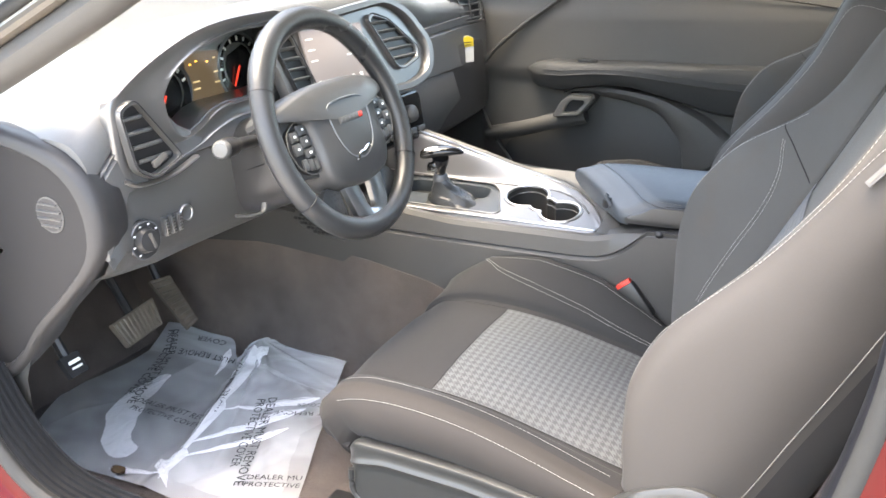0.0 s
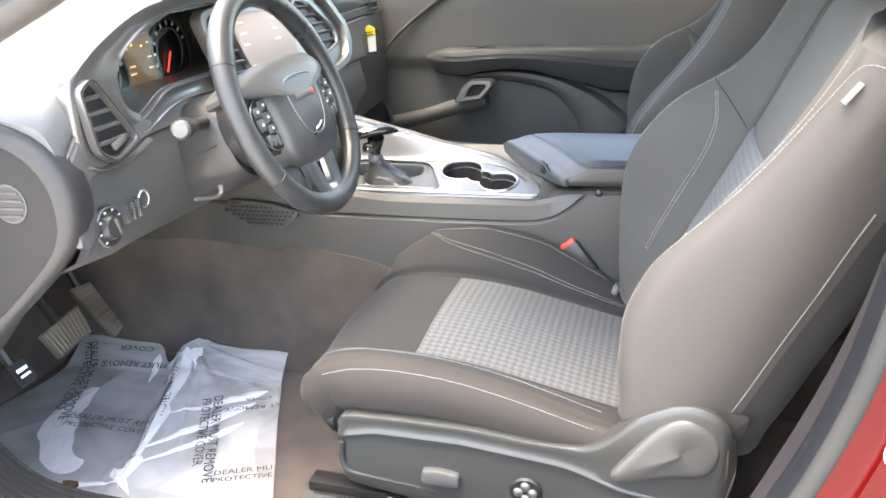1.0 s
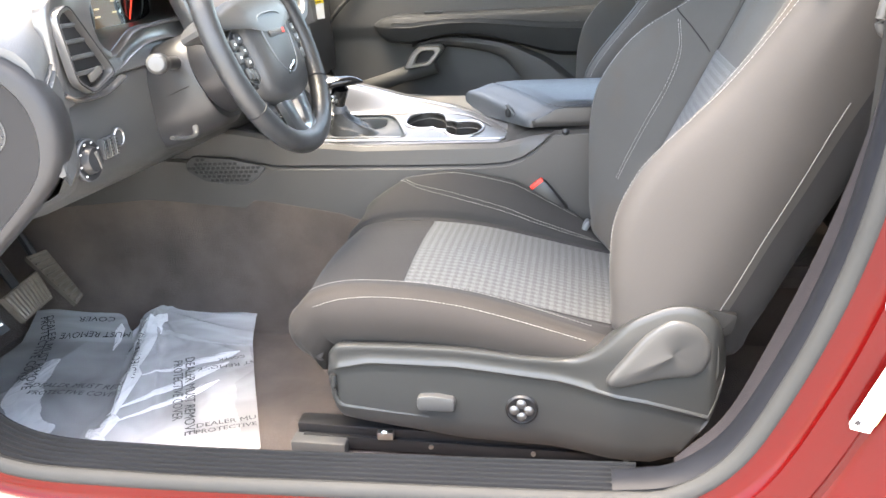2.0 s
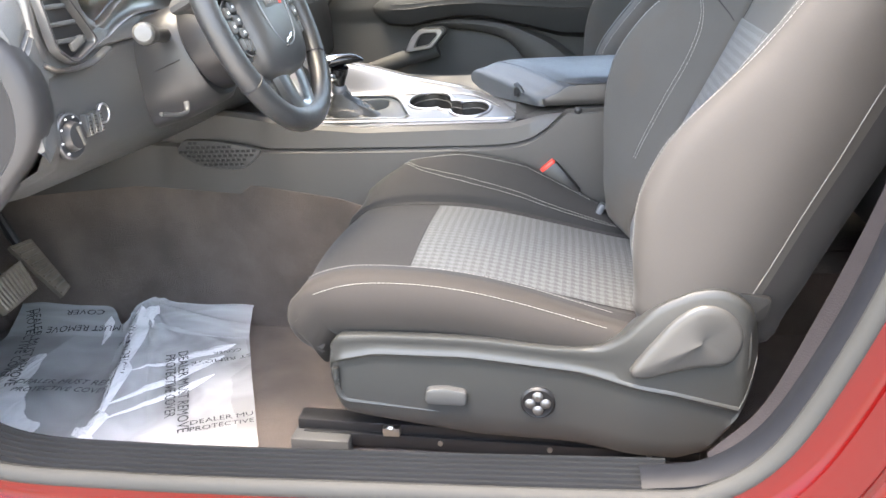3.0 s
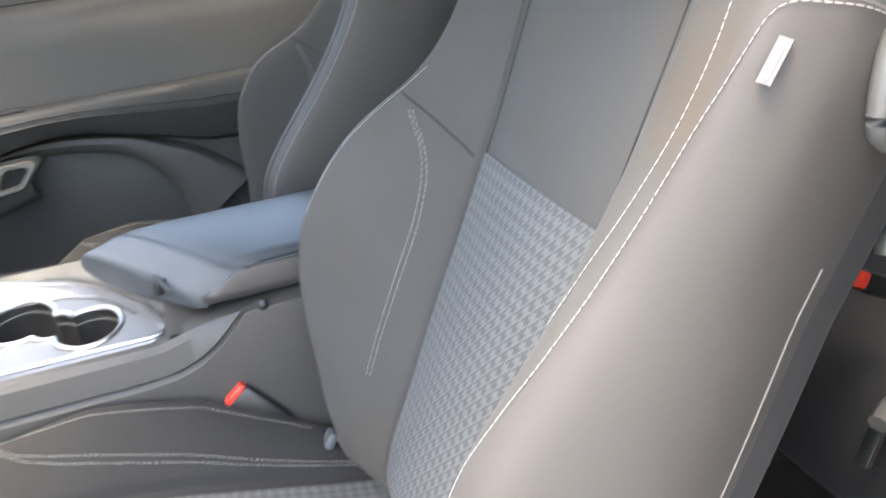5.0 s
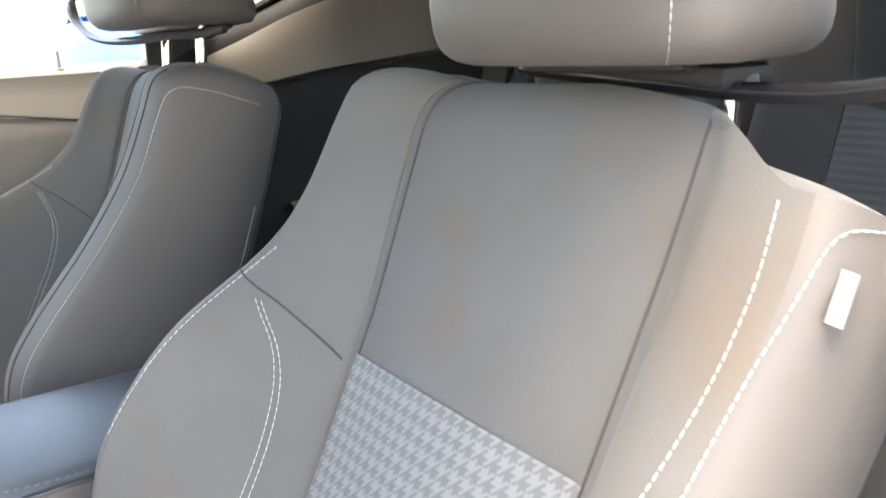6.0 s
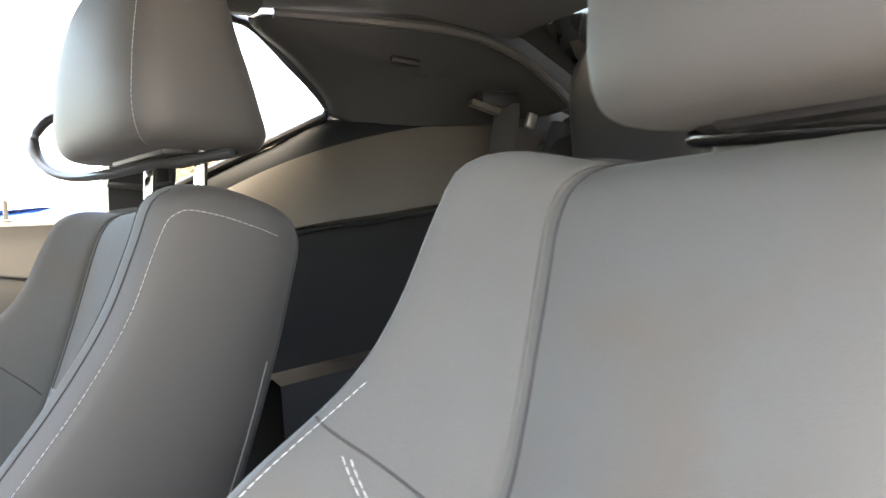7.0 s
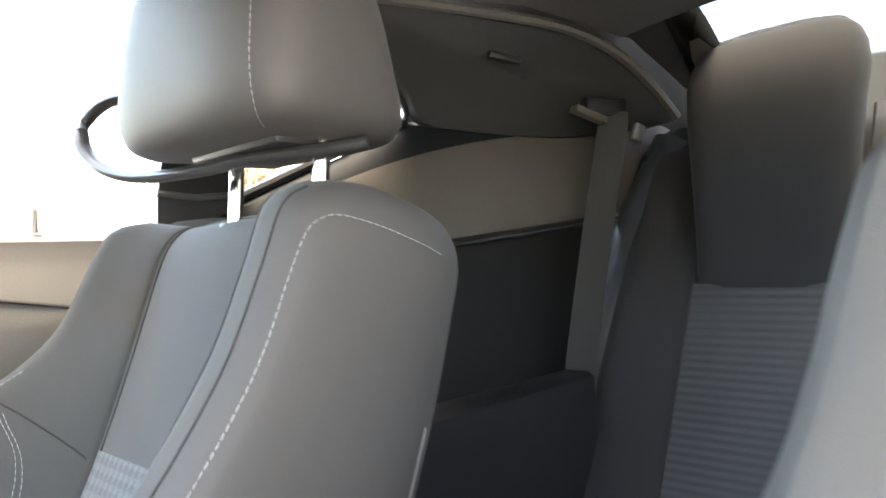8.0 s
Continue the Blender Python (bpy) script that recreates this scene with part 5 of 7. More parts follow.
def build_wheel():
    c, ax, up, right = WHEEL_AT, WHEEL_AX, WHEEL_UP, Vector((0, 1, 0))
    at = lambda u, v, w=0.0: c + right * u + up * v + ax * w
    root = thing("steering_wheel", tuple(c), "black leather steering wheel with three spokes and hub pad", "steering wheel")
    n = 96
    rim, thick = [], []
    for k in range(n):
        a = 2 * math.pi * k / n
        rim.append(at(0.178 * math.cos(a), 0.178 * math.sin(a) * (1 - 0.02 * max(0, -math.sin(a)) ** 6)))
        thick.append(0.0188 + 0.0022 * math.exp(-(((a - radians(40) + math.pi) % (2 * math.pi) - math.pi) / 0.25) ** 2) + 0.0022 * math.exp(-(((a - radians(140) + math.pi) % (2 * math.pi) - math.pi) / 0.25) ** 2))
    part("rim", tube(rim, thick, 18, closed=True, flat=0.88, up=tuple(ax)), M["leather"], root, "black leather wheel rim")
    for a in (153, 211, -31, 37):
        a = radians(a)
        o = at(0.178 * math.cos(a), 0.178 * math.sin(a))
        t = (right * -math.sin(a) + up * math.cos(a)).normalized()
        r = (right * math.cos(a) + up * math.sin(a)).normalized()
        part("seam", tube([o + r * (0.0197 * math.cos(q)) + ax * (0.0174 * math.sin(q)) for q in np.linspace(0, 2 * math.pi, 21)[:-1]], 0.001, 5, closed=True, up=tuple(t)), M["black"], root)
    m = frame_of(at(0, 0, -0.016), right, up)
    half = [(0.0, 0.074), (0.05, 0.073), (0.10, 0.067), (0.14, 0.057), (0.159, 0.045), (0.156, 0.034), (0.122, 0.029), (0.101, 0.014), (0.095, -0.02), (0.094, -0.062), (0.08, -0.088), (0.048, -0.101), (0.0, -0.105)]
    hub = half + [(-u, v) for u, v in half[-2:0:-1]]
    ring = cr(hub + hub[:1], 110)[:-1]
    rows = []
    for s, d in ((0.96, -0.03), (0.99, -0.006), (1.0, 0.008), (0.99, 0.018), (0.955, 0.027), (0.88, 0.033), (0.62, 0.038), (0.3, 0.041), (0.02, 0.042)):
        rows.append([m @ Vector((u * s, v * s, d - 0.012 * max(0, abs(u * s) - 0.09) / 0.06)) for u, v in ring])
    part("hub_pad", loft(rows, ring=True), M["hub"], root, "smooth dark grey airbag pad")
    sh = cr([(-0.055, 0.02), (-0.045, 0.034), (0.0, 0.038), (0.045, 0.034), (0.055, 0.02), (0.052, -0.012), (0.038, -0.044), (0.014, -0.06), (-0.014, -0.06), (-0.038, -0.044), (-0.052, -0.012), (-0.055, 0.02)], 70)[:-1]
    face = lambda u, v: 0.0425 - 0.0035 * (u * u + v * v) / 0.0036
    part("badge_ring", tube([m @ Vector((u, v, face(u, v) - 0.0006)) for u, v in sh], 0.0015, 6, closed=True, up=tuple(ax)), M["silver"], root, "silver shield outline")
    plate = part("nameplate", moved(box((-0.004, 0.004, 0.0418), (0.062, 0.011, 0.0012), 0.0004), m), M["plastic"], root, "dark nameplate with pale bars")
    for k in range(5):
        part("lettering", moved(box((-0.029 + 0.0105 * k, 0.004, 0.0427), (0.0065, 0.0055, 0.0006), 0.0002), m), M["tag"], plate)
    for k in range(2):
        part("stripe", moved(box((0.0235 + 0.0055 * k, 0.004, 0.0427), (0.0038, 0.009, 0.0006), 0.0002, (0, 0, -18)), m), M["red_button"], plate, "red slanted stripe")
    part("emblem", tube([m @ Vector(p) for p in cr([(-0.02, -0.064, 0.0385), (-0.008, -0.055, 0.0396), (0.006, -0.053, 0.0398), (0.022, -0.047, 0.0395), (0.028, -0.05, 0.039)], 20)], [0.0012, 0.0018, 0.0024] + [0.0028] * 12 + [0.0026, 0.0022, 0.0018, 0.0012, 0.0006], 8, flat=0.5, up=tuple(ax)), M["chrome"], root, "small chrome emblem")
    for s in (-1, 1):
        flip = lambda o: [(s * u, v) for u, v in o][:: s]
        # side spokes with button pods
        part("spoke", prism(round_outline(flip([(0.085, 0.045), (0.125, 0.045), (0.170, 0.036), (0.172, -0.03), (0.14, -0.058), (0.085, -0.068)]), 0.01), m @ Matrix.Translation((0, 0, -0.004)), 0.014, 0.004), M["plastic"], root, "dark side spoke")
        pod = round_outline(flip([(0.092, 0.028), (0.119, 0.026), (0.143, 0.014), (0.152, -0.012), (0.141, -0.042), (0.118, -0.058), (0.094, -0.058)]), 0.01)
        po = part("button_pod", prism(pod, m @ Matrix.Translation((0, 0, 0.008)), 0.010, 0.003), M["black"], root, "black button pod")
        part("pod_rim", tube([m @ Vector((u, v, 0.018)) for u, v in pod], 0.0012, 6, closed=True, up=tuple(ax)), M["lever"], po)
        for u, v, du, dv in ((0.108, 0.013, 0.022, 0.016), (0.131, 0.006, 0.018, 0.016), (0.108, -0.006, 0.022, 0.016), (0.132, -0.014, 0.02, 0.018), (0.108, -0.024, 0.022, 0.014)):
            part("button", moved(box((s * u, v, 0.020), (du, dv, 0.005), 0.002), m), M["plastic"], po)
            part("mark", moved(box((s * u, v, 0.0228), (0.005, 0.0035, 0.0005), 0), m), M["white"], po)
        for k in range(3):
            part("button", moved(box((s * (0.102 + 0.013 * k), -0.044 + 0.002 * k, 0.020), (0.0115, 0.018, 0.005), 0.002), m), M["plastic"], po)
        # leather wedge that closes the rim below the hub
        fill = round_outline(flip([(0.056, -0.088), (0.088, -0.088), (0.118, -0.112), (0.098, -0.148), (0.05, -0.172)]), 0.006)
        wedge = part("spoke_infill", prism(fill, m @ Matrix.Translation((0, 0, -0.006)), 0.012, 0.003), M["leather"], root, "perforated black leather infill")
        for i in range(6):
            for j in range(4):
                u, v = 0.062 + 0.0085 * j + 0.004 * (i % 2), -0.102 - 0.0085 * i
                if u < 0.108 + (v + 0.11) * 0.4:
                    part("hole", moved(disc((s * u, v, 0.006), (0, 0, 1), [(0.0014, 0), (0.0014, 0.0006)], 6), m), M["black"], wedge)
    # lower spoke: a satin silver fork round an open slot
    outer = round_outline([(-0.058, -0.09), (0.058, -0.09), (0.047, -0.15), (0.03, -0.178), (-0.03, -0.178), (-0.047, -0.15)], 0.014, 7)
    inner = round_outline([(-0.017, -0.098), (0.017, -0.098), (0.011, -0.138), (0.006, -0.147), (-0.006, -0.147), (-0.011, -0.138)], 0.005, 7)
    part("spoke", ring_plate(outer, inner, m @ Matrix.Translation((0, 0, 0.008)), 0.014), M["alloy"], root, "satin silver forked lower spoke")

# ---- console ----
def build_console():
    root = thing("centre_console", (0.1, CY, 0.33), "grey plastic centre console with silver shift surround", "centre console")
    # side walls follow the crease and drop to the carpet
    rows = []
    for x in np.linspace(-0.66, 0.72, 140):
        zt = float(np.interp(x, [-0.66, -0.45, -0.36, -0.25, -0.1, 0.0, 0.28, 0.34, 0.45, 0.72], [0.76, 0.75, 0.74, 0.73, 0.70, 0.690, 0.691, 0.705, 0.714, 0.714]))
        zc = float(np.interp(x, [-0.66, -0.45, -0.2, -0.18, 0.1, 0.25, 0.29, 0.32, 0.345, 0.365, 0.382, 0.72], [0.69, 0.68, 0.655, 0.65, 0.646, 0.646, 0.649, 0.658, 0.674, 0.692, 0.708, 0.71]))
        yn = float(np.interp(x, [-0.66, -0.4, -0.2, 0.3, 0.72], [0.22, 0.275, 0.292, 0.298, 0.305]))
        yf = 2 * CY - yn + 0.01
        lowz = float(np.interp(x, [-0.66, -0.45, -0.19, -0.05, 0.1, 0.72], [0.60, 0.605, 0.572, 0.547, 0.5, 0.4]))
        top_f = float(np.interp(x, [-0.66, -0.34, -0.2, -0.08, -0.01, 0.05, 0.11, 0.29, 0.34, 0.72], [0.88, 0.858, 0.824, 0.793, 0.774, 0.756, 0.75, 0.746, 0.715, 0.715]))
        near = [(x, max(yn + 0.02, 0.295), 0.30), (x, max(yn + 0.02, 0.295), lowz - 0.02), (x, yn - 0.001, lowz - 0.012), (x, yn + 0.003, zc - 0.006), (x, yn + 0.008, zc), (x, yn + 0.003, zc + 0.004), (x, yn + 0.006, zt - 0.012), (x, yn + 0.012, zt - 0.004), (x, yn + 0.02, zt - 0.002)]
        far = [(x, 0.504, top_f), (x, 0.512, top_f - 0.006), (x, 0.518, top_f - 0.06), (x, 0.526, 0.30)]
        rows.append(near + [(x, yn + 0.03, zt - (0.12 if x < 0.27 else 0.0)), (x, CY, zt - (0.12 if x < 0.27 else 0.0)), (x, yf - 0.03, zt - (0.12 if x < 0.27 else 0.0))] + far)
    part("body", loft(rows), M["console"], root, "dark grey grained console body", sharp=30)
    # carpet kick pad with the net pocket
    pad = [(-0.362, 0.655), (-0.343, 0.680), (-0.262, 0.674), (-0.183, 0.656), (-0.229, 0.617), (-0.318, 0.626)]
    m = Matrix(((1, 0, 0, 0), (0, 0, -1, 0.283), (0, 1, 0, 0), (0, 0, 0, 1)))
    net = part("net_pocket", prism(round_outline(pad, 0.02), m, 0.010, 0.003), M["plastic"], root, "perforated plastic grille pocket")
    mx, mz = sum(p[0] for p in pad) / 6, sum(p[1] for p in pad) / 6
    inner = [(mx + (x - mx) * 0.86, mz + (z - mz) * 0.8) for x, z in pad]

    def held(x, z):
        hit = False
        for (a, b), (c, d) in zip(inner, inner[1:] + inner[:1]):
            if (b > z) != (d > z) and x < (c - a) * (z - b) / (d - b) + a:
                hit = not hit
        return hit

    for i in range(18):
        for j in range(7):
            x, z = -0.36 + 0.0105 * i + 0.005 * (j % 2), 0.622 + 0.0085 * j
            if held(x, z):
                part("hole", box((x, 0.2725, z), (0.0082, 0.002, 0.006), 0.0015), M["black"], net)
    # silver surround, tilted towards the driver, with its raised far bank and open cup wells
    rim_z = lambda x: float(np.interp(x, [-0.34, -0.2, -0.08, -0.01, 0.052, 0.109, 0.165, 0.205, 0.25, 0.292], [0.852, 0.818, 0.787, 0.769, 0.751, 0.739, 0.728, 0.718, 0.707, 0.697]))
    yout = lambda x: float(np.interp(x, [-0.34, 0.0, 0.12, 0.17, 0.205, 0.235, 0.262, 0.282, 0.292], [0.488, 0.488, 0.488, 0.482, 0.466, 0.436, 0.402, 0.365, 0.338]))

    def top(x, y):
        base = 0.693 + 0.2 * (y - 0.321) + 0.02 * max(0, -0.05 - x)
        foot = yout(x) - 0.03
        s = min(1.0, max(0.0, (y - foot) / 0.026))
        return base + max(0.0, rim_z(x) - base) * s * s * (3 - 2 * s)

    cups = [(0.116, 0.418, 0.043), (0.158, 0.392, 0.026), (0.2, 0.372, 0.039)]
    inside = lambda x, y, grow=0.0: any((x - a) ** 2 + (y - b) ** 2 < (r + grow) ** 2 for a, b, r in cups)
    gate = round_outline([(-0.21, 0.336), (0.078, 0.336), (0.086, 0.348), (0.052, 0.43), (0.03, 0.452), (-0.21, 0.452)], 0.022)

    def within(shape, x, y):
        hit = False
        for (a, b), (c, d) in zip(shape, shape[1:] + shape[:1]):
            if (b > y) != (d > y) and x < (c - a) * (y - b) / (d - b) + a:
                hit = not hit
        return hit

    xs = np.linspace(-0.34, 0.2915, 210)
    rows = []
    for x in xs:
        a, b = 0.3215 + 0.014 * max(0, (x - 0.272) / 0.02) ** 2, yout(x)
        line = [(x, a - 0.004, top(x, a) - 0.010), (x, a - 0.001, top(x, a) - 0.001), (x, a + 0.003, top(x, a + 0.003) + 0.002)]
        for s in np.linspace(0.04, 0.95, 62):
            y = a + (b - a) * s
            line.append((x, y, top(x, y) + 0.001))
        line += [(x, b - 0.003, rim_z(x) + 0.001), (x, b + 0.001, rim_z(x)), (x, b + 0.004, rim_z(x) - 0.02)]
        rows.append(line)
    v, f = loft(rows)
    mid = lambda q: (sum(v[k][0] for k in q) / 4, sum(v[k][1] for k in q) / 4)
    f = [q for q in f if not inside(*mid(q)) and not within(gate, *mid(q))]
    bez = part("surround", (v, f), M["satin"], root, "satin silver console surround", recalc=False)
    part("edge_trim", tube([(x, 0.3215 + 0.014 * max(0, (x - 0.272) / 0.02) ** 2, top(x, 0.3215) + 0.001) for x in xs[::3]], 0.0028, 8), M["alloy"], bez, "bright edge line")
    part("edge_trim", loft([[(x, yout(x) - 0.006, rim_z(x) - 0.001) for x in xs[::2]], [(x, yout(x) - 0.005, rim_z(x) + 0.003) for x in xs[::2]], [(x, yout(x) + 0.003, rim_z(x) + 0.003) for x in xs[::2]], [(x, yout(x) + 0.004, rim_z(x) - 0.004) for x in xs[::2]]]), M["alloy"], bez, "bright edge line")
    for off in (0.034, 0.029):
        part("inner_line", tube([(x, yout(x) - off, top(x, yout(x) - off) + 0.0012) for x in np.linspace(-0.33, 0.255, 80)], 0.0011, 6), M["plastic" if off > 0.03 else "alloy"], bez)
    # plain shoulder between the surround and the armrest
    part("shoulder", loft([[(x, min(yout(x) + 0.004, 0.498) if t == 0 else yout(x) + (0.505 - yout(x)) * t, rim_z(x) - 0.004 + (max(0.752, rim_z(x) + 0.009) - rim_z(x)) * (t ** 0.8)) for t in (0, 0.15, 0.4, 0.75, 1.0)] for x in np.linspace(-0.34, 0.2915, 90)]), M["console"], root, "grey plastic shoulder", sharp=60)
    part("shoulder", loft([[(x, y, 0.692 + 0.02 * min(1, (y - 0.30) / 0.1) + 0.03 * max(0, (y - 0.36) / 0.14)) for y in np.linspace(0.312, 0.5, 12)] for x in np.linspace(0.288, 0.36, 10)]), M["console"], root)
    for a, b, r in cups:
        arcs, cur = [], []
        for k in range(97):
            q = 2 * math.pi * k / 96
            x, y = a + r * math.cos(q), b + r * math.sin(q)
            if any((x - c) ** 2 + (y - d) ** 2 < (e - 0.001) ** 2 for c, d, e in cups if (c, d) != (a, b)):
                if len(cur) > 2:
                    arcs.append(cur)
                cur = []
            else:
                cur.append((x, y))
        if len(cur) > 2:
            arcs.append(cur)
        for arc in arcs:
            part("cup_rim", tube([(x, y, top(x, y) + 0.0008) for x, y in arc], 0.0034, 8), M["alloy"], bez, "satin cup holder rim")
            part("cup_wall", loft([[(x, y, top(x, y) + 0.001) for x, y in arc], [(x, y, top(x, y) - 0.012) for x, y in arc], [(x, y, 0.64) for x, y in arc]]), M["cup"], bez, "dark cup holder wall", recalc=False)
            part("cup_line", tube([(a + (x - a) * 0.97, b + (y - b) * 0.97, top(x, y) - 0.013) for x, y in arc], 0.0012, 6), M["lever"], bez)
        part("cup_floor", disc((a, b, 0.632), (0, 0, 1), [(r, 0), (r, 0.004), (r - 0.008, 0.006), (0.001, 0.006)], 28), M["cup"], bez)
    # sunken shift plate with the open gate
    slot = round_outline([(-0.16, 0.392), (0.012, 0.39), (0.034, 0.405), (0.03, 0.436), (0.012, 0.443), (-0.15, 0.443)], 0.014)
    zt = lambda x, y: top(x, min(y, 0.452)) - 0.003
    part("shift_plate", loft([[(x, y, zt(x, y) + 0.004) for x, y in gate], [(x * 0.97 + p * 0.03, y * 0.97 + q * 0.03, zt(x, y)) for (x, y), (p, q) in zip(gate, slot)], [(x * 0.15 + p * 0.85, y * 0.15 + q * 0.85, zt(p, q)) for (x, y), (p, q) in zip(gate, slot)], [(x, y, zt(x, y) - 0.002) for x, y in slot], [(x, y, zt(x, y) - 0.03) for x, y in slot]], ring=True), M["gate"], bez, "blue-grey shift gate plate")
    part("plate_rim", tube([(x, y, zt(x, y) + 0.004) for x, y in gate], 0.0022, 8, closed=True), M["graphite"], bez, "dark rim of the gate plate")
    part("gate_floor", ([(x, y, zt(x, y) - 0.026) for x, y in slot], [tuple(range(len(slot)))]), M["black"], bez)
    # shifter
    sh = thing("gear_lever", (-0.045, 0.415, 0.70), "chrome and black T-handle automatic gear lever", "gear lever")
    rows = []
    for k, s in enumerate(np.linspace(0, 1, 12)):
        cx, cy, cz = -0.018 - 0.032 * s**0.6, 0.378 - 0.012 * s, 0.690 + 0.058 * s
        hx, hy = 0.052 * (1 - s) ** 1.3 + 0.0125, 0.030 * (1 - s) ** 1.1 + 0.0115
        wav = 1 + 0.07 * math.sin(k * 2.1) * (1 - s)
        rows.append([(cx + hx * wav * math.copysign(abs(math.cos(a)) ** 0.7, math.cos(a)), cy + hy * wav * math.copysign(abs(math.sin(a)) ** 0.7, math.sin(a)), cz + 0.003 * math.sin(5 * a + k)) for a in np.linspace(0, 2 * math.pi, 33)[:-1]])
    part("boot", loft(rows, ring=True, cap=True), M["leather"], sh, "black gathered shift boot")
    part("collar", disc((-0.05, 0.365, 0.744), (-0.05, -0.1, 1), [(0.013, 0), (0.015, 0.004), (0.015, 0.010), (0.012, 0.014), (0.011, 0.02)], 20), M["silver"], sh, "silver collar")
    part("neck", tube(cr([(-0.05, 0.364, 0.755), (-0.047, 0.358, 0.775), (-0.042, 0.352, 0.795)], 8), [0.0105, 0.011, 0.012, 0.0135, 0.015, 0.0165, 0.017, 0.017], 16), M["gloss_black"], sh, "gloss black neck")
    part("release_button", disc((-0.058, 0.343, 0.776), (-0.5, -0.8, 0.2), [(0.010, -0.008), (0.011, 0.0), (0.0095, 0.005), (0.005, 0.008), (0.001, 0.009)], 18), M["chrome"], sh, "round chrome release button")
    bar = cr([(-0.078, 0.336, 0.797), (-0.064, 0.342, 0.804), (-0.04, 0.352, 0.808), (-0.016, 0.362, 0.808), (0.0, 0.37, 0.804)], 20)
    part("handle", tube(bar, [0.006, 0.0115, 0.0145, 0.016, 0.017, 0.0175, 0.018, 0.018, 0.018, 0.018, 0.0175, 0.017, 0.0165, 0.016, 0.015, 0.0135, 0.012, 0.010, 0.0075, 0.004], 18, flat=0.62), M["gloss_black"], sh, "gloss black T handle")
    part("trim", tube([tuple(p + np.array([-0.002, -0.004, 0.0075])) for p in bar[1:12]], [0.003, 0.006, 0.008, 0.0085, 0.009, 0.009, 0.0085, 0.008, 0.006, 0.004, 0.002], 12, flat=0.5), M["chrome"], sh, "chrome handle cap")
    # armrest lid
    lid = thing("armrest", (0.45, CY, 0.71), "blue-grey padded console armrest lid with stitched edge", "armrest")
    front = lambda r: float(np.interp(r, [0, 0.04, 0.12, 0.25, 0.5, 0.8, 1.0], [0.338, 0.322, 0.311, 0.295, 0.262, 0.221, 0.19]))
    lip = lambda r: 0.722 + 0.034 * r
    pad_z = lambda r: 0.760 + 0.02 * r + 0.006 * math.sin(math.pi * min(1, r))
    across = np.r_[0.0, 0.012, np.linspace(0.05, 0.95, 16), 0.985, 1.0]
    rows = [[(front(r) + 0.006, 0.319 + 0.171 * r, 0.714) for r in np.r_[0, 0, 0, 0, across, 1, 1]]]
    for d in np.r_[0.0, 0.004, 0.012, 0.022, 0.032, 0.042, 0.05, 0.056, 0.066, 0.08, 0.1, np.linspace(0.14, 0.50, 10)]:
        q = float(np.interp(d, [0, 0.004, 0.012, 0.022, 0.032, 0.042, 0.05, 0.056, 0.066, 0.1], [0, 0.2, 0.34, 0.42, 0.54, 0.72, 0.8, 0.79, 0.93, 1.0]))
        row = []
        for k, r in enumerate(np.r_[0, 0, 0, 0, across, 1, 1]):
            x = min(front(r) + d, 0.69)
            z = lip(r) + (pad_z(r) - lip(r)) * q
            y = 0.319 + 0.171 * r
            if k < 4:
                z, y = ((0.713, y + 0.012), (0.717, y + 0.001), (0.728, y - 0.002), (min(z - 0.003, 0.751), y))[k]
            elif k == 4:
                z = min(z - 0.001, 0.7525)
                y += 0.003
            elif k == 5:
                z -= 0.004
            elif k > 23:
                z, y = ((z - 0.018, y + 0.006), (0.716, y + 0.004))[k - 24]
            elif k > 21:
                z -= (0.002, 0.008)[k - 22]
            row.append((x, y, z))
        rows.append(row)
    part("pad", loft([r[3:] for r in rows]), M["vinyl"], lid, "blue-grey vinyl pad", sharp=60)
    part("lid_side", loft([r[:4] for r in rows]), M["console"], lid, "warm grey plastic lid side", sharp=60)
    run = [(front(r) + 0.053, 0.319 + 0.171 * r, lip(r) + (pad_z(r) - lip(r)) * 0.75 + 0.001) for r in (0.97, 0.8, 0.6, 0.4, 0.25, 0.14)]
    part("seam", tube(cr(run + [(0.40, 0.3205, 0.7525), (0.47, 0.3195, 0.7525), (0.68, 0.3195, 0.7525)], 60), 0.0017, 6), M["black"], lid)
    part("stitching", dashes(cr([(x + 0.008, y + 0.002, z + 0.003) for x, y, z in run] + [(0.41, 0.3245, 0.7605), (0.47, 0.3225, 0.7595), (0.68, 0.3225, 0.7595)], 90), 0.005, 0.003, 0.0006), M["lever"], lid)
    part("latch", box((0.294, 0.369, 0.735), (0.014, 0.024, 0.02), 0.006, (0, 0, -52)), M["black"], lid, "recessed thumb latch")
    part("latch_tab", tube(cr([(0.296, 0.384, 0.735), (0.287, 0.376, 0.748), (0.292, 0.362, 0.748), (0.303, 0.354, 0.733)], 16), 0.003, 8), M["vinyl"], lid)
    part("hinge_knob", disc((0.403, 0.308, 0.708), (0, -1, 0), [(0.0075, 0), (0.0075, 0.004), (0.006, 0.006), (0.001, 0.008)], 20), M["black"], root, "black round stop knob")


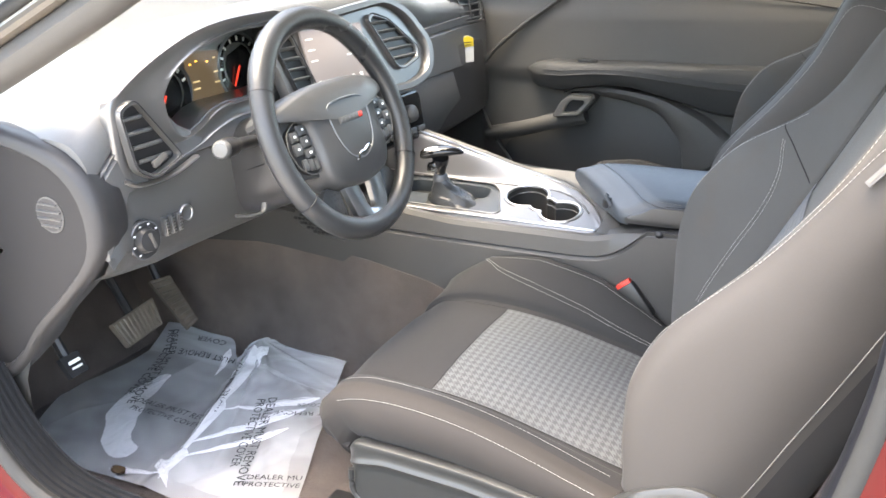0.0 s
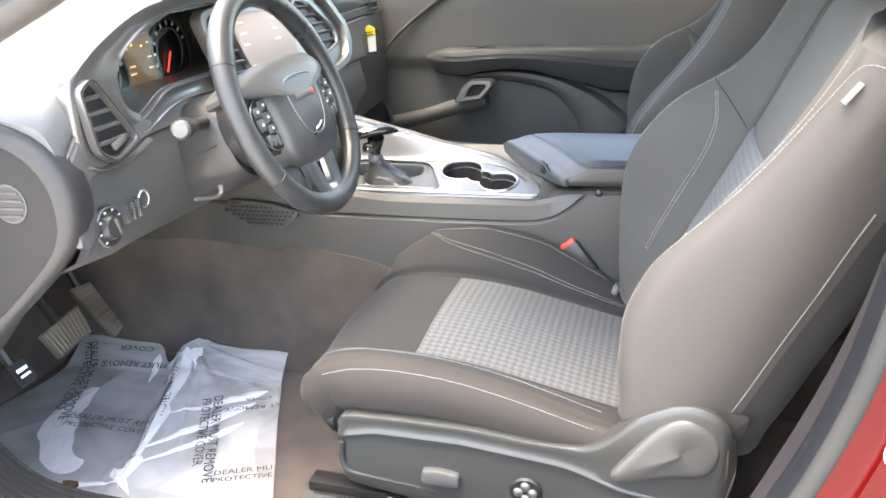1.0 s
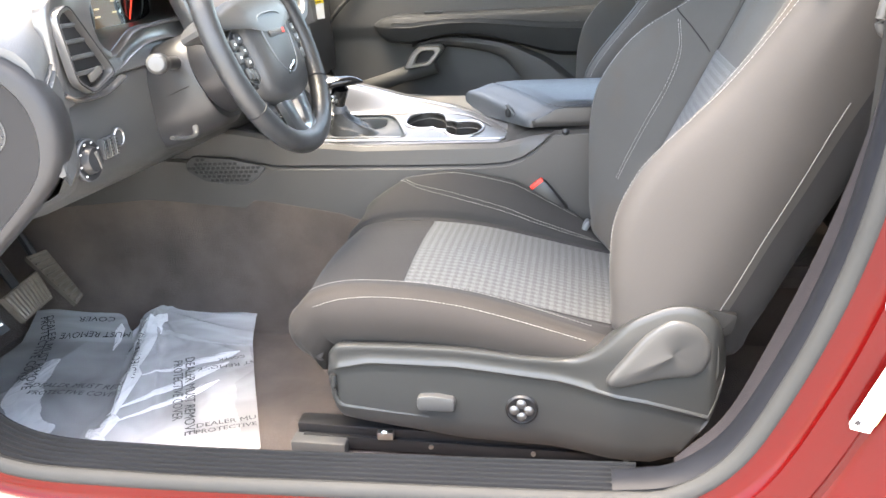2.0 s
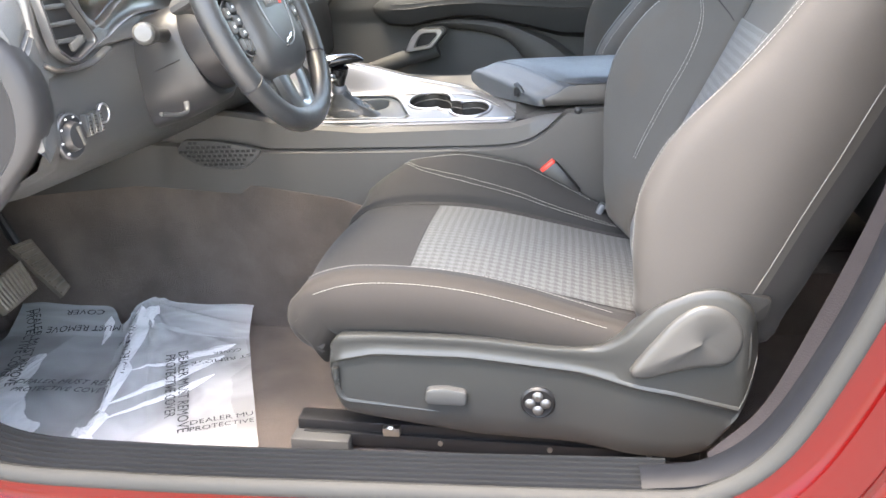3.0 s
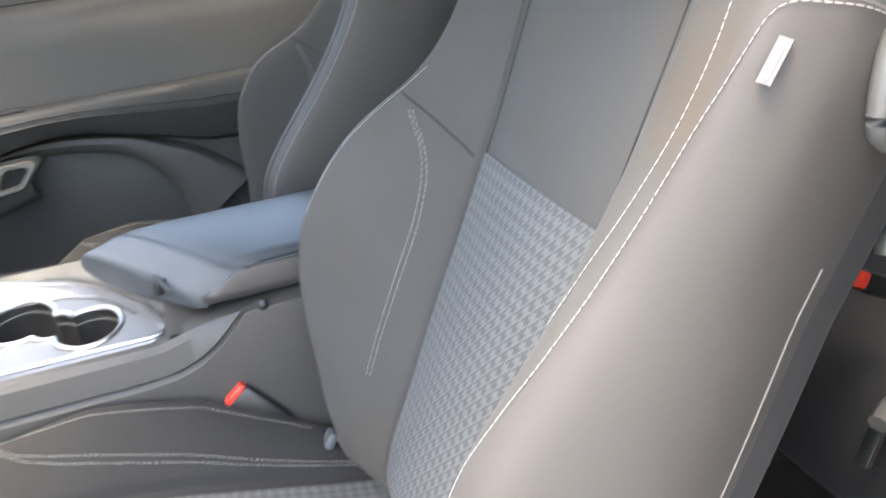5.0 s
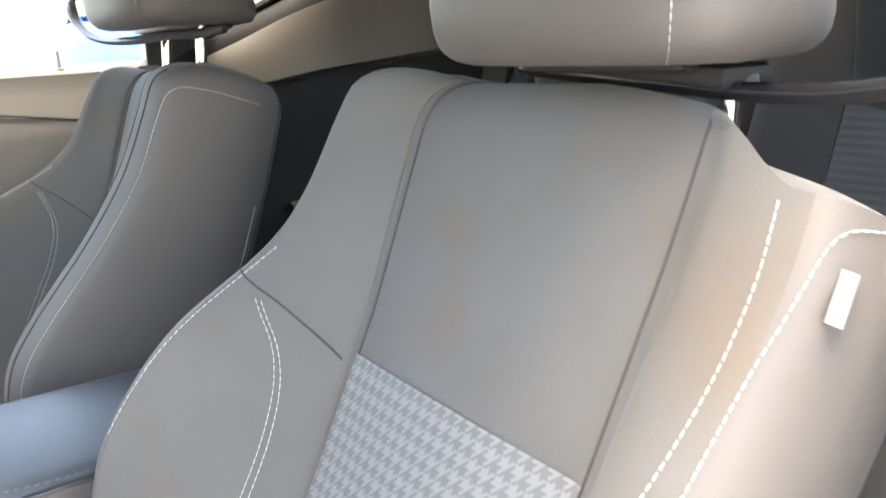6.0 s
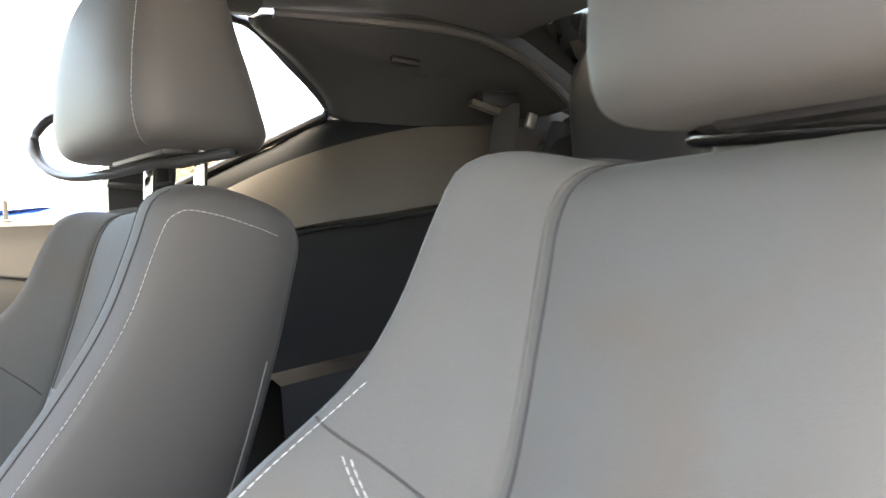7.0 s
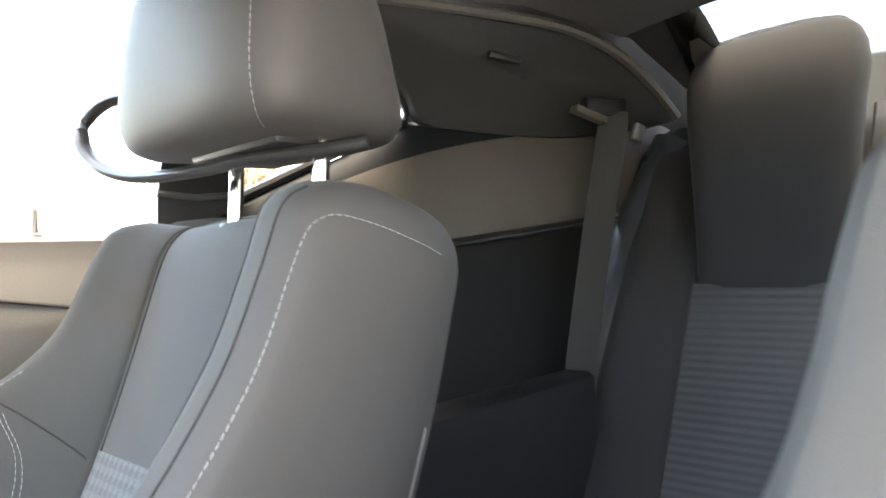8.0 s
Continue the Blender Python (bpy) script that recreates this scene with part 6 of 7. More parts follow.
# ---- belts and buckle ----
def build_belts():
    b = thing("seat_belt_buckle", (0.39, 0.285, 0.5), "black seat belt buckle with red release button", "seat belt buckle")
    d = Vector((-0.62, 0.05, 0.78)).normalized()
    o = Vector((0.352, 0.298, 0.604))
    q = frame_of(o, (0.78, 0, 0.62), tuple(d))
    part("body", moved(box((0, -0.032, 0), (0.036, 0.075, 0.022), 0.006), q), M["black"], b)
    part("release_button", moved(box((0, 0.006, 0), (0.03, 0.012, 0.017), 0.003), q), M["red_button"], b, "red release button")
    part("stalk", tube(cr([tuple(o - d * 0.06), (0.41, 0.29, 0.535), (0.435, 0.285, 0.47)], 10), 0.014, 10, flat=0.6), M["black"], b)
    a = thing("seat_belt_anchor", (0.43, 0.27, 0.47), "chrome lap belt anchor beside the seat", "belt anchor")
    part("plate", box((0.435, 0.262, 0.525), (0.012, 0.022, 0.05), 0.004, (0, 30, 0)), M["silver"], a)
    part("boot", box((0.415, 0.285, 0.52), (0.045, 0.03, 0.05), 0.01, (0, 25, 0)), M["black"], a)
    # rear belt behind the driver seat
    r = thing("seat_belt", (0.95, -0.2, 0.5), "dark grey belt with steel tongue behind the driver seat", "seat belt")
    part("webbing", tube(cr([(0.86, -0.20, 1.15), (0.875, -0.17, 0.95), (0.89, -0.14, 0.83), (0.92, -0.2, 0.68), (0.94, -0.26, 0.5)], 40), 0.022, 8, flat=0.08, up=(1, 0.3, 0)), M["belt"], r, "grey webbing")
    part("tongue", join(box((0.885, -0.115, 0.832), (0.010, 0.028, 0.018), 0.004, (0, 20, 30)), box((0.872, -0.117, 0.812), (0.004, 0.012, 0.026), 0.001, (0, 25, 30))), M["steel"], r, "steel tongue")
    part("buckle", moved(box((0, 0, 0), (0.05, 0.03, 0.02), 0.005), pose(0.918, -0.054, 0.738, 0, 30, 10)), M["black"], r, "black buckle")
    part("release_button", moved(box((-0.027, 0, 0), (0.012, 0.026, 0.016), 0.003), pose(0.918, -0.054, 0.738, 0, 30, 10)), M["red_button"], r, "red release button")
    part("clasp", tube(cr([(0.88, -0.11, 0.638), (0.905, -0.10, 0.645), (0.94, -0.105, 0.65)], 10), 0.009, 10), M["lever"], r)
    part("plate", box((0.885, -0.1, 0.615), (0.006, 0.015, 0.05), 0.001, (0, 25, 0)), M["steel"], r)


# ---- passenger door ----
def build_door():
    root = thing("door_1", (0.2, 1.13, 0.4), "closed passenger door with grey panel and padded armrest", "car door", kind="structure")
    def skin(x, z):
        y = 1.125 - 0.012 * math.sin(math.pi * min(1, max(0, (z - 0.4) / 0.7)))
        if z > 0.99:
            y += (z - 0.99) * 0.35
        if z < 0.83:
            y += 0.012
        return y + 0.03 * max(0, (-0.22 - x) / 0.15) ** 2

    xs, zs = np.linspace(-0.40, 0.86, 64), np.r_[np.linspace(0.32, 1.06, 44), 1.075, 1.085, 1.09, 1.088]
    rows = []
    for i, z in enumerate(zs):
        extra = [0, 0.012, 0.03, 0.06][max(0, i - 44)] if i >= 44 else 0
        rows.append([(x, skin(x, min(z, 1.06)) + extra, z + 0.012 * max(0, x)) for x in xs])
    part("panel", loft(rows), M["door"], root, "grey grained upper door panel")
    part("seam", tube(cr([(-0.1, 1.132, 1.062), (0.05, 1.132, 1.061), (0.21, 1.134, 1.056), (0.37, 1.13, 1.043), (0.53, 1.126, 1.026), (0.7, 1.122, 1.002)], 60), 0.0022, 6), M["black"], root, "dark curved joint in the upper panel")
    # padded armrest bar
    arm = cr([(-0.145, 0.852), (-0.10, 0.847), (0.0, 0.846), (0.15, 0.846), (0.30, 0.848), (0.45, 0.85), (0.6, 0.86)], 40)
    rows = []
    for i, (x, z) in enumerate(arm):
        s = min(1, i / 4) ** 0.5
        under = float(np.interp(x, [-0.145, -0.114, -0.034, 0.006, 0.075, 0.151, 0.239, 0.326, 0.362, 0.6], [0.835, 0.803, 0.795, 0.806, 0.816, 0.813, 0.79, 0.765, 0.755, 0.74]))
        lid_z = 0.853 + 0.024 * s
        d = 0.07 * (0.3 + 0.7 * s)
        rows.append([(x, 1.125 - d * dy, under + (lid_z - under) * dz) for dy, dz in ((0, 1.0), (0.45, 1.0), (0.8, 0.96), (0.94, 0.86), (1.0, 0.68), (1.03, 0.6), (1.0, 0.52), (0.95, 0.3), (0.8, 0.08), (0.5, 0.0), (0, -0.06))])
    part("armrest", loft(rows, cap=True), M["door_pad"], root, "dark padded door armrest")
    part("seam", tube([tuple(np.array(r[5]) + np.array([0, -0.0005, -0.002])) for r in rows[3:]], 0.0013, 6), M["black"], root)
    part("seam", tube([tuple(np.array(r[4]) + np.array([0, -0.0005, 0.004])) for r in rows[3:]], 0.001, 6), M["black"], root)
    part("switch", box((0.03, 1.085, 0.878), (0.05, 0.02, 0.006), 0.002), M["black"], root, "window switch")
    # arch under the armrest
    hi = cr([(-0.045, 0.785), (-0.011, 0.799), (0.083, 0.811), (0.206, 0.795), (0.282, 0.767), (0.349, 0.735), (0.43, 0.67)], 40)
    lo = cr([(-0.03, 0.78), (0.005, 0.788), (0.132, 0.772), (0.209, 0.747), (0.25, 0.704), (0.275, 0.661), (0.285, 0.57)], 40)
    rows = []
    for s, d in ((0.0, 0.0), (0.03, 0.02), (0.12, 0.032), (0.4, 0.036), (0.75, 0.03), (0.95, 0.018), (1.0, 0.0)):
        rows.append([(p[0] + (q[0] - p[0]) * s, 1.125 - d * min(1, 0.35 + k / 14), p[1] + (q[1] - p[1]) * s) for k, (p, q) in enumerate(zip(hi, lo))])
    part("arch", loft(rows), M["door"], root, "curved pull under the armrest")
    part("recess", prism(round_outline([(-0.14, 0.70), (-0.02, 0.76), (0.08, 0.795), (0.2, 0.785), (0.32, 0.72), (0.40, 0.60), (0.42, 0.45), (-0.20, 0.45), (-0.23, 0.62)], 0.03), Matrix(((1, 0, 0, 0), (0, 0, -1, 1.128), (0, 1, 0, 0), (0, 0, 0, 1))), 0.006, 0.002), M["trim_dark"], root, "dark recessed lower door panel")
    part("ledge", tube(cr([(-0.27, 1.11, 0.655), (-0.157, 1.092, 0.683), (-0.074, 1.086, 0.708), (0.03, 1.08, 0.735)], 20), 0.017, 10, flat=1.3), M["trim_dark"], root)
    # inside handle: a slanted silver ring with a pull
    m = Matrix(((1, 0, 0, 0.0), (0, 0, -1, 1.07), (0, 1, 0, 0.76), (0, 0, 0, 1)))
    o = round_outline([(-0.058, -0.030), (0.018, -0.022), (0.052, 0.020), (0.045, 0.030), (-0.012, 0.030), (-0.035, 0.012)], 0.009)
    i2 = round_outline([(-0.030, -0.018), (0.008, -0.013), (0.032, 0.012), (0.028, 0.018), (-0.004, 0.018), (-0.016, 0.008)], 0.006)
    handle = part("door_handle", ring_plate(o, i2, m, 0.016), M["alloy"], root, "satin silver inside door handle")
    part("backing", prism(i2, m @ Matrix.Translation((0, 0, -0.002)), 0.002), M["black"], handle)
    part("mount", prism([(u * 1.12, v * 1.12) for u, v in o], m @ Matrix.Translation((0, 0, -0.05)), 0.048), M["trim_dark"], root)
    # front edge roll of the panel against the dash
    part("edge", tube(cr([(-0.05, 1.12, 1.04), (-0.16, 1.11, 0.965), (-0.25, 1.10, 0.89), (-0.295, 1.09, 0.82), (-0.285, 1.09, 0.75), (-0.25, 1.10, 0.66), (-0.2, 1.11, 0.58)], 40), 0.006, 8), M["trim_dark"], root)
    part("lock_pin", join(disc((0.655, 1.165, 1.088), (0, 0, 1), [(0.011, 0), (0.010, 0.004), (0.004, 0.006)], 16), disc((0.655, 1.165, 1.09), (0, 0, 1), [(0.0035, 0), (0.0035, 0.03), (0.002, 0.033)], 12)), M["lever"], root, "pale lock pin")
    gl = part("window_glass", loft([[(-0.5, 1.205, 1.02), (0.0, 1.20, 1.07), (0.4, 1.195, 1.085), (0.86, 1.19, 1.09)], [(-0.15, 1.06, 1.24), (0.12, 1.02, 1.36), (0.45, 1.0, 1.395), (0.86, 1.0, 1.39)]]), M["glass"], root, "clear door window glass")
    gl.visible_shadow = False
    part("outer_skin", loft([[(-0.9, 1.235, 1.0), (0.0, 1.235, 1.06), (0.9, 1.235, 1.085)], [(-0.9, 1.3, 0.75), (0.0, 1.3, 0.75), (0.9, 1.3, 0.75)], [(-0.9, 1.24, 0.3), (0.0, 1.24, 0.3), (0.9, 1.24, 0.3)]]), M["red"], root, "red painted outer door skin")


# ---- rear of the cabin, passenger side ----
def build_rear():
    root = thing("quarter_trim", (1.3, 1.05, 0.45), "charcoal and warm grey plastic rear quarter trim", "trim panel", kind="structure")
    # lower dark panel
    part("lower_panel", loft([[(0.86, 1.11, 0.35), (1.2, 1.06, 0.35), (1.75, 0.98, 0.35)], [(0.86, 1.11, 0.85), (1.2, 1.05, 0.86), (1.75, 0.97, 0.9)], [(0.86, 1.11, 1.04), (1.18, 1.06, 1.08), (1.75, 0.97, 1.14)]]), M["rear_black"], root, "black lower panel")
    # warm grey band sweeping up and back
    lo = cr([(0.80, 1.125, 0.99), (0.95, 1.10, 1.035), (1.10, 1.07, 1.06), (1.25, 1.04, 1.075), (1.45, 1.0, 1.10), (1.72, 0.95, 1.14)], 40)
    hi = cr([(0.80, 1.15, 1.06), (0.95, 1.12, 1.12), (1.06, 1.09, 1.17), (1.18, 1.06, 1.21), (1.32, 1.03, 1.24), (1.50, 0.99, 1.262), (1.72, 0.95, 1.29)], 40)
    rows = [[tuple(a), tuple(a + (b - a) * 0.06 - np.array([0, 0.022, 0])), tuple(a + (b - a) * 0.5 - np.array([0, 0.02, 0])), tuple(a + (b - a) * 0.92 - np.array([0, 0.004, 0])), tuple(b)] for a, b in zip(lo, hi)]
    part("band", loft(rows), M["trim_brown"], root, "warm grey upper band")
    part("groove", tube([tuple(p + np.array([0, -0.012, -0.002])) for p in lo], 0.004, 8), M["black"], root)
    # window ledge, dark blue-grey
    lo2 = [tuple(p) for p in hi]
    hi2 = cr([(0.80, 1.18, 1.09), (0.95, 1.15, 1.155), (1.08, 1.12, 1.21), (1.175, 1.095, 1.262), (1.32, 1.05, 1.262), (1.50, 1.0, 1.275), (1.72, 0.95, 1.30)], 40)
    part("ledge", loft([lo2, [tuple((np.array(a) + np.array(b)) / 2 - np.array([0, 0.006, -0.006])) for a, b in zip(lo2, hi2)], hi2]), M["rubber"], root, "black window ledge")
    # sail panel behind the quarter window, with a coat hook
    ring = cr([(1.182, 1.085, 1.262), (1.15, 1.075, 1.302), (1.085, 1.06, 1.352), (1.0, 1.035, 1.41), (1.2, 0.985, 1.408), (1.36, 0.945, 1.402), (1.48, 0.93, 1.378), (1.58, 0.92, 1.33), (1.655, 0.925, 1.285), (1.5, 0.985, 1.252), (1.34, 1.035, 1.246), (1.188, 1.085, 1.255)], 72)[:-1]
    mid = ring.mean(0)
    rows = [[tuple(mid + (p - mid) * s + np.array([0, -d, -d * 0.3])) for p in ring] for s, d in ((1.0, 0.0), (0.985, 0.008), (0.96, 0.012), (0.8, 0.012), (0.4, 0.012), (0.02, 0.012))]
    sail = part("sail_panel", loft(rows, ring=True), M["sail"], root, "charcoal grained sail panel")
    part("coat_hook", box((1.255, 0.955, 1.345), (0.055, 0.014, 0.012), 0.004, (0, 8, -18)), M["black"], sail)
    part("edge_roll", tube([tuple(p + np.array([0, -0.008, 0])) for p in cr([(1.03, 1.02, 1.412), (1.2, 0.975, 1.41), (1.36, 0.935, 1.402), (1.48, 0.922, 1.376), (1.57, 0.918, 1.333), (1.65, 0.922, 1.288)], 40)], 0.009, 8), M["lever"], sail)
    part("pillar_skin", loft([[(0.7, 1.04, 1.42), (1.0, 1.03, 1.42), (1.3, 0.95, 1.43), (1.5, 0.9, 1.40), (1.75, 0.86, 1.26)], [(0.7, 0.93, 1.435), (1.0, 0.9, 1.44), (1.3, 0.86, 1.44), (1.47, 0.83, 1.425), (1.62, 0.83, 1.35)], [(0.7, 0.82, 1.445), (1.0, 0.8, 1.445), (1.3, 0.78, 1.44), (1.44, 0.78, 1.428), (1.56, 0.795, 1.37)]]), M["headliner"], root, "black cloth rear pillar")
    part("pillar_edge", tube(cr([(1.40, 0.775, 1.435), (1.46, 0.785, 1.418), (1.56, 0.80, 1.365), (1.75, 0.84, 1.26), (1.95, 0.88, 1.15)], 20), 0.028, 10, flat=0.5), M["trim_brown"], root, "grey rear pillar trim")
    part("pillar_back", loft([[(1.2, 1.14, 1.24), (1.5, 1.07, 1.2), (1.98, 0.99, 1.08)], [(1.2, 1.07, 1.38), (1.5, 0.99, 1.36), (1.95, 0.96, 1.12)], [(1.05, 1.03, 1.46), (1.5, 0.85, 1.435), (1.95, 0.90, 1.15)]]), M["headliner"], root)
    part("divider_pillar", loft([[(x, y + o, z) for x, y, o in ((x0, y0, 0.0), (x0, y0, 0.03), (x0 + 0.10, y0 - 0.008, 0.03), (x0 + 0.10, y0 - 0.008, 0.0))] for x0, y0, z in ((0.80, 1.155, 1.05), (0.80, 1.15, 1.135), (0.80, 1.142, 1.165), (0.80, 1.09, 1.28), (0.79, 1.03, 1.41))], ring=True), M["black"], root, "black divider between the side windows")
    part("divider_lip", tube([(0.798, 1.15, 1.145), (0.85, 1.145, 1.14), (0.90, 1.14, 1.145)], 0.005, 8), M["plastic"], root)
    # quarter window frame and glass
    win = [(0.90, 1.15, 1.135), (1.06, 1.125, 1.21), (1.16, 1.095, 1.258), (1.178, 1.09, 1.272), (1.15, 1.08, 1.302), (1.085, 1.07, 1.352), (1.02, 1.055, 1.395), (0.98, 1.05, 1.405), (0.90, 1.05, 1.405)]
    part("window_seal", tube(cr(win + win[:1], 60)[:-1], 0.008, 8, closed=True), M["black"], root, "black window seal")
    gl = part("window_glass", ([tuple(p) for p in cr(win + win[:1], 40)[:-1]], [tuple(range(39))]), M["glass"], root, "clear quarter window glass")
    gl.visible_shadow = False
    part("outer_skin", loft([[(0.9, 1.24, 1.08), (1.6, 1.2, 1.10), (2.7, 1.15, 1.05)], [(0.9, 1.3, 0.75), (1.6, 1.3, 0.75), (2.7, 1.25, 0.75)], [(0.9, 1.24, 0.3), (1.6, 1.24, 0.3), (2.7, 1.2, 0.3)]]), M["red"], root, "red painted rear fender")
    # ledge beside the rear seat
    part("side_ledge", loft([[(1.0, 1.10, 0.80), (1.2, 1.06, 0.83), (1.42, 1.02, 0.85)], [(1.0, 1.04, 0.825), (1.2, 0.985, 0.85), (1.40, 0.95, 0.872)], [(1.0, 1.0, 0.81), (1.2, 0.95, 0.835), (1.38, 0.91, 0.86)], [(1.0, 0.99, 0.6), (1.2, 0.94, 0.6), (1.38, 0.9, 0.6)]]), M["black"], root, "black side armrest")
    # rear seat, passenger half
    seat = thing("rear_seat", (1.4, CY, 0.45), "charcoal cloth rear bench seat with ribbed insert", "rear seat")
    def back(y0, y1):
        rows = []
        ys = np.linspace(y0, y1, 30)
        for s in np.linspace(0, 1, 26):
            x, z = 1.36 + 0.25 * s, 0.60 + 0.66 * s
            row = []
            for y in ys:
                q = (y - (y0 + y1) / 2) / ((y1 - y0) / 2)
                bol = 0.045 * math.exp(-((abs(q) - 0.82) / 0.16) ** 2) * (1 - 0.5 * s) - 0.06 * max(0, abs(q) - 0.93) / 0.07
                row.append((x - bol + 0.06 * max(0, s - 0.92) / 0.08, y, z + bol * 0.3))
            rows.append(row)
        return np.array(rows)
    for y0, y1 in ((0.402, 0.96), (-0.16, 0.398)):
        g = back(y0, y1)
        bk = part("backrest", patch(g, 0, 25, 0, 29), M["rear_cloth"], seat, "charcoal cloth backrest")
        yc = (y0 + y1) / 2
        rows = []
        for s in np.linspace(0, 0.60, 120):
            x, z = 1.36 + 0.25 * s, 0.60 + 0.66 * s
            d = 0.0018 * (0.5 + 0.5 * math.sin(s * 0.70 * 2 * math.pi / 0.0125))
            rows.append([(x - 0.006 - d, y, z) for y in np.linspace(yc - 0.115, yc + 0.125, 8)])
        part("insert", loft(rows), M["rib_cloth"], bk, "grey ribbed cloth insert")
        for yy in (yc - 0.118, yc + 0.128):
            part("seam", tube([(1.36 + 0.25 * s - 0.004, yy, 0.60 + 0.66 * s) for s in np.linspace(0, 0.98, 30)], 0.002, 6), M["black"], bk)
        # fixed headrest
        rows = []
        for z, w, d in ((0.99, 0.118, 0.03), (1.08, 0.12, 0.04), (1.16, 0.124, 0.05), (1.25, 0.13, 0.06), (1.30, 0.135, 0.062), (1.335, 0.13, 0.056), (1.358, 0.12, 0.046), (1.375, 0.10, 0.03), (1.383, 0.06, 0.012)):
            ring = []
            for k in range(32):
                a = 2 * math.pi * k / 32
                ca, sa = math.cos(a), math.sin(a)
                ring.append((1.55 + (0.08 if z < 1.25 else 0.25) * (z - 1.25) + d * math.copysign(abs(ca) ** 0.7, ca), yc + 0.01 + w * math.copysign(abs(sa) ** 0.6, sa), z))
            rows.append(ring)
        part("headrest", loft(rows, ring=True, cap=True), M["rear_cloth"], bk, "charcoal fixed headrest")
    part("cushion", box((1.16, CY, 0.53), (0.5, 1.1, 0.2), 0.06, (0, 8, 0), 4), M["dark_cloth"], seat, "charcoal cloth cushion")
    part("side_bolster", tube([(1.37, 0.985, 0.62), (1.47, 0.97, 0.85), (1.56, 0.93, 1.10), (1.61, 0.90, 1.24)], [0.05, 0.05, 0.045, 0.03], 14), M["vinyl"], seat, "dark blue-grey side bolster")
    belt = thing("seat_belt", (1.4, 0.95, 0.6), "grey rear seat belt running down from its guide", "seat belt")
    part("webbing", tube(cr([(1.45, 0.905, 1.275), (1.445, 0.905, 1.24), (1.415, 0.925, 1.05), (1.375, 0.945, 0.80), (1.355, 0.955, 0.62)], 40), 0.024, 8, flat=0.07, up=(0.74, 0.67, 0.0)), M["belt"], belt, "grey webbing")
    part("guide", join(box((1.44, 0.918, 1.283), (0.075, 0.03, 0.03), 0.006, (0, 0, -18))), M["black"], belt, "black belt guide mouth")
    part("guide_lip", box((1.405, 0.918, 1.268), (0.06, 0.022, 0.012), 0.003, (0, 18, -18)), M["trim_brown"], belt)
    part("anchor", box((1.505, 0.897, 1.245), (0.02, 0.012, 0.03), 0.004, (0, 20, -18)), M["steel"], belt, "steel anchor end")
    part("buckle", box((1.352, 0.94, 0.63), (0.02, 0.03, 0.05), 0.005, (0, 20, 0)), M["steel"], belt)
    # driver side rear trim, dark
    dt = thing("quarter_trim", (1.3, -0.25, 0.45), "dark rear quarter trim on the driver side", "trim panel", kind="structure")
    part("lower_panel", loft([[(0.74, -0.30, 0.30), (1.2, -0.25, 0.3), (1.75, -0.18, 0.3)], [(0.74, -0.31, 0.85), (1.2, -0.25, 0.86), (1.75, -0.17, 0.9)], [(0.74, -0.33, 1.10), (1.18, -0.27, 1.12), (1.75, -0.17, 1.2)]]), M["trim_dark"], dt)
    part("upper_panel", loft([[(1.15, -0.28, 1.12), (1.75, -0.17, 1.2)], [(1.10, -0.2, 1.42), (1.65, -0.06, 1.38)]]), M["trim_dark"], dt)
    part("outer_skin", loft([[(0.86, -0.46, 1.08), (1.6, -0.39, 1.10), (2.7, -0.34, 1.05)], [(0.86, -0.5, 0.75), (1.6, -0.49, 0.75), (2.7, -0.44, 0.75)], [(0.86, -0.47, 0.3), (1.6, -0.43, 0.3), (2.7, -0.39, 0.3)]]), M["red"], dt, "red painted rear fender")


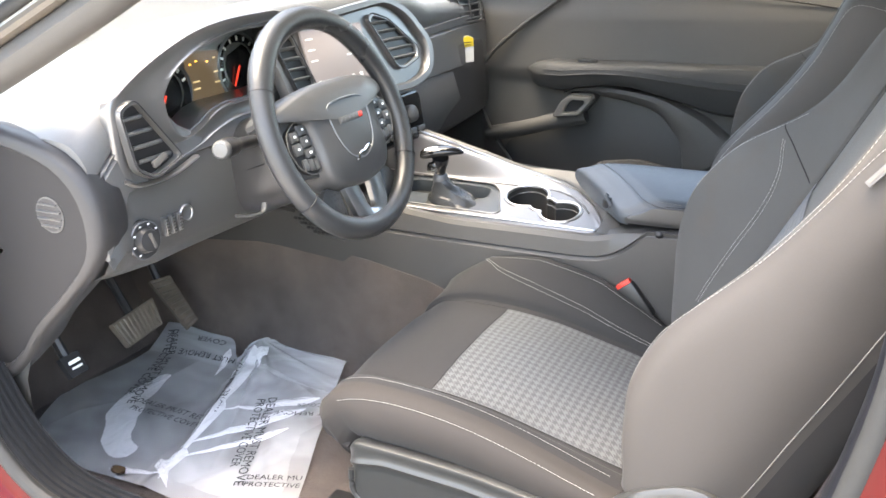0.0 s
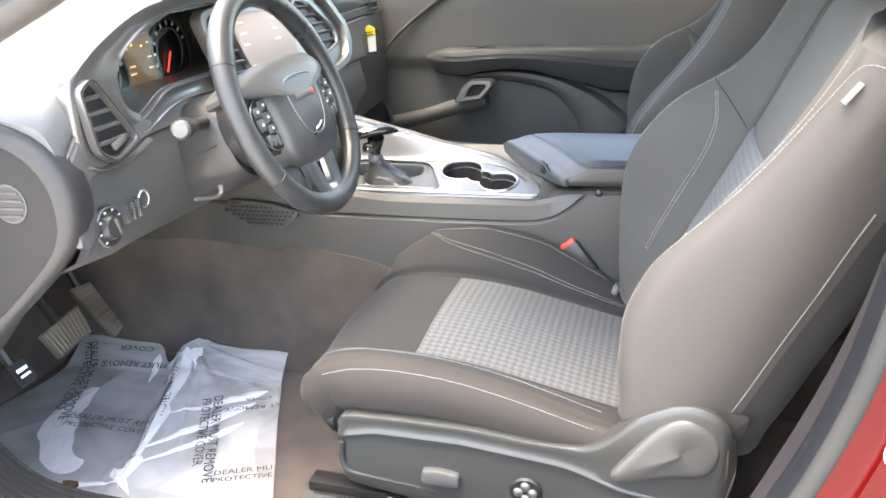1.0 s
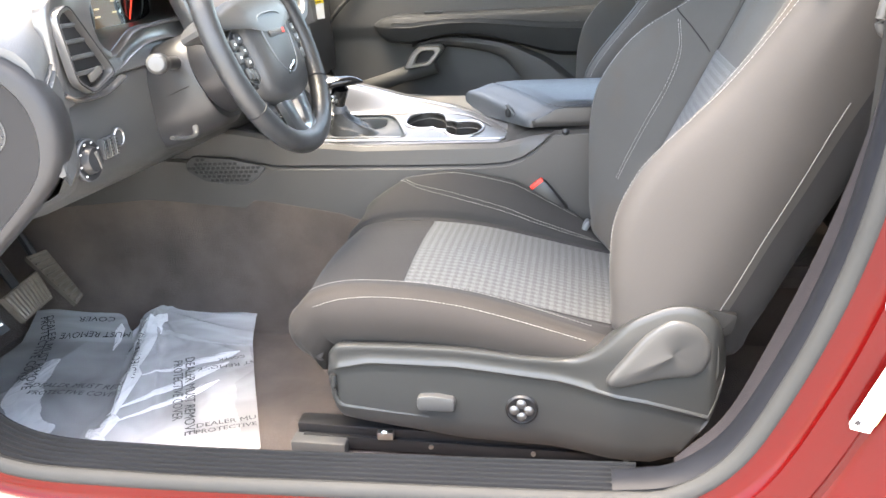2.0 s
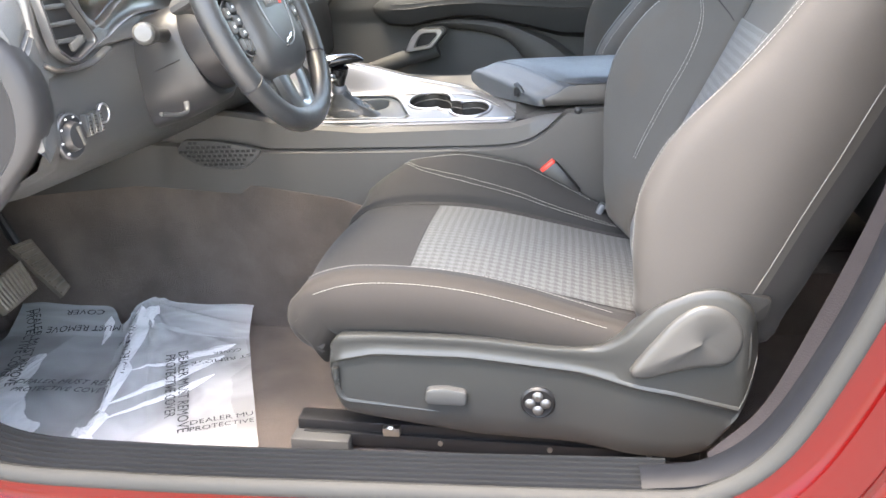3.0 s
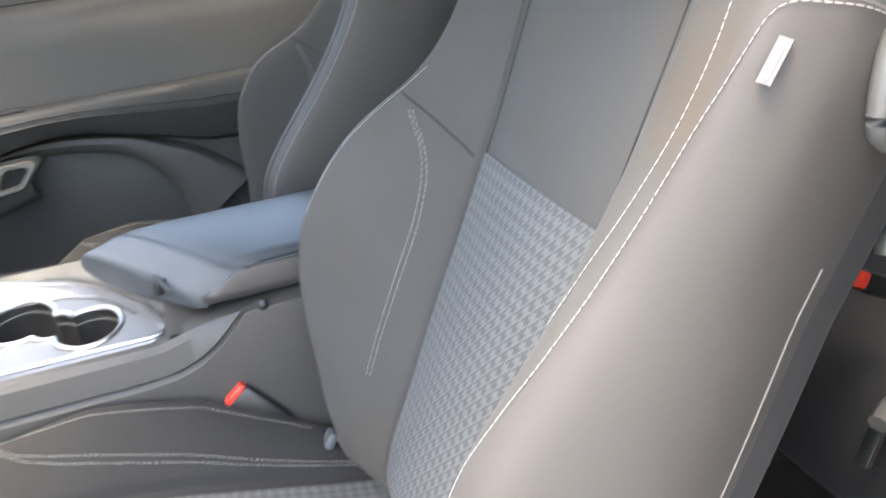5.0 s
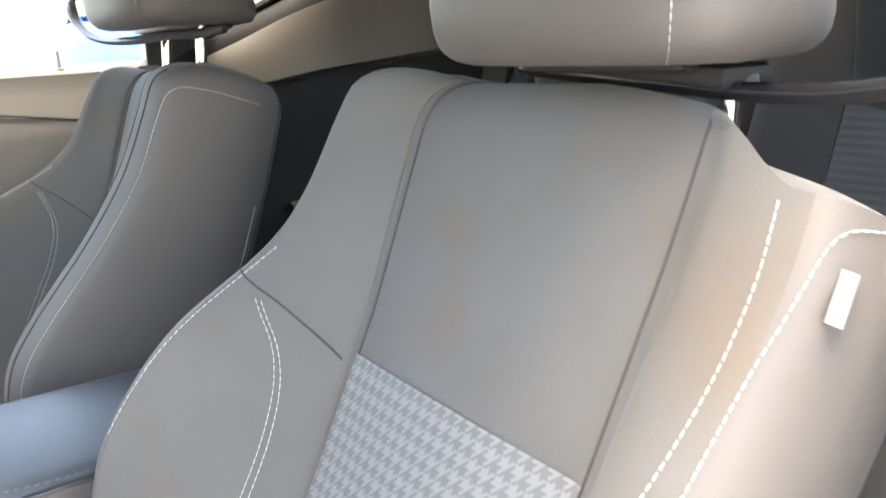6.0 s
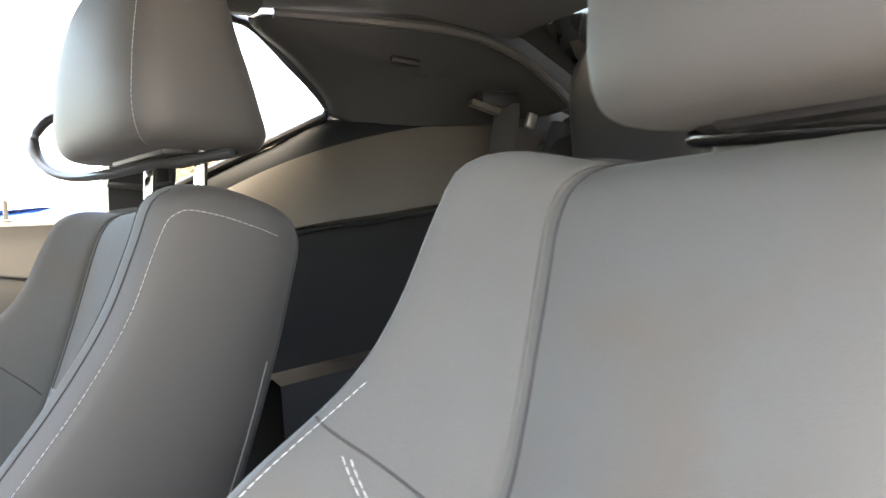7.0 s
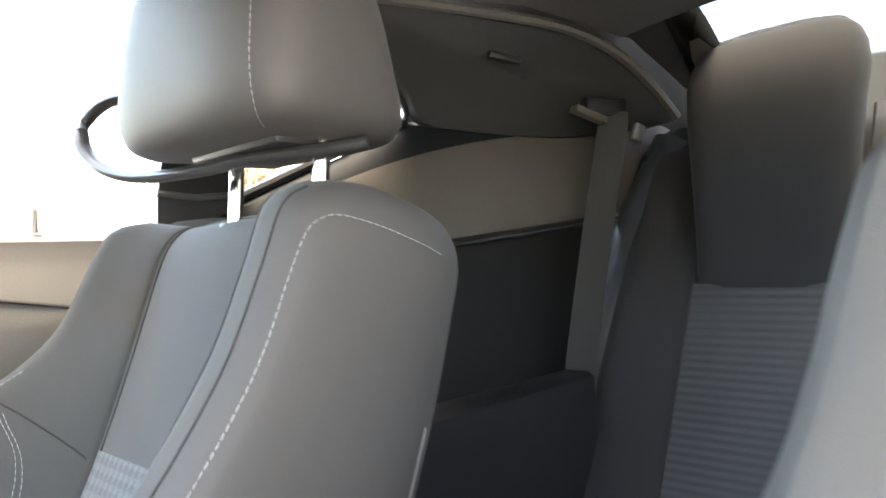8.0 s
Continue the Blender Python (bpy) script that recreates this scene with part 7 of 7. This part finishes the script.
# ---- pedals ----
def build_pedals():
    def pedal(name, corners, label, ribs, side, pad="pedal"):
        a, b, c, d = (Vector(p) for p in corners)
        root = thing(name, tuple((a + b + c + d) / 4), label, "pedal")
        n = (b - a).cross(d - a).normalized()
        if n.x < 0:
            n = -n
        part("plate", join(loft([[a, b], [d, c]]), loft([[a - n * 0.012, b - n * 0.012], [d - n * 0.012, c - n * 0.012]]), loft([[a, b, c, d, a], [p - n * 0.012 for p in (a, b, c, d, a)]])), M[pad], root)
        for k in range(ribs):
            s = (k + 0.5) / ribs
            p, q = (a + (d - a) * s, b + (c - b) * s) if not side else (a + (b - a) * s, d + (c - d) * s)
            mid = p.lerp(q, 0.08), p.lerp(q, 0.92)
            part("rib", tube([mid[0] + n * 0.001, mid[1] + n * 0.001], 0.0026, 6), M["pedal"], root)
        part("arm", tube([(a + b) / 2 - n * 0.012, (a + b) / 2 - n * 0.05 + Vector((-0.03, 0, 0.14))], 0.009, 8), M["black"], root, "black steel arm")
        return root
    pedal("brake_pedal", [(-0.582, -0.042, 0.505), (-0.60, 0.085, 0.507), (-0.572, 0.075, 0.455), (-0.556, -0.032, 0.456)], "worn ribbed rubber brake pedal", 10, True)
    pedal("accelerator_pedal", [(-0.655, 0.135, 0.515), (-0.64, 0.18, 0.515), (-0.59, 0.195, 0.408), (-0.577, 0.148, 0.408)], "worn ribbed accelerator pedal", 9, False)
    p = pedal("parking_brake_pedal", [(-0.447, -0.268, 0.570), (-0.447, -0.232, 0.570), (-0.428, -0.230, 0.537), (-0.428, -0.266, 0.537)], "black parking brake pedal with white marking", 0, False, "black")
    part("marking", box((-0.4355, -0.25, 0.560), (0.002, 0.022, 0.006), 0.0005, (0, -30, 0)), M["white"], p, "white lettering bar")
    part("marking", box((-0.4305, -0.25, 0.551), (0.002, 0.02, 0.004), 0.0005, (0, -30, 0)), M["white"], p, "white lettering bar")


# ---- plastic floor cover ----
RIDGE_Y, RIDGE_X = [-0.2, -0.108, 0.033, 0.205, 0.27], [-0.37, -0.375, -0.414, -0.475, -0.49]


def film_z(x, y):
    """Height of the sheet: it follows the floor, waves gently and lifts to a fold line."""
    z = floor_z(x, min(y, 0.19)) + 0.006
    z += 0.006 * noise.noise(Vector((x * 4 + y * 2, y * 5, 3.0))) + 0.0025 * noise.noise(Vector((x * 19 + y * 14, y * 6, 7.0)))
    d = x - float(np.interp(y, RIDGE_Y, RIDGE_X))
    fan = math.atan2(y - 0.26, x + 0.47)
    reach = math.hypot(y - 0.26, x + 0.47)
    if d > -0.03:
        z += 0.011 * (1 - abs(noise.noise(Vector((fan * 3.2, 0.4, reach * 1.5))))) ** 6 * min(1, reach / 0.08) * max(0, 1 - reach / 0.5)
    z += 0.004 * (1 - abs(noise.noise(Vector((x * 4.5 + y * 1.5, y * 3.5, 4.4))))) ** 8
    z += 0.013 * (0.5 + max(0, min(1, (y + 0.2) / 0.4))) * math.exp(-((d / 0.075) ** 2 if d > 0 else (d / 0.014) ** 2))
    return z + 0.05 * max(0, y - 0.19) / 0.1


def build_film():
    root = thing("floor_cover", (-0.38, 0.02, 0.30), "crumpled clear plastic floor cover with black printing", "plastic sheet")
    g = []
    for s in np.linspace(0, 1, 300):
        row = []
        for t in np.linspace(0, 1, 240):
            y = -0.215 + 0.485 * t + 0.10 * max(0, 0.3 - s) * (1 - t)
            right = float(np.interp(y, [-0.215, -0.18, -0.162, -0.025, 0.2, 0.255], [-0.14, -0.088, -0.083, -0.14, -0.235, -0.245]))
            left = -0.775 + 0.02 * math.sin(9 * y) + 0.3 * max(0, 0.3 - t)
            x = left + (right - left) * s
            y += 0.012 * math.sin(13 * x) * t - 0.05 * t * math.exp(-((x + 0.505) / 0.03) ** 2)
            row.append((x, y, film_z(x, y)))
        g.append(row)
    g = np.array(g)
    v, f = patch(g, 0, 299, 0, 239)
    f = [q[::-1] for q in f]
    part("sheet", (v, f), M["film"], root, "clear glossy sheet", recalc=False)
    # the doubled, milky part right of the fold line
    def milky(x, y):
        wave = 0.012 * noise.noise(Vector((x * 14, y * 14, 2.0)))
        edge = float(np.interp(y, [-0.215, -0.162, -0.025, 0.2, 0.255], [-0.14, -0.083, -0.14, -0.235, -0.245]))
        border = float(np.interp(y, [0.03, 0.09], [0.04, 0.004]))
        return x > float(np.interp(y, RIDGE_Y, RIDGE_X)) - 0.012 and x < edge - border + wave and -0.178 + wave < y < 0.195 + 0.5 * max(0, -0.42 - x) + wave

    # winding bright patch: a reflection on the sheet, painted as pale film
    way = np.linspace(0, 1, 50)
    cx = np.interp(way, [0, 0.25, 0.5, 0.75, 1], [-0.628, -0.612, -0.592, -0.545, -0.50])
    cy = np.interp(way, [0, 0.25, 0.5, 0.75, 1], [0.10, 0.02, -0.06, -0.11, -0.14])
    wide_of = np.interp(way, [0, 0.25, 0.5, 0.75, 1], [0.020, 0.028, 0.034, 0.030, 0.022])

    def in_reflection(x, y):
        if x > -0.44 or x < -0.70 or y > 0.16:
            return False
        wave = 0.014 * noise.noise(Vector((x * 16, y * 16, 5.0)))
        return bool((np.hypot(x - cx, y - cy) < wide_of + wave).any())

    mid = lambda q: (sum(v[k][0] for k in q) / 4, sum(v[k][1] for k in q) / 4)
    doubled = [q for q in f if milky(*mid(q))]
    used = sorted({k for q in doubled for k in q})
    index = {k: n for n, k in enumerate(used)}
    part("fold", ([(v[k][0], v[k][1], v[k][2] + 0.003) for k in used], [tuple(index[k] for k in q) for q in doubled]), M["film_white"], root, "milky doubled part of the sheet", recalc=False)
    reflecting = [q for q in f if in_reflection(*mid(q))]
    used = sorted({k for q in reflecting for k in q})
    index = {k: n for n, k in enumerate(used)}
    part("patch", ([(v[k][0], v[k][1], v[k][2] + 0.002) for k in used], [tuple(index[k] for k in q) for q in reflecting]), M["crease"], root, "milky patch painted as a reflection on the sheet", recalc=False)
    # sharp raised folds, their glints put in as near-white film
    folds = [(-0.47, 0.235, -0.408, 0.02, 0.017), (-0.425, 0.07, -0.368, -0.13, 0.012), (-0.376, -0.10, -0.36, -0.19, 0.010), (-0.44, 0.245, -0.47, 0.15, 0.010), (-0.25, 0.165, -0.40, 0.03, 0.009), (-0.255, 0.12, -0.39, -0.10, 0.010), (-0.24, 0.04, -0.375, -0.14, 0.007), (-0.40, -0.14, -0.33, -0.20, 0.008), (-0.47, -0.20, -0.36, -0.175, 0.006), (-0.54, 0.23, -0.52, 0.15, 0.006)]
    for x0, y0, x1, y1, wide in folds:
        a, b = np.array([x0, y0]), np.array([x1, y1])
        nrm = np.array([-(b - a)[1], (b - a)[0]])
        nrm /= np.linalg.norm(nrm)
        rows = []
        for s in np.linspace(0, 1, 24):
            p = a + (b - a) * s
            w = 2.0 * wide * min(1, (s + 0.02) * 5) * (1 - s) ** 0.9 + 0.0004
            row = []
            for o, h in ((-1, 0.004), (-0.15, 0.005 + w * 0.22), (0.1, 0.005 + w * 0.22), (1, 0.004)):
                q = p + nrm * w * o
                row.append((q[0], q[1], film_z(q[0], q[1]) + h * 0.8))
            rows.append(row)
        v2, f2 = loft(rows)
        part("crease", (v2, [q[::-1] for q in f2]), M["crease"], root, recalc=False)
    leaf = thing("dry_leaf", (-0.44, -0.20, 0.31), "small curled brown leaf lying on the plastic sheet", "leaf")
    rows = []
    for s in np.linspace(-1, 1, 9):
        w = 0.011 * math.sqrt(max(0.02, 1 - s * s))
        rows.append([(-0.44 + 0.016 * s, -0.205 + w * c, film_z(-0.44, -0.205) + 0.006 + 0.006 * c * c + 0.004 * s * s) for c in np.linspace(-1, 1, 7)])
    part("blade", loft(rows), M["dry_leaf"], leaf)
    # printed words, each from a start to an end on the sheet
    texts = [
        ("DEALER MUST REM", (-0.605, -0.004), (-0.41, -0.012)),
        ("PROTECTIVE COVER", (-0.595, -0.032), (-0.405, -0.036)),
        ("DEALER MUST REMOVE", (-0.725, 0.273), (-0.615, -0.018)),
        ("PROTECTIVE COVER", (-0.737, 0.269), (-0.646, 0.007)),
        ("MUST REMOVE", (-0.506, 0.214), (-0.667, 0.207)),
        ("COVER", (-0.556, 0.271), (-0.642, 0.267)),
        ("DEALER MUST REMOVE", (-0.342, 0.114), (-0.221, -0.15)),
        ("PROTECTIVE COVER", (-0.36, 0.099), (-0.262, -0.11)),
        ("ST REMOVE", (-0.204, 0.127), (-0.3, 0.077)),
        ("COVER", (-0.232, 0.148), (-0.278, 0.124)),
        ("DEALER MU", (-0.211, -0.127), (-0.12, -0.085)),
        ("PROTECTIVE", (-0.204, -0.145), (-0.111, -0.105)),
        ("PROTECTIVE COV", (-0.398, 0.015), (-0.457, 0.184)),
    ]
    for text, a, b in texts:
        cu = bpy.data.curves.new("words", "FONT")
        cu.body, cu.size, cu.resolution_u = text, 0.02, 2
        tmp = bpy.data.objects.new("words", cu)
        scene.collection.objects.link(tmp)
        bpy.context.view_layer.update()
        me = bpy.data.meshes.new_from_object(tmp.evaluated_get(bpy.context.evaluated_depsgraph_get()))
        bpy.data.objects.remove(tmp)
        a, b = Vector(a), Vector(b)
        wide = max(p.co.x for p in me.vertices)
        along = (b - a) / wide
        across = Vector((-along.y, along.x)).normalized() * min(along.length, 1.3)
        verts = []
        for p in me.vertices:
            q = a + along * p.co.x + across * p.co.y
            q.y = min(q.y, 0.2 + (q.y - 0.2) * 0.6)
            verts.append((q.x, q.y, film_z(q.x, q.y) + 0.0065))
        part("printing", (verts, [tuple(p.vertices) for p in me.polygons]), M["ink"], root, "black printed words", recalc=False)
        bpy.data.meshes.remove(me)


# ---- outside ----
def parked_car(x, y, turn, paint, label, glazing=None):
    root = thing("parked_car", (x, y, 0), label, "car", "parked cars")
    m = pose(x, y, 0, 0, 0, turn)
    def skin(prof, half, z0=0.0):
        p = cr(prof, 60)
        return [[tuple(m @ Vector((a, half * c, b))) for a, b in p] for c in (-1, -0.96, -0.6, 0, 0.6, 0.96, 1)]
    low = [(-2.2, 0.3), (-2.25, 0.6), (-2.1, 0.82), (-1.2, 0.93), (1.3, 0.95), (2.0, 0.88), (2.2, 0.6), (2.15, 0.3)]
    part("body", loft(skin(low, 0.9)), paint, root)
    for s in (-1, 1):
        p = cr(low, 40)
        part("side", ([tuple(m @ Vector((a, s * 0.9, b))) for a, b in p], [tuple(range(40))]), paint, root)
    roof = [(-1.25, 0.92), (-0.45, 1.40), (0.5, 1.43), (1.45, 0.95)]
    part("cabin", loft(skin(roof, 0.72)), glazing or M["gloss_black"], root, "closed cabin")
    for s in (-1, 1):
        p = cr(roof, 30)
        part("side_window", ([tuple(m @ Vector((a, s * 0.72, b))) for a, b in p], [tuple(range(30))]), glazing or M["gloss_black"], root)
    part("roof", loft([[tuple(m @ Vector((a, 0.72 * c, 1.425 + 0.02 * (1 - c * c)))) for a in (-0.5, 0.0, 0.55)] for c in (-1, 0, 1)]), paint, root)
    for wx in (-1.35, 1.35):
        for s in (-1, 1):
            w = part("wheel", moved(disc((wx, s * 0.82, 0.33), (0, s, 0), [(0.2, -0.1), (0.33, -0.08), (0.33, 0.07), (0.31, 0.09), (0.22, 0.09)], 28), m), M["rubber"], root, "black tyre")
            part("rim", moved(disc((wx, s * 0.82, 0.33), (0, s, 0), [(0.22, 0.06), (0.22, 0.085), (0.06, 0.07), (0.001, 0.09)], 20), m), M["silver"], w)


def build_outside():
    parked_car(2.6, 7.5, 8, M["blue_paint"], "blue parked car across the lot", M["blue_paint"])
    parked_car(8.2, 9.5, 12, M["grey_paint"], "silver grey parked car across the lot")
    parked_car(3.4, 4.4, 4, M["grey_paint"], "silver grey parked car seen through the quarter window")
    # a row of dry brown bushes behind
    rng = random.Random(4)
    v, f = [], []
    tall = lambda a: 3.9 + 0.5 * math.sin(a * 17) + 0.35 * math.sin(a * 43)
    for a in np.linspace(0, 1, 120):
        for h in np.linspace(0, 1, 14):
            bump = 0.35 * noise.noise(Vector((a * 60, h * 5, 0.3)))
            v.append((9.6 + 16 * a, 22 - 2 * a - 0.9 * math.sqrt(max(0, 1 - h)) - bump, tall(a) * h * 0.93))
    f += [(i * 14 + j, i * 14 + j + 1, i * 14 + j + 15, i * 14 + j + 14) for i in range(119) for j in range(13)]
    for k in range(46000):
        a = rng.random()
        h = rng.random() ** 0.8
        x, y = 9.6 + 16 * a + rng.gauss(0, 0.2), 22 - 2 * a - 0.9 * math.sqrt(1 - h) + rng.gauss(0, 0.25)
        z = h * (tall(a) + 0.3 * rng.random())
        s = 0.03 + 0.05 * rng.random()
        n = Vector((rng.gauss(0, 0.6), -1 + rng.gauss(0, 0.5), 0.4 + rng.gauss(0, 0.6))).normalized()
        t = n.orthogonal().normalized()
        b = n.cross(t)
        o = len(v)
        for q in (t, b, -t, -b * 0.8):
            v.append(tuple(Vector((x, y, z)) + q * s))
        f.append((o, o + 1, o + 2, o + 3))
    piece("hedge", (v, f), M["hedge"], "brown dry hedge behind the parking lot", "hedge", kind="stuff", recalc=False)


def build_body():
    """The outer panels and wheels that carry the car."""
    for side in (-1, 1):
        rows = []
        for x in np.linspace(-2.4, -0.5, 40):
            arch = 0.33 + math.sqrt(max(0.0, 0.37**2 - (x + 1.45) ** 2)) if abs(x + 1.45) < 0.37 else 0.24
            zt = float(np.interp(x, [-2.4, -2.1, -1.5, -0.9, -0.5], [0.74, 0.80, 0.93, 0.97, 1.0]))
            w = float(np.interp(x, [-2.4, -2.1, -1.6, -0.5], [0.72, 0.82, 0.87, 0.87]))
            rows.append([(x, CY + side * (w - 0.05), zt), (x, CY + side * (w - 0.01), zt - 0.03), (x, CY + side * w, 0.5 * (zt + max(arch, 0.5))), (x, CY + side * (w + 0.005), max(arch, 0.24))])
        piece("fender", loft(rows), M["red"], "red painted front fender", "car body", kind="structure")
        for wx in (-1.45, 1.5):
            wheel = thing("wheel", (wx, CY + side * 0.76, 0.0), "black tyre on a grey alloy wheel", "car wheel", "car wheels")
            part("tyre", disc((wx, CY + side * 0.72, 0.335), (0, side, 0), [(0.24, -0.1), (0.32, -0.1), (0.335, -0.08), (0.335, 0.06), (0.32, 0.08), (0.25, 0.085)], 40), M["rubber"], wheel)
            part("rim", disc((wx, CY + side * 0.72, 0.335), (0, side, 0), [(0.25, 0.05), (0.25, 0.083), (0.22, 0.075), (0.08, 0.05), (0.06, 0.07), (0.001, 0.075)], 30), M["silver"], wheel)
    piece("bumper", loft([[(-2.4 - 0.06 * (1 - c * c), CY + 0.72 * c, z) for c in np.linspace(-1, 1, 15)] for z in (0.24, 0.45, 0.6, 0.76)] + [[(-2.3, CY + 0.8 * c, 0.78) for c in np.linspace(-1, 1, 15)]]), M["red"], "red painted front bumper", "car body", kind="structure")


M["red_lamp"] = glow("red_lamp", (0.8, 0.05, 0.03), 0.15)
M["pillar_band"] = surface("blue_black_pillar_plastic", (0.0085, 0.0095, 0.0125), 0.5, grain=900, bump=0.15, spread=0.08, spec=0.16)
M["pillar_cloth"] = surface("purple_grey_pillar_trim", (0.02, 0.0185, 0.0215), 0.75, grain=420, bump=0.5, voronoi=True, spread=0.12, spec=0.12)
M["piping"] = surface("pale_piping", (0.1, 0.095, 0.09), 0.5, grain=900, bump=0.2, spread=0.05)
M["pale_yellow"] = surface("pale_yellow_print", (0.72, 0.6, 0.22), 0.6, bump=0.0, spread=0.03)
M["amber"] = glow("amber_lamp", (0.9, 0.4, 0.06), 0.25)
M["amber_dim"] = glow("dim_amber_lamp", (0.5, 0.38, 0.22), 0.1)
M["cluster_lcd"] = glow("cluster_display", (0.07, 0.05, 0.033), 0.12)
M["icon"] = glow("screen_icon", (0.5, 0.5, 0.5), 0.1)
M["lit_screen"] = glow("lit_touch_screen", (0.2, 0.18, 0.18), 0.075)
M["lever_face"] = surface("pale_satin_lever", (0.055, 0.054, 0.052), 0.34, grain=1500, bump=0.06, spread=0.05)
M["cap_face"] = surface("grey_cap_plastic", (0.018, 0.018, 0.019), 0.55, grain=1200, bump=0.12, spread=0.08, spec=0.2)
M["cap_rim"] = surface("dark_cap_plastic", (0.03, 0.03, 0.031), 0.45, grain=1200, bump=0.12, spread=0.08, spec=0.3)
M["alloy_dark"] = surface("dull_alloy", (0.17, 0.165, 0.16), 0.36, 0.7, grain=1500, bump=0.05, spread=0.06)
M["rear_black"] = surface("black_rear_trim", (0.014, 0.014, 0.014), 0.6, grain=500, bump=0.2, spread=0.1, spec=0.25)
M["hedge"] = surface("dry_hedge_leaf", (0.26, 0.18, 0.1), 0.9, grain=5, bump=0.0, spread=0.3, patch=1.0)
M["knee"] = surface("dark_knee_plastic", (0.068, 0.068, 0.066), 0.4, grain=900, bump=0.2, voronoi=True, spread=0.08, spec=0.5)
M["gate"] = surface("blue_grey_gate_plate", (0.032, 0.038, 0.044), 0.42, 0.0, bump=0.0, spec=0.3)
M["cup"] = surface("dark_cup_liner", (0.03, 0.028, 0.026), 0.3, bump=0.0)
M["rear_cloth"] = surface("black_rear_cloth", (0.025, 0.025, 0.027), 0.9, grain=900, bump=0.3, sheen=0.1)
M["rib_cloth"] = surface("grey_ribbed_cloth", (0.055, 0.057, 0.061), 0.9, grain=900, bump=0.3)
M["blue_paint"] = surface("blue_car_paint", (0.1, 0.22, 0.55), 0.25, bump=0.0)
M["grey_paint"] = surface("silver_car_paint", (0.4, 0.41, 0.42), 0.3, 0.3, bump=0.0)
M["dry_leaf"] = surface("dry_brown_leaf", (0.1, 0.062, 0.028), 0.9, grain=5, bump=0.0, spread=0.4, patch=1.0)

build_floor()
build_jamb()
build_shell()
build_body()
build_dash()
build_column()
build_wheel()
build_console()
build_seats()
build_belts()
build_door()
build_rear()
build_pedals()
build_film()
build_outside()
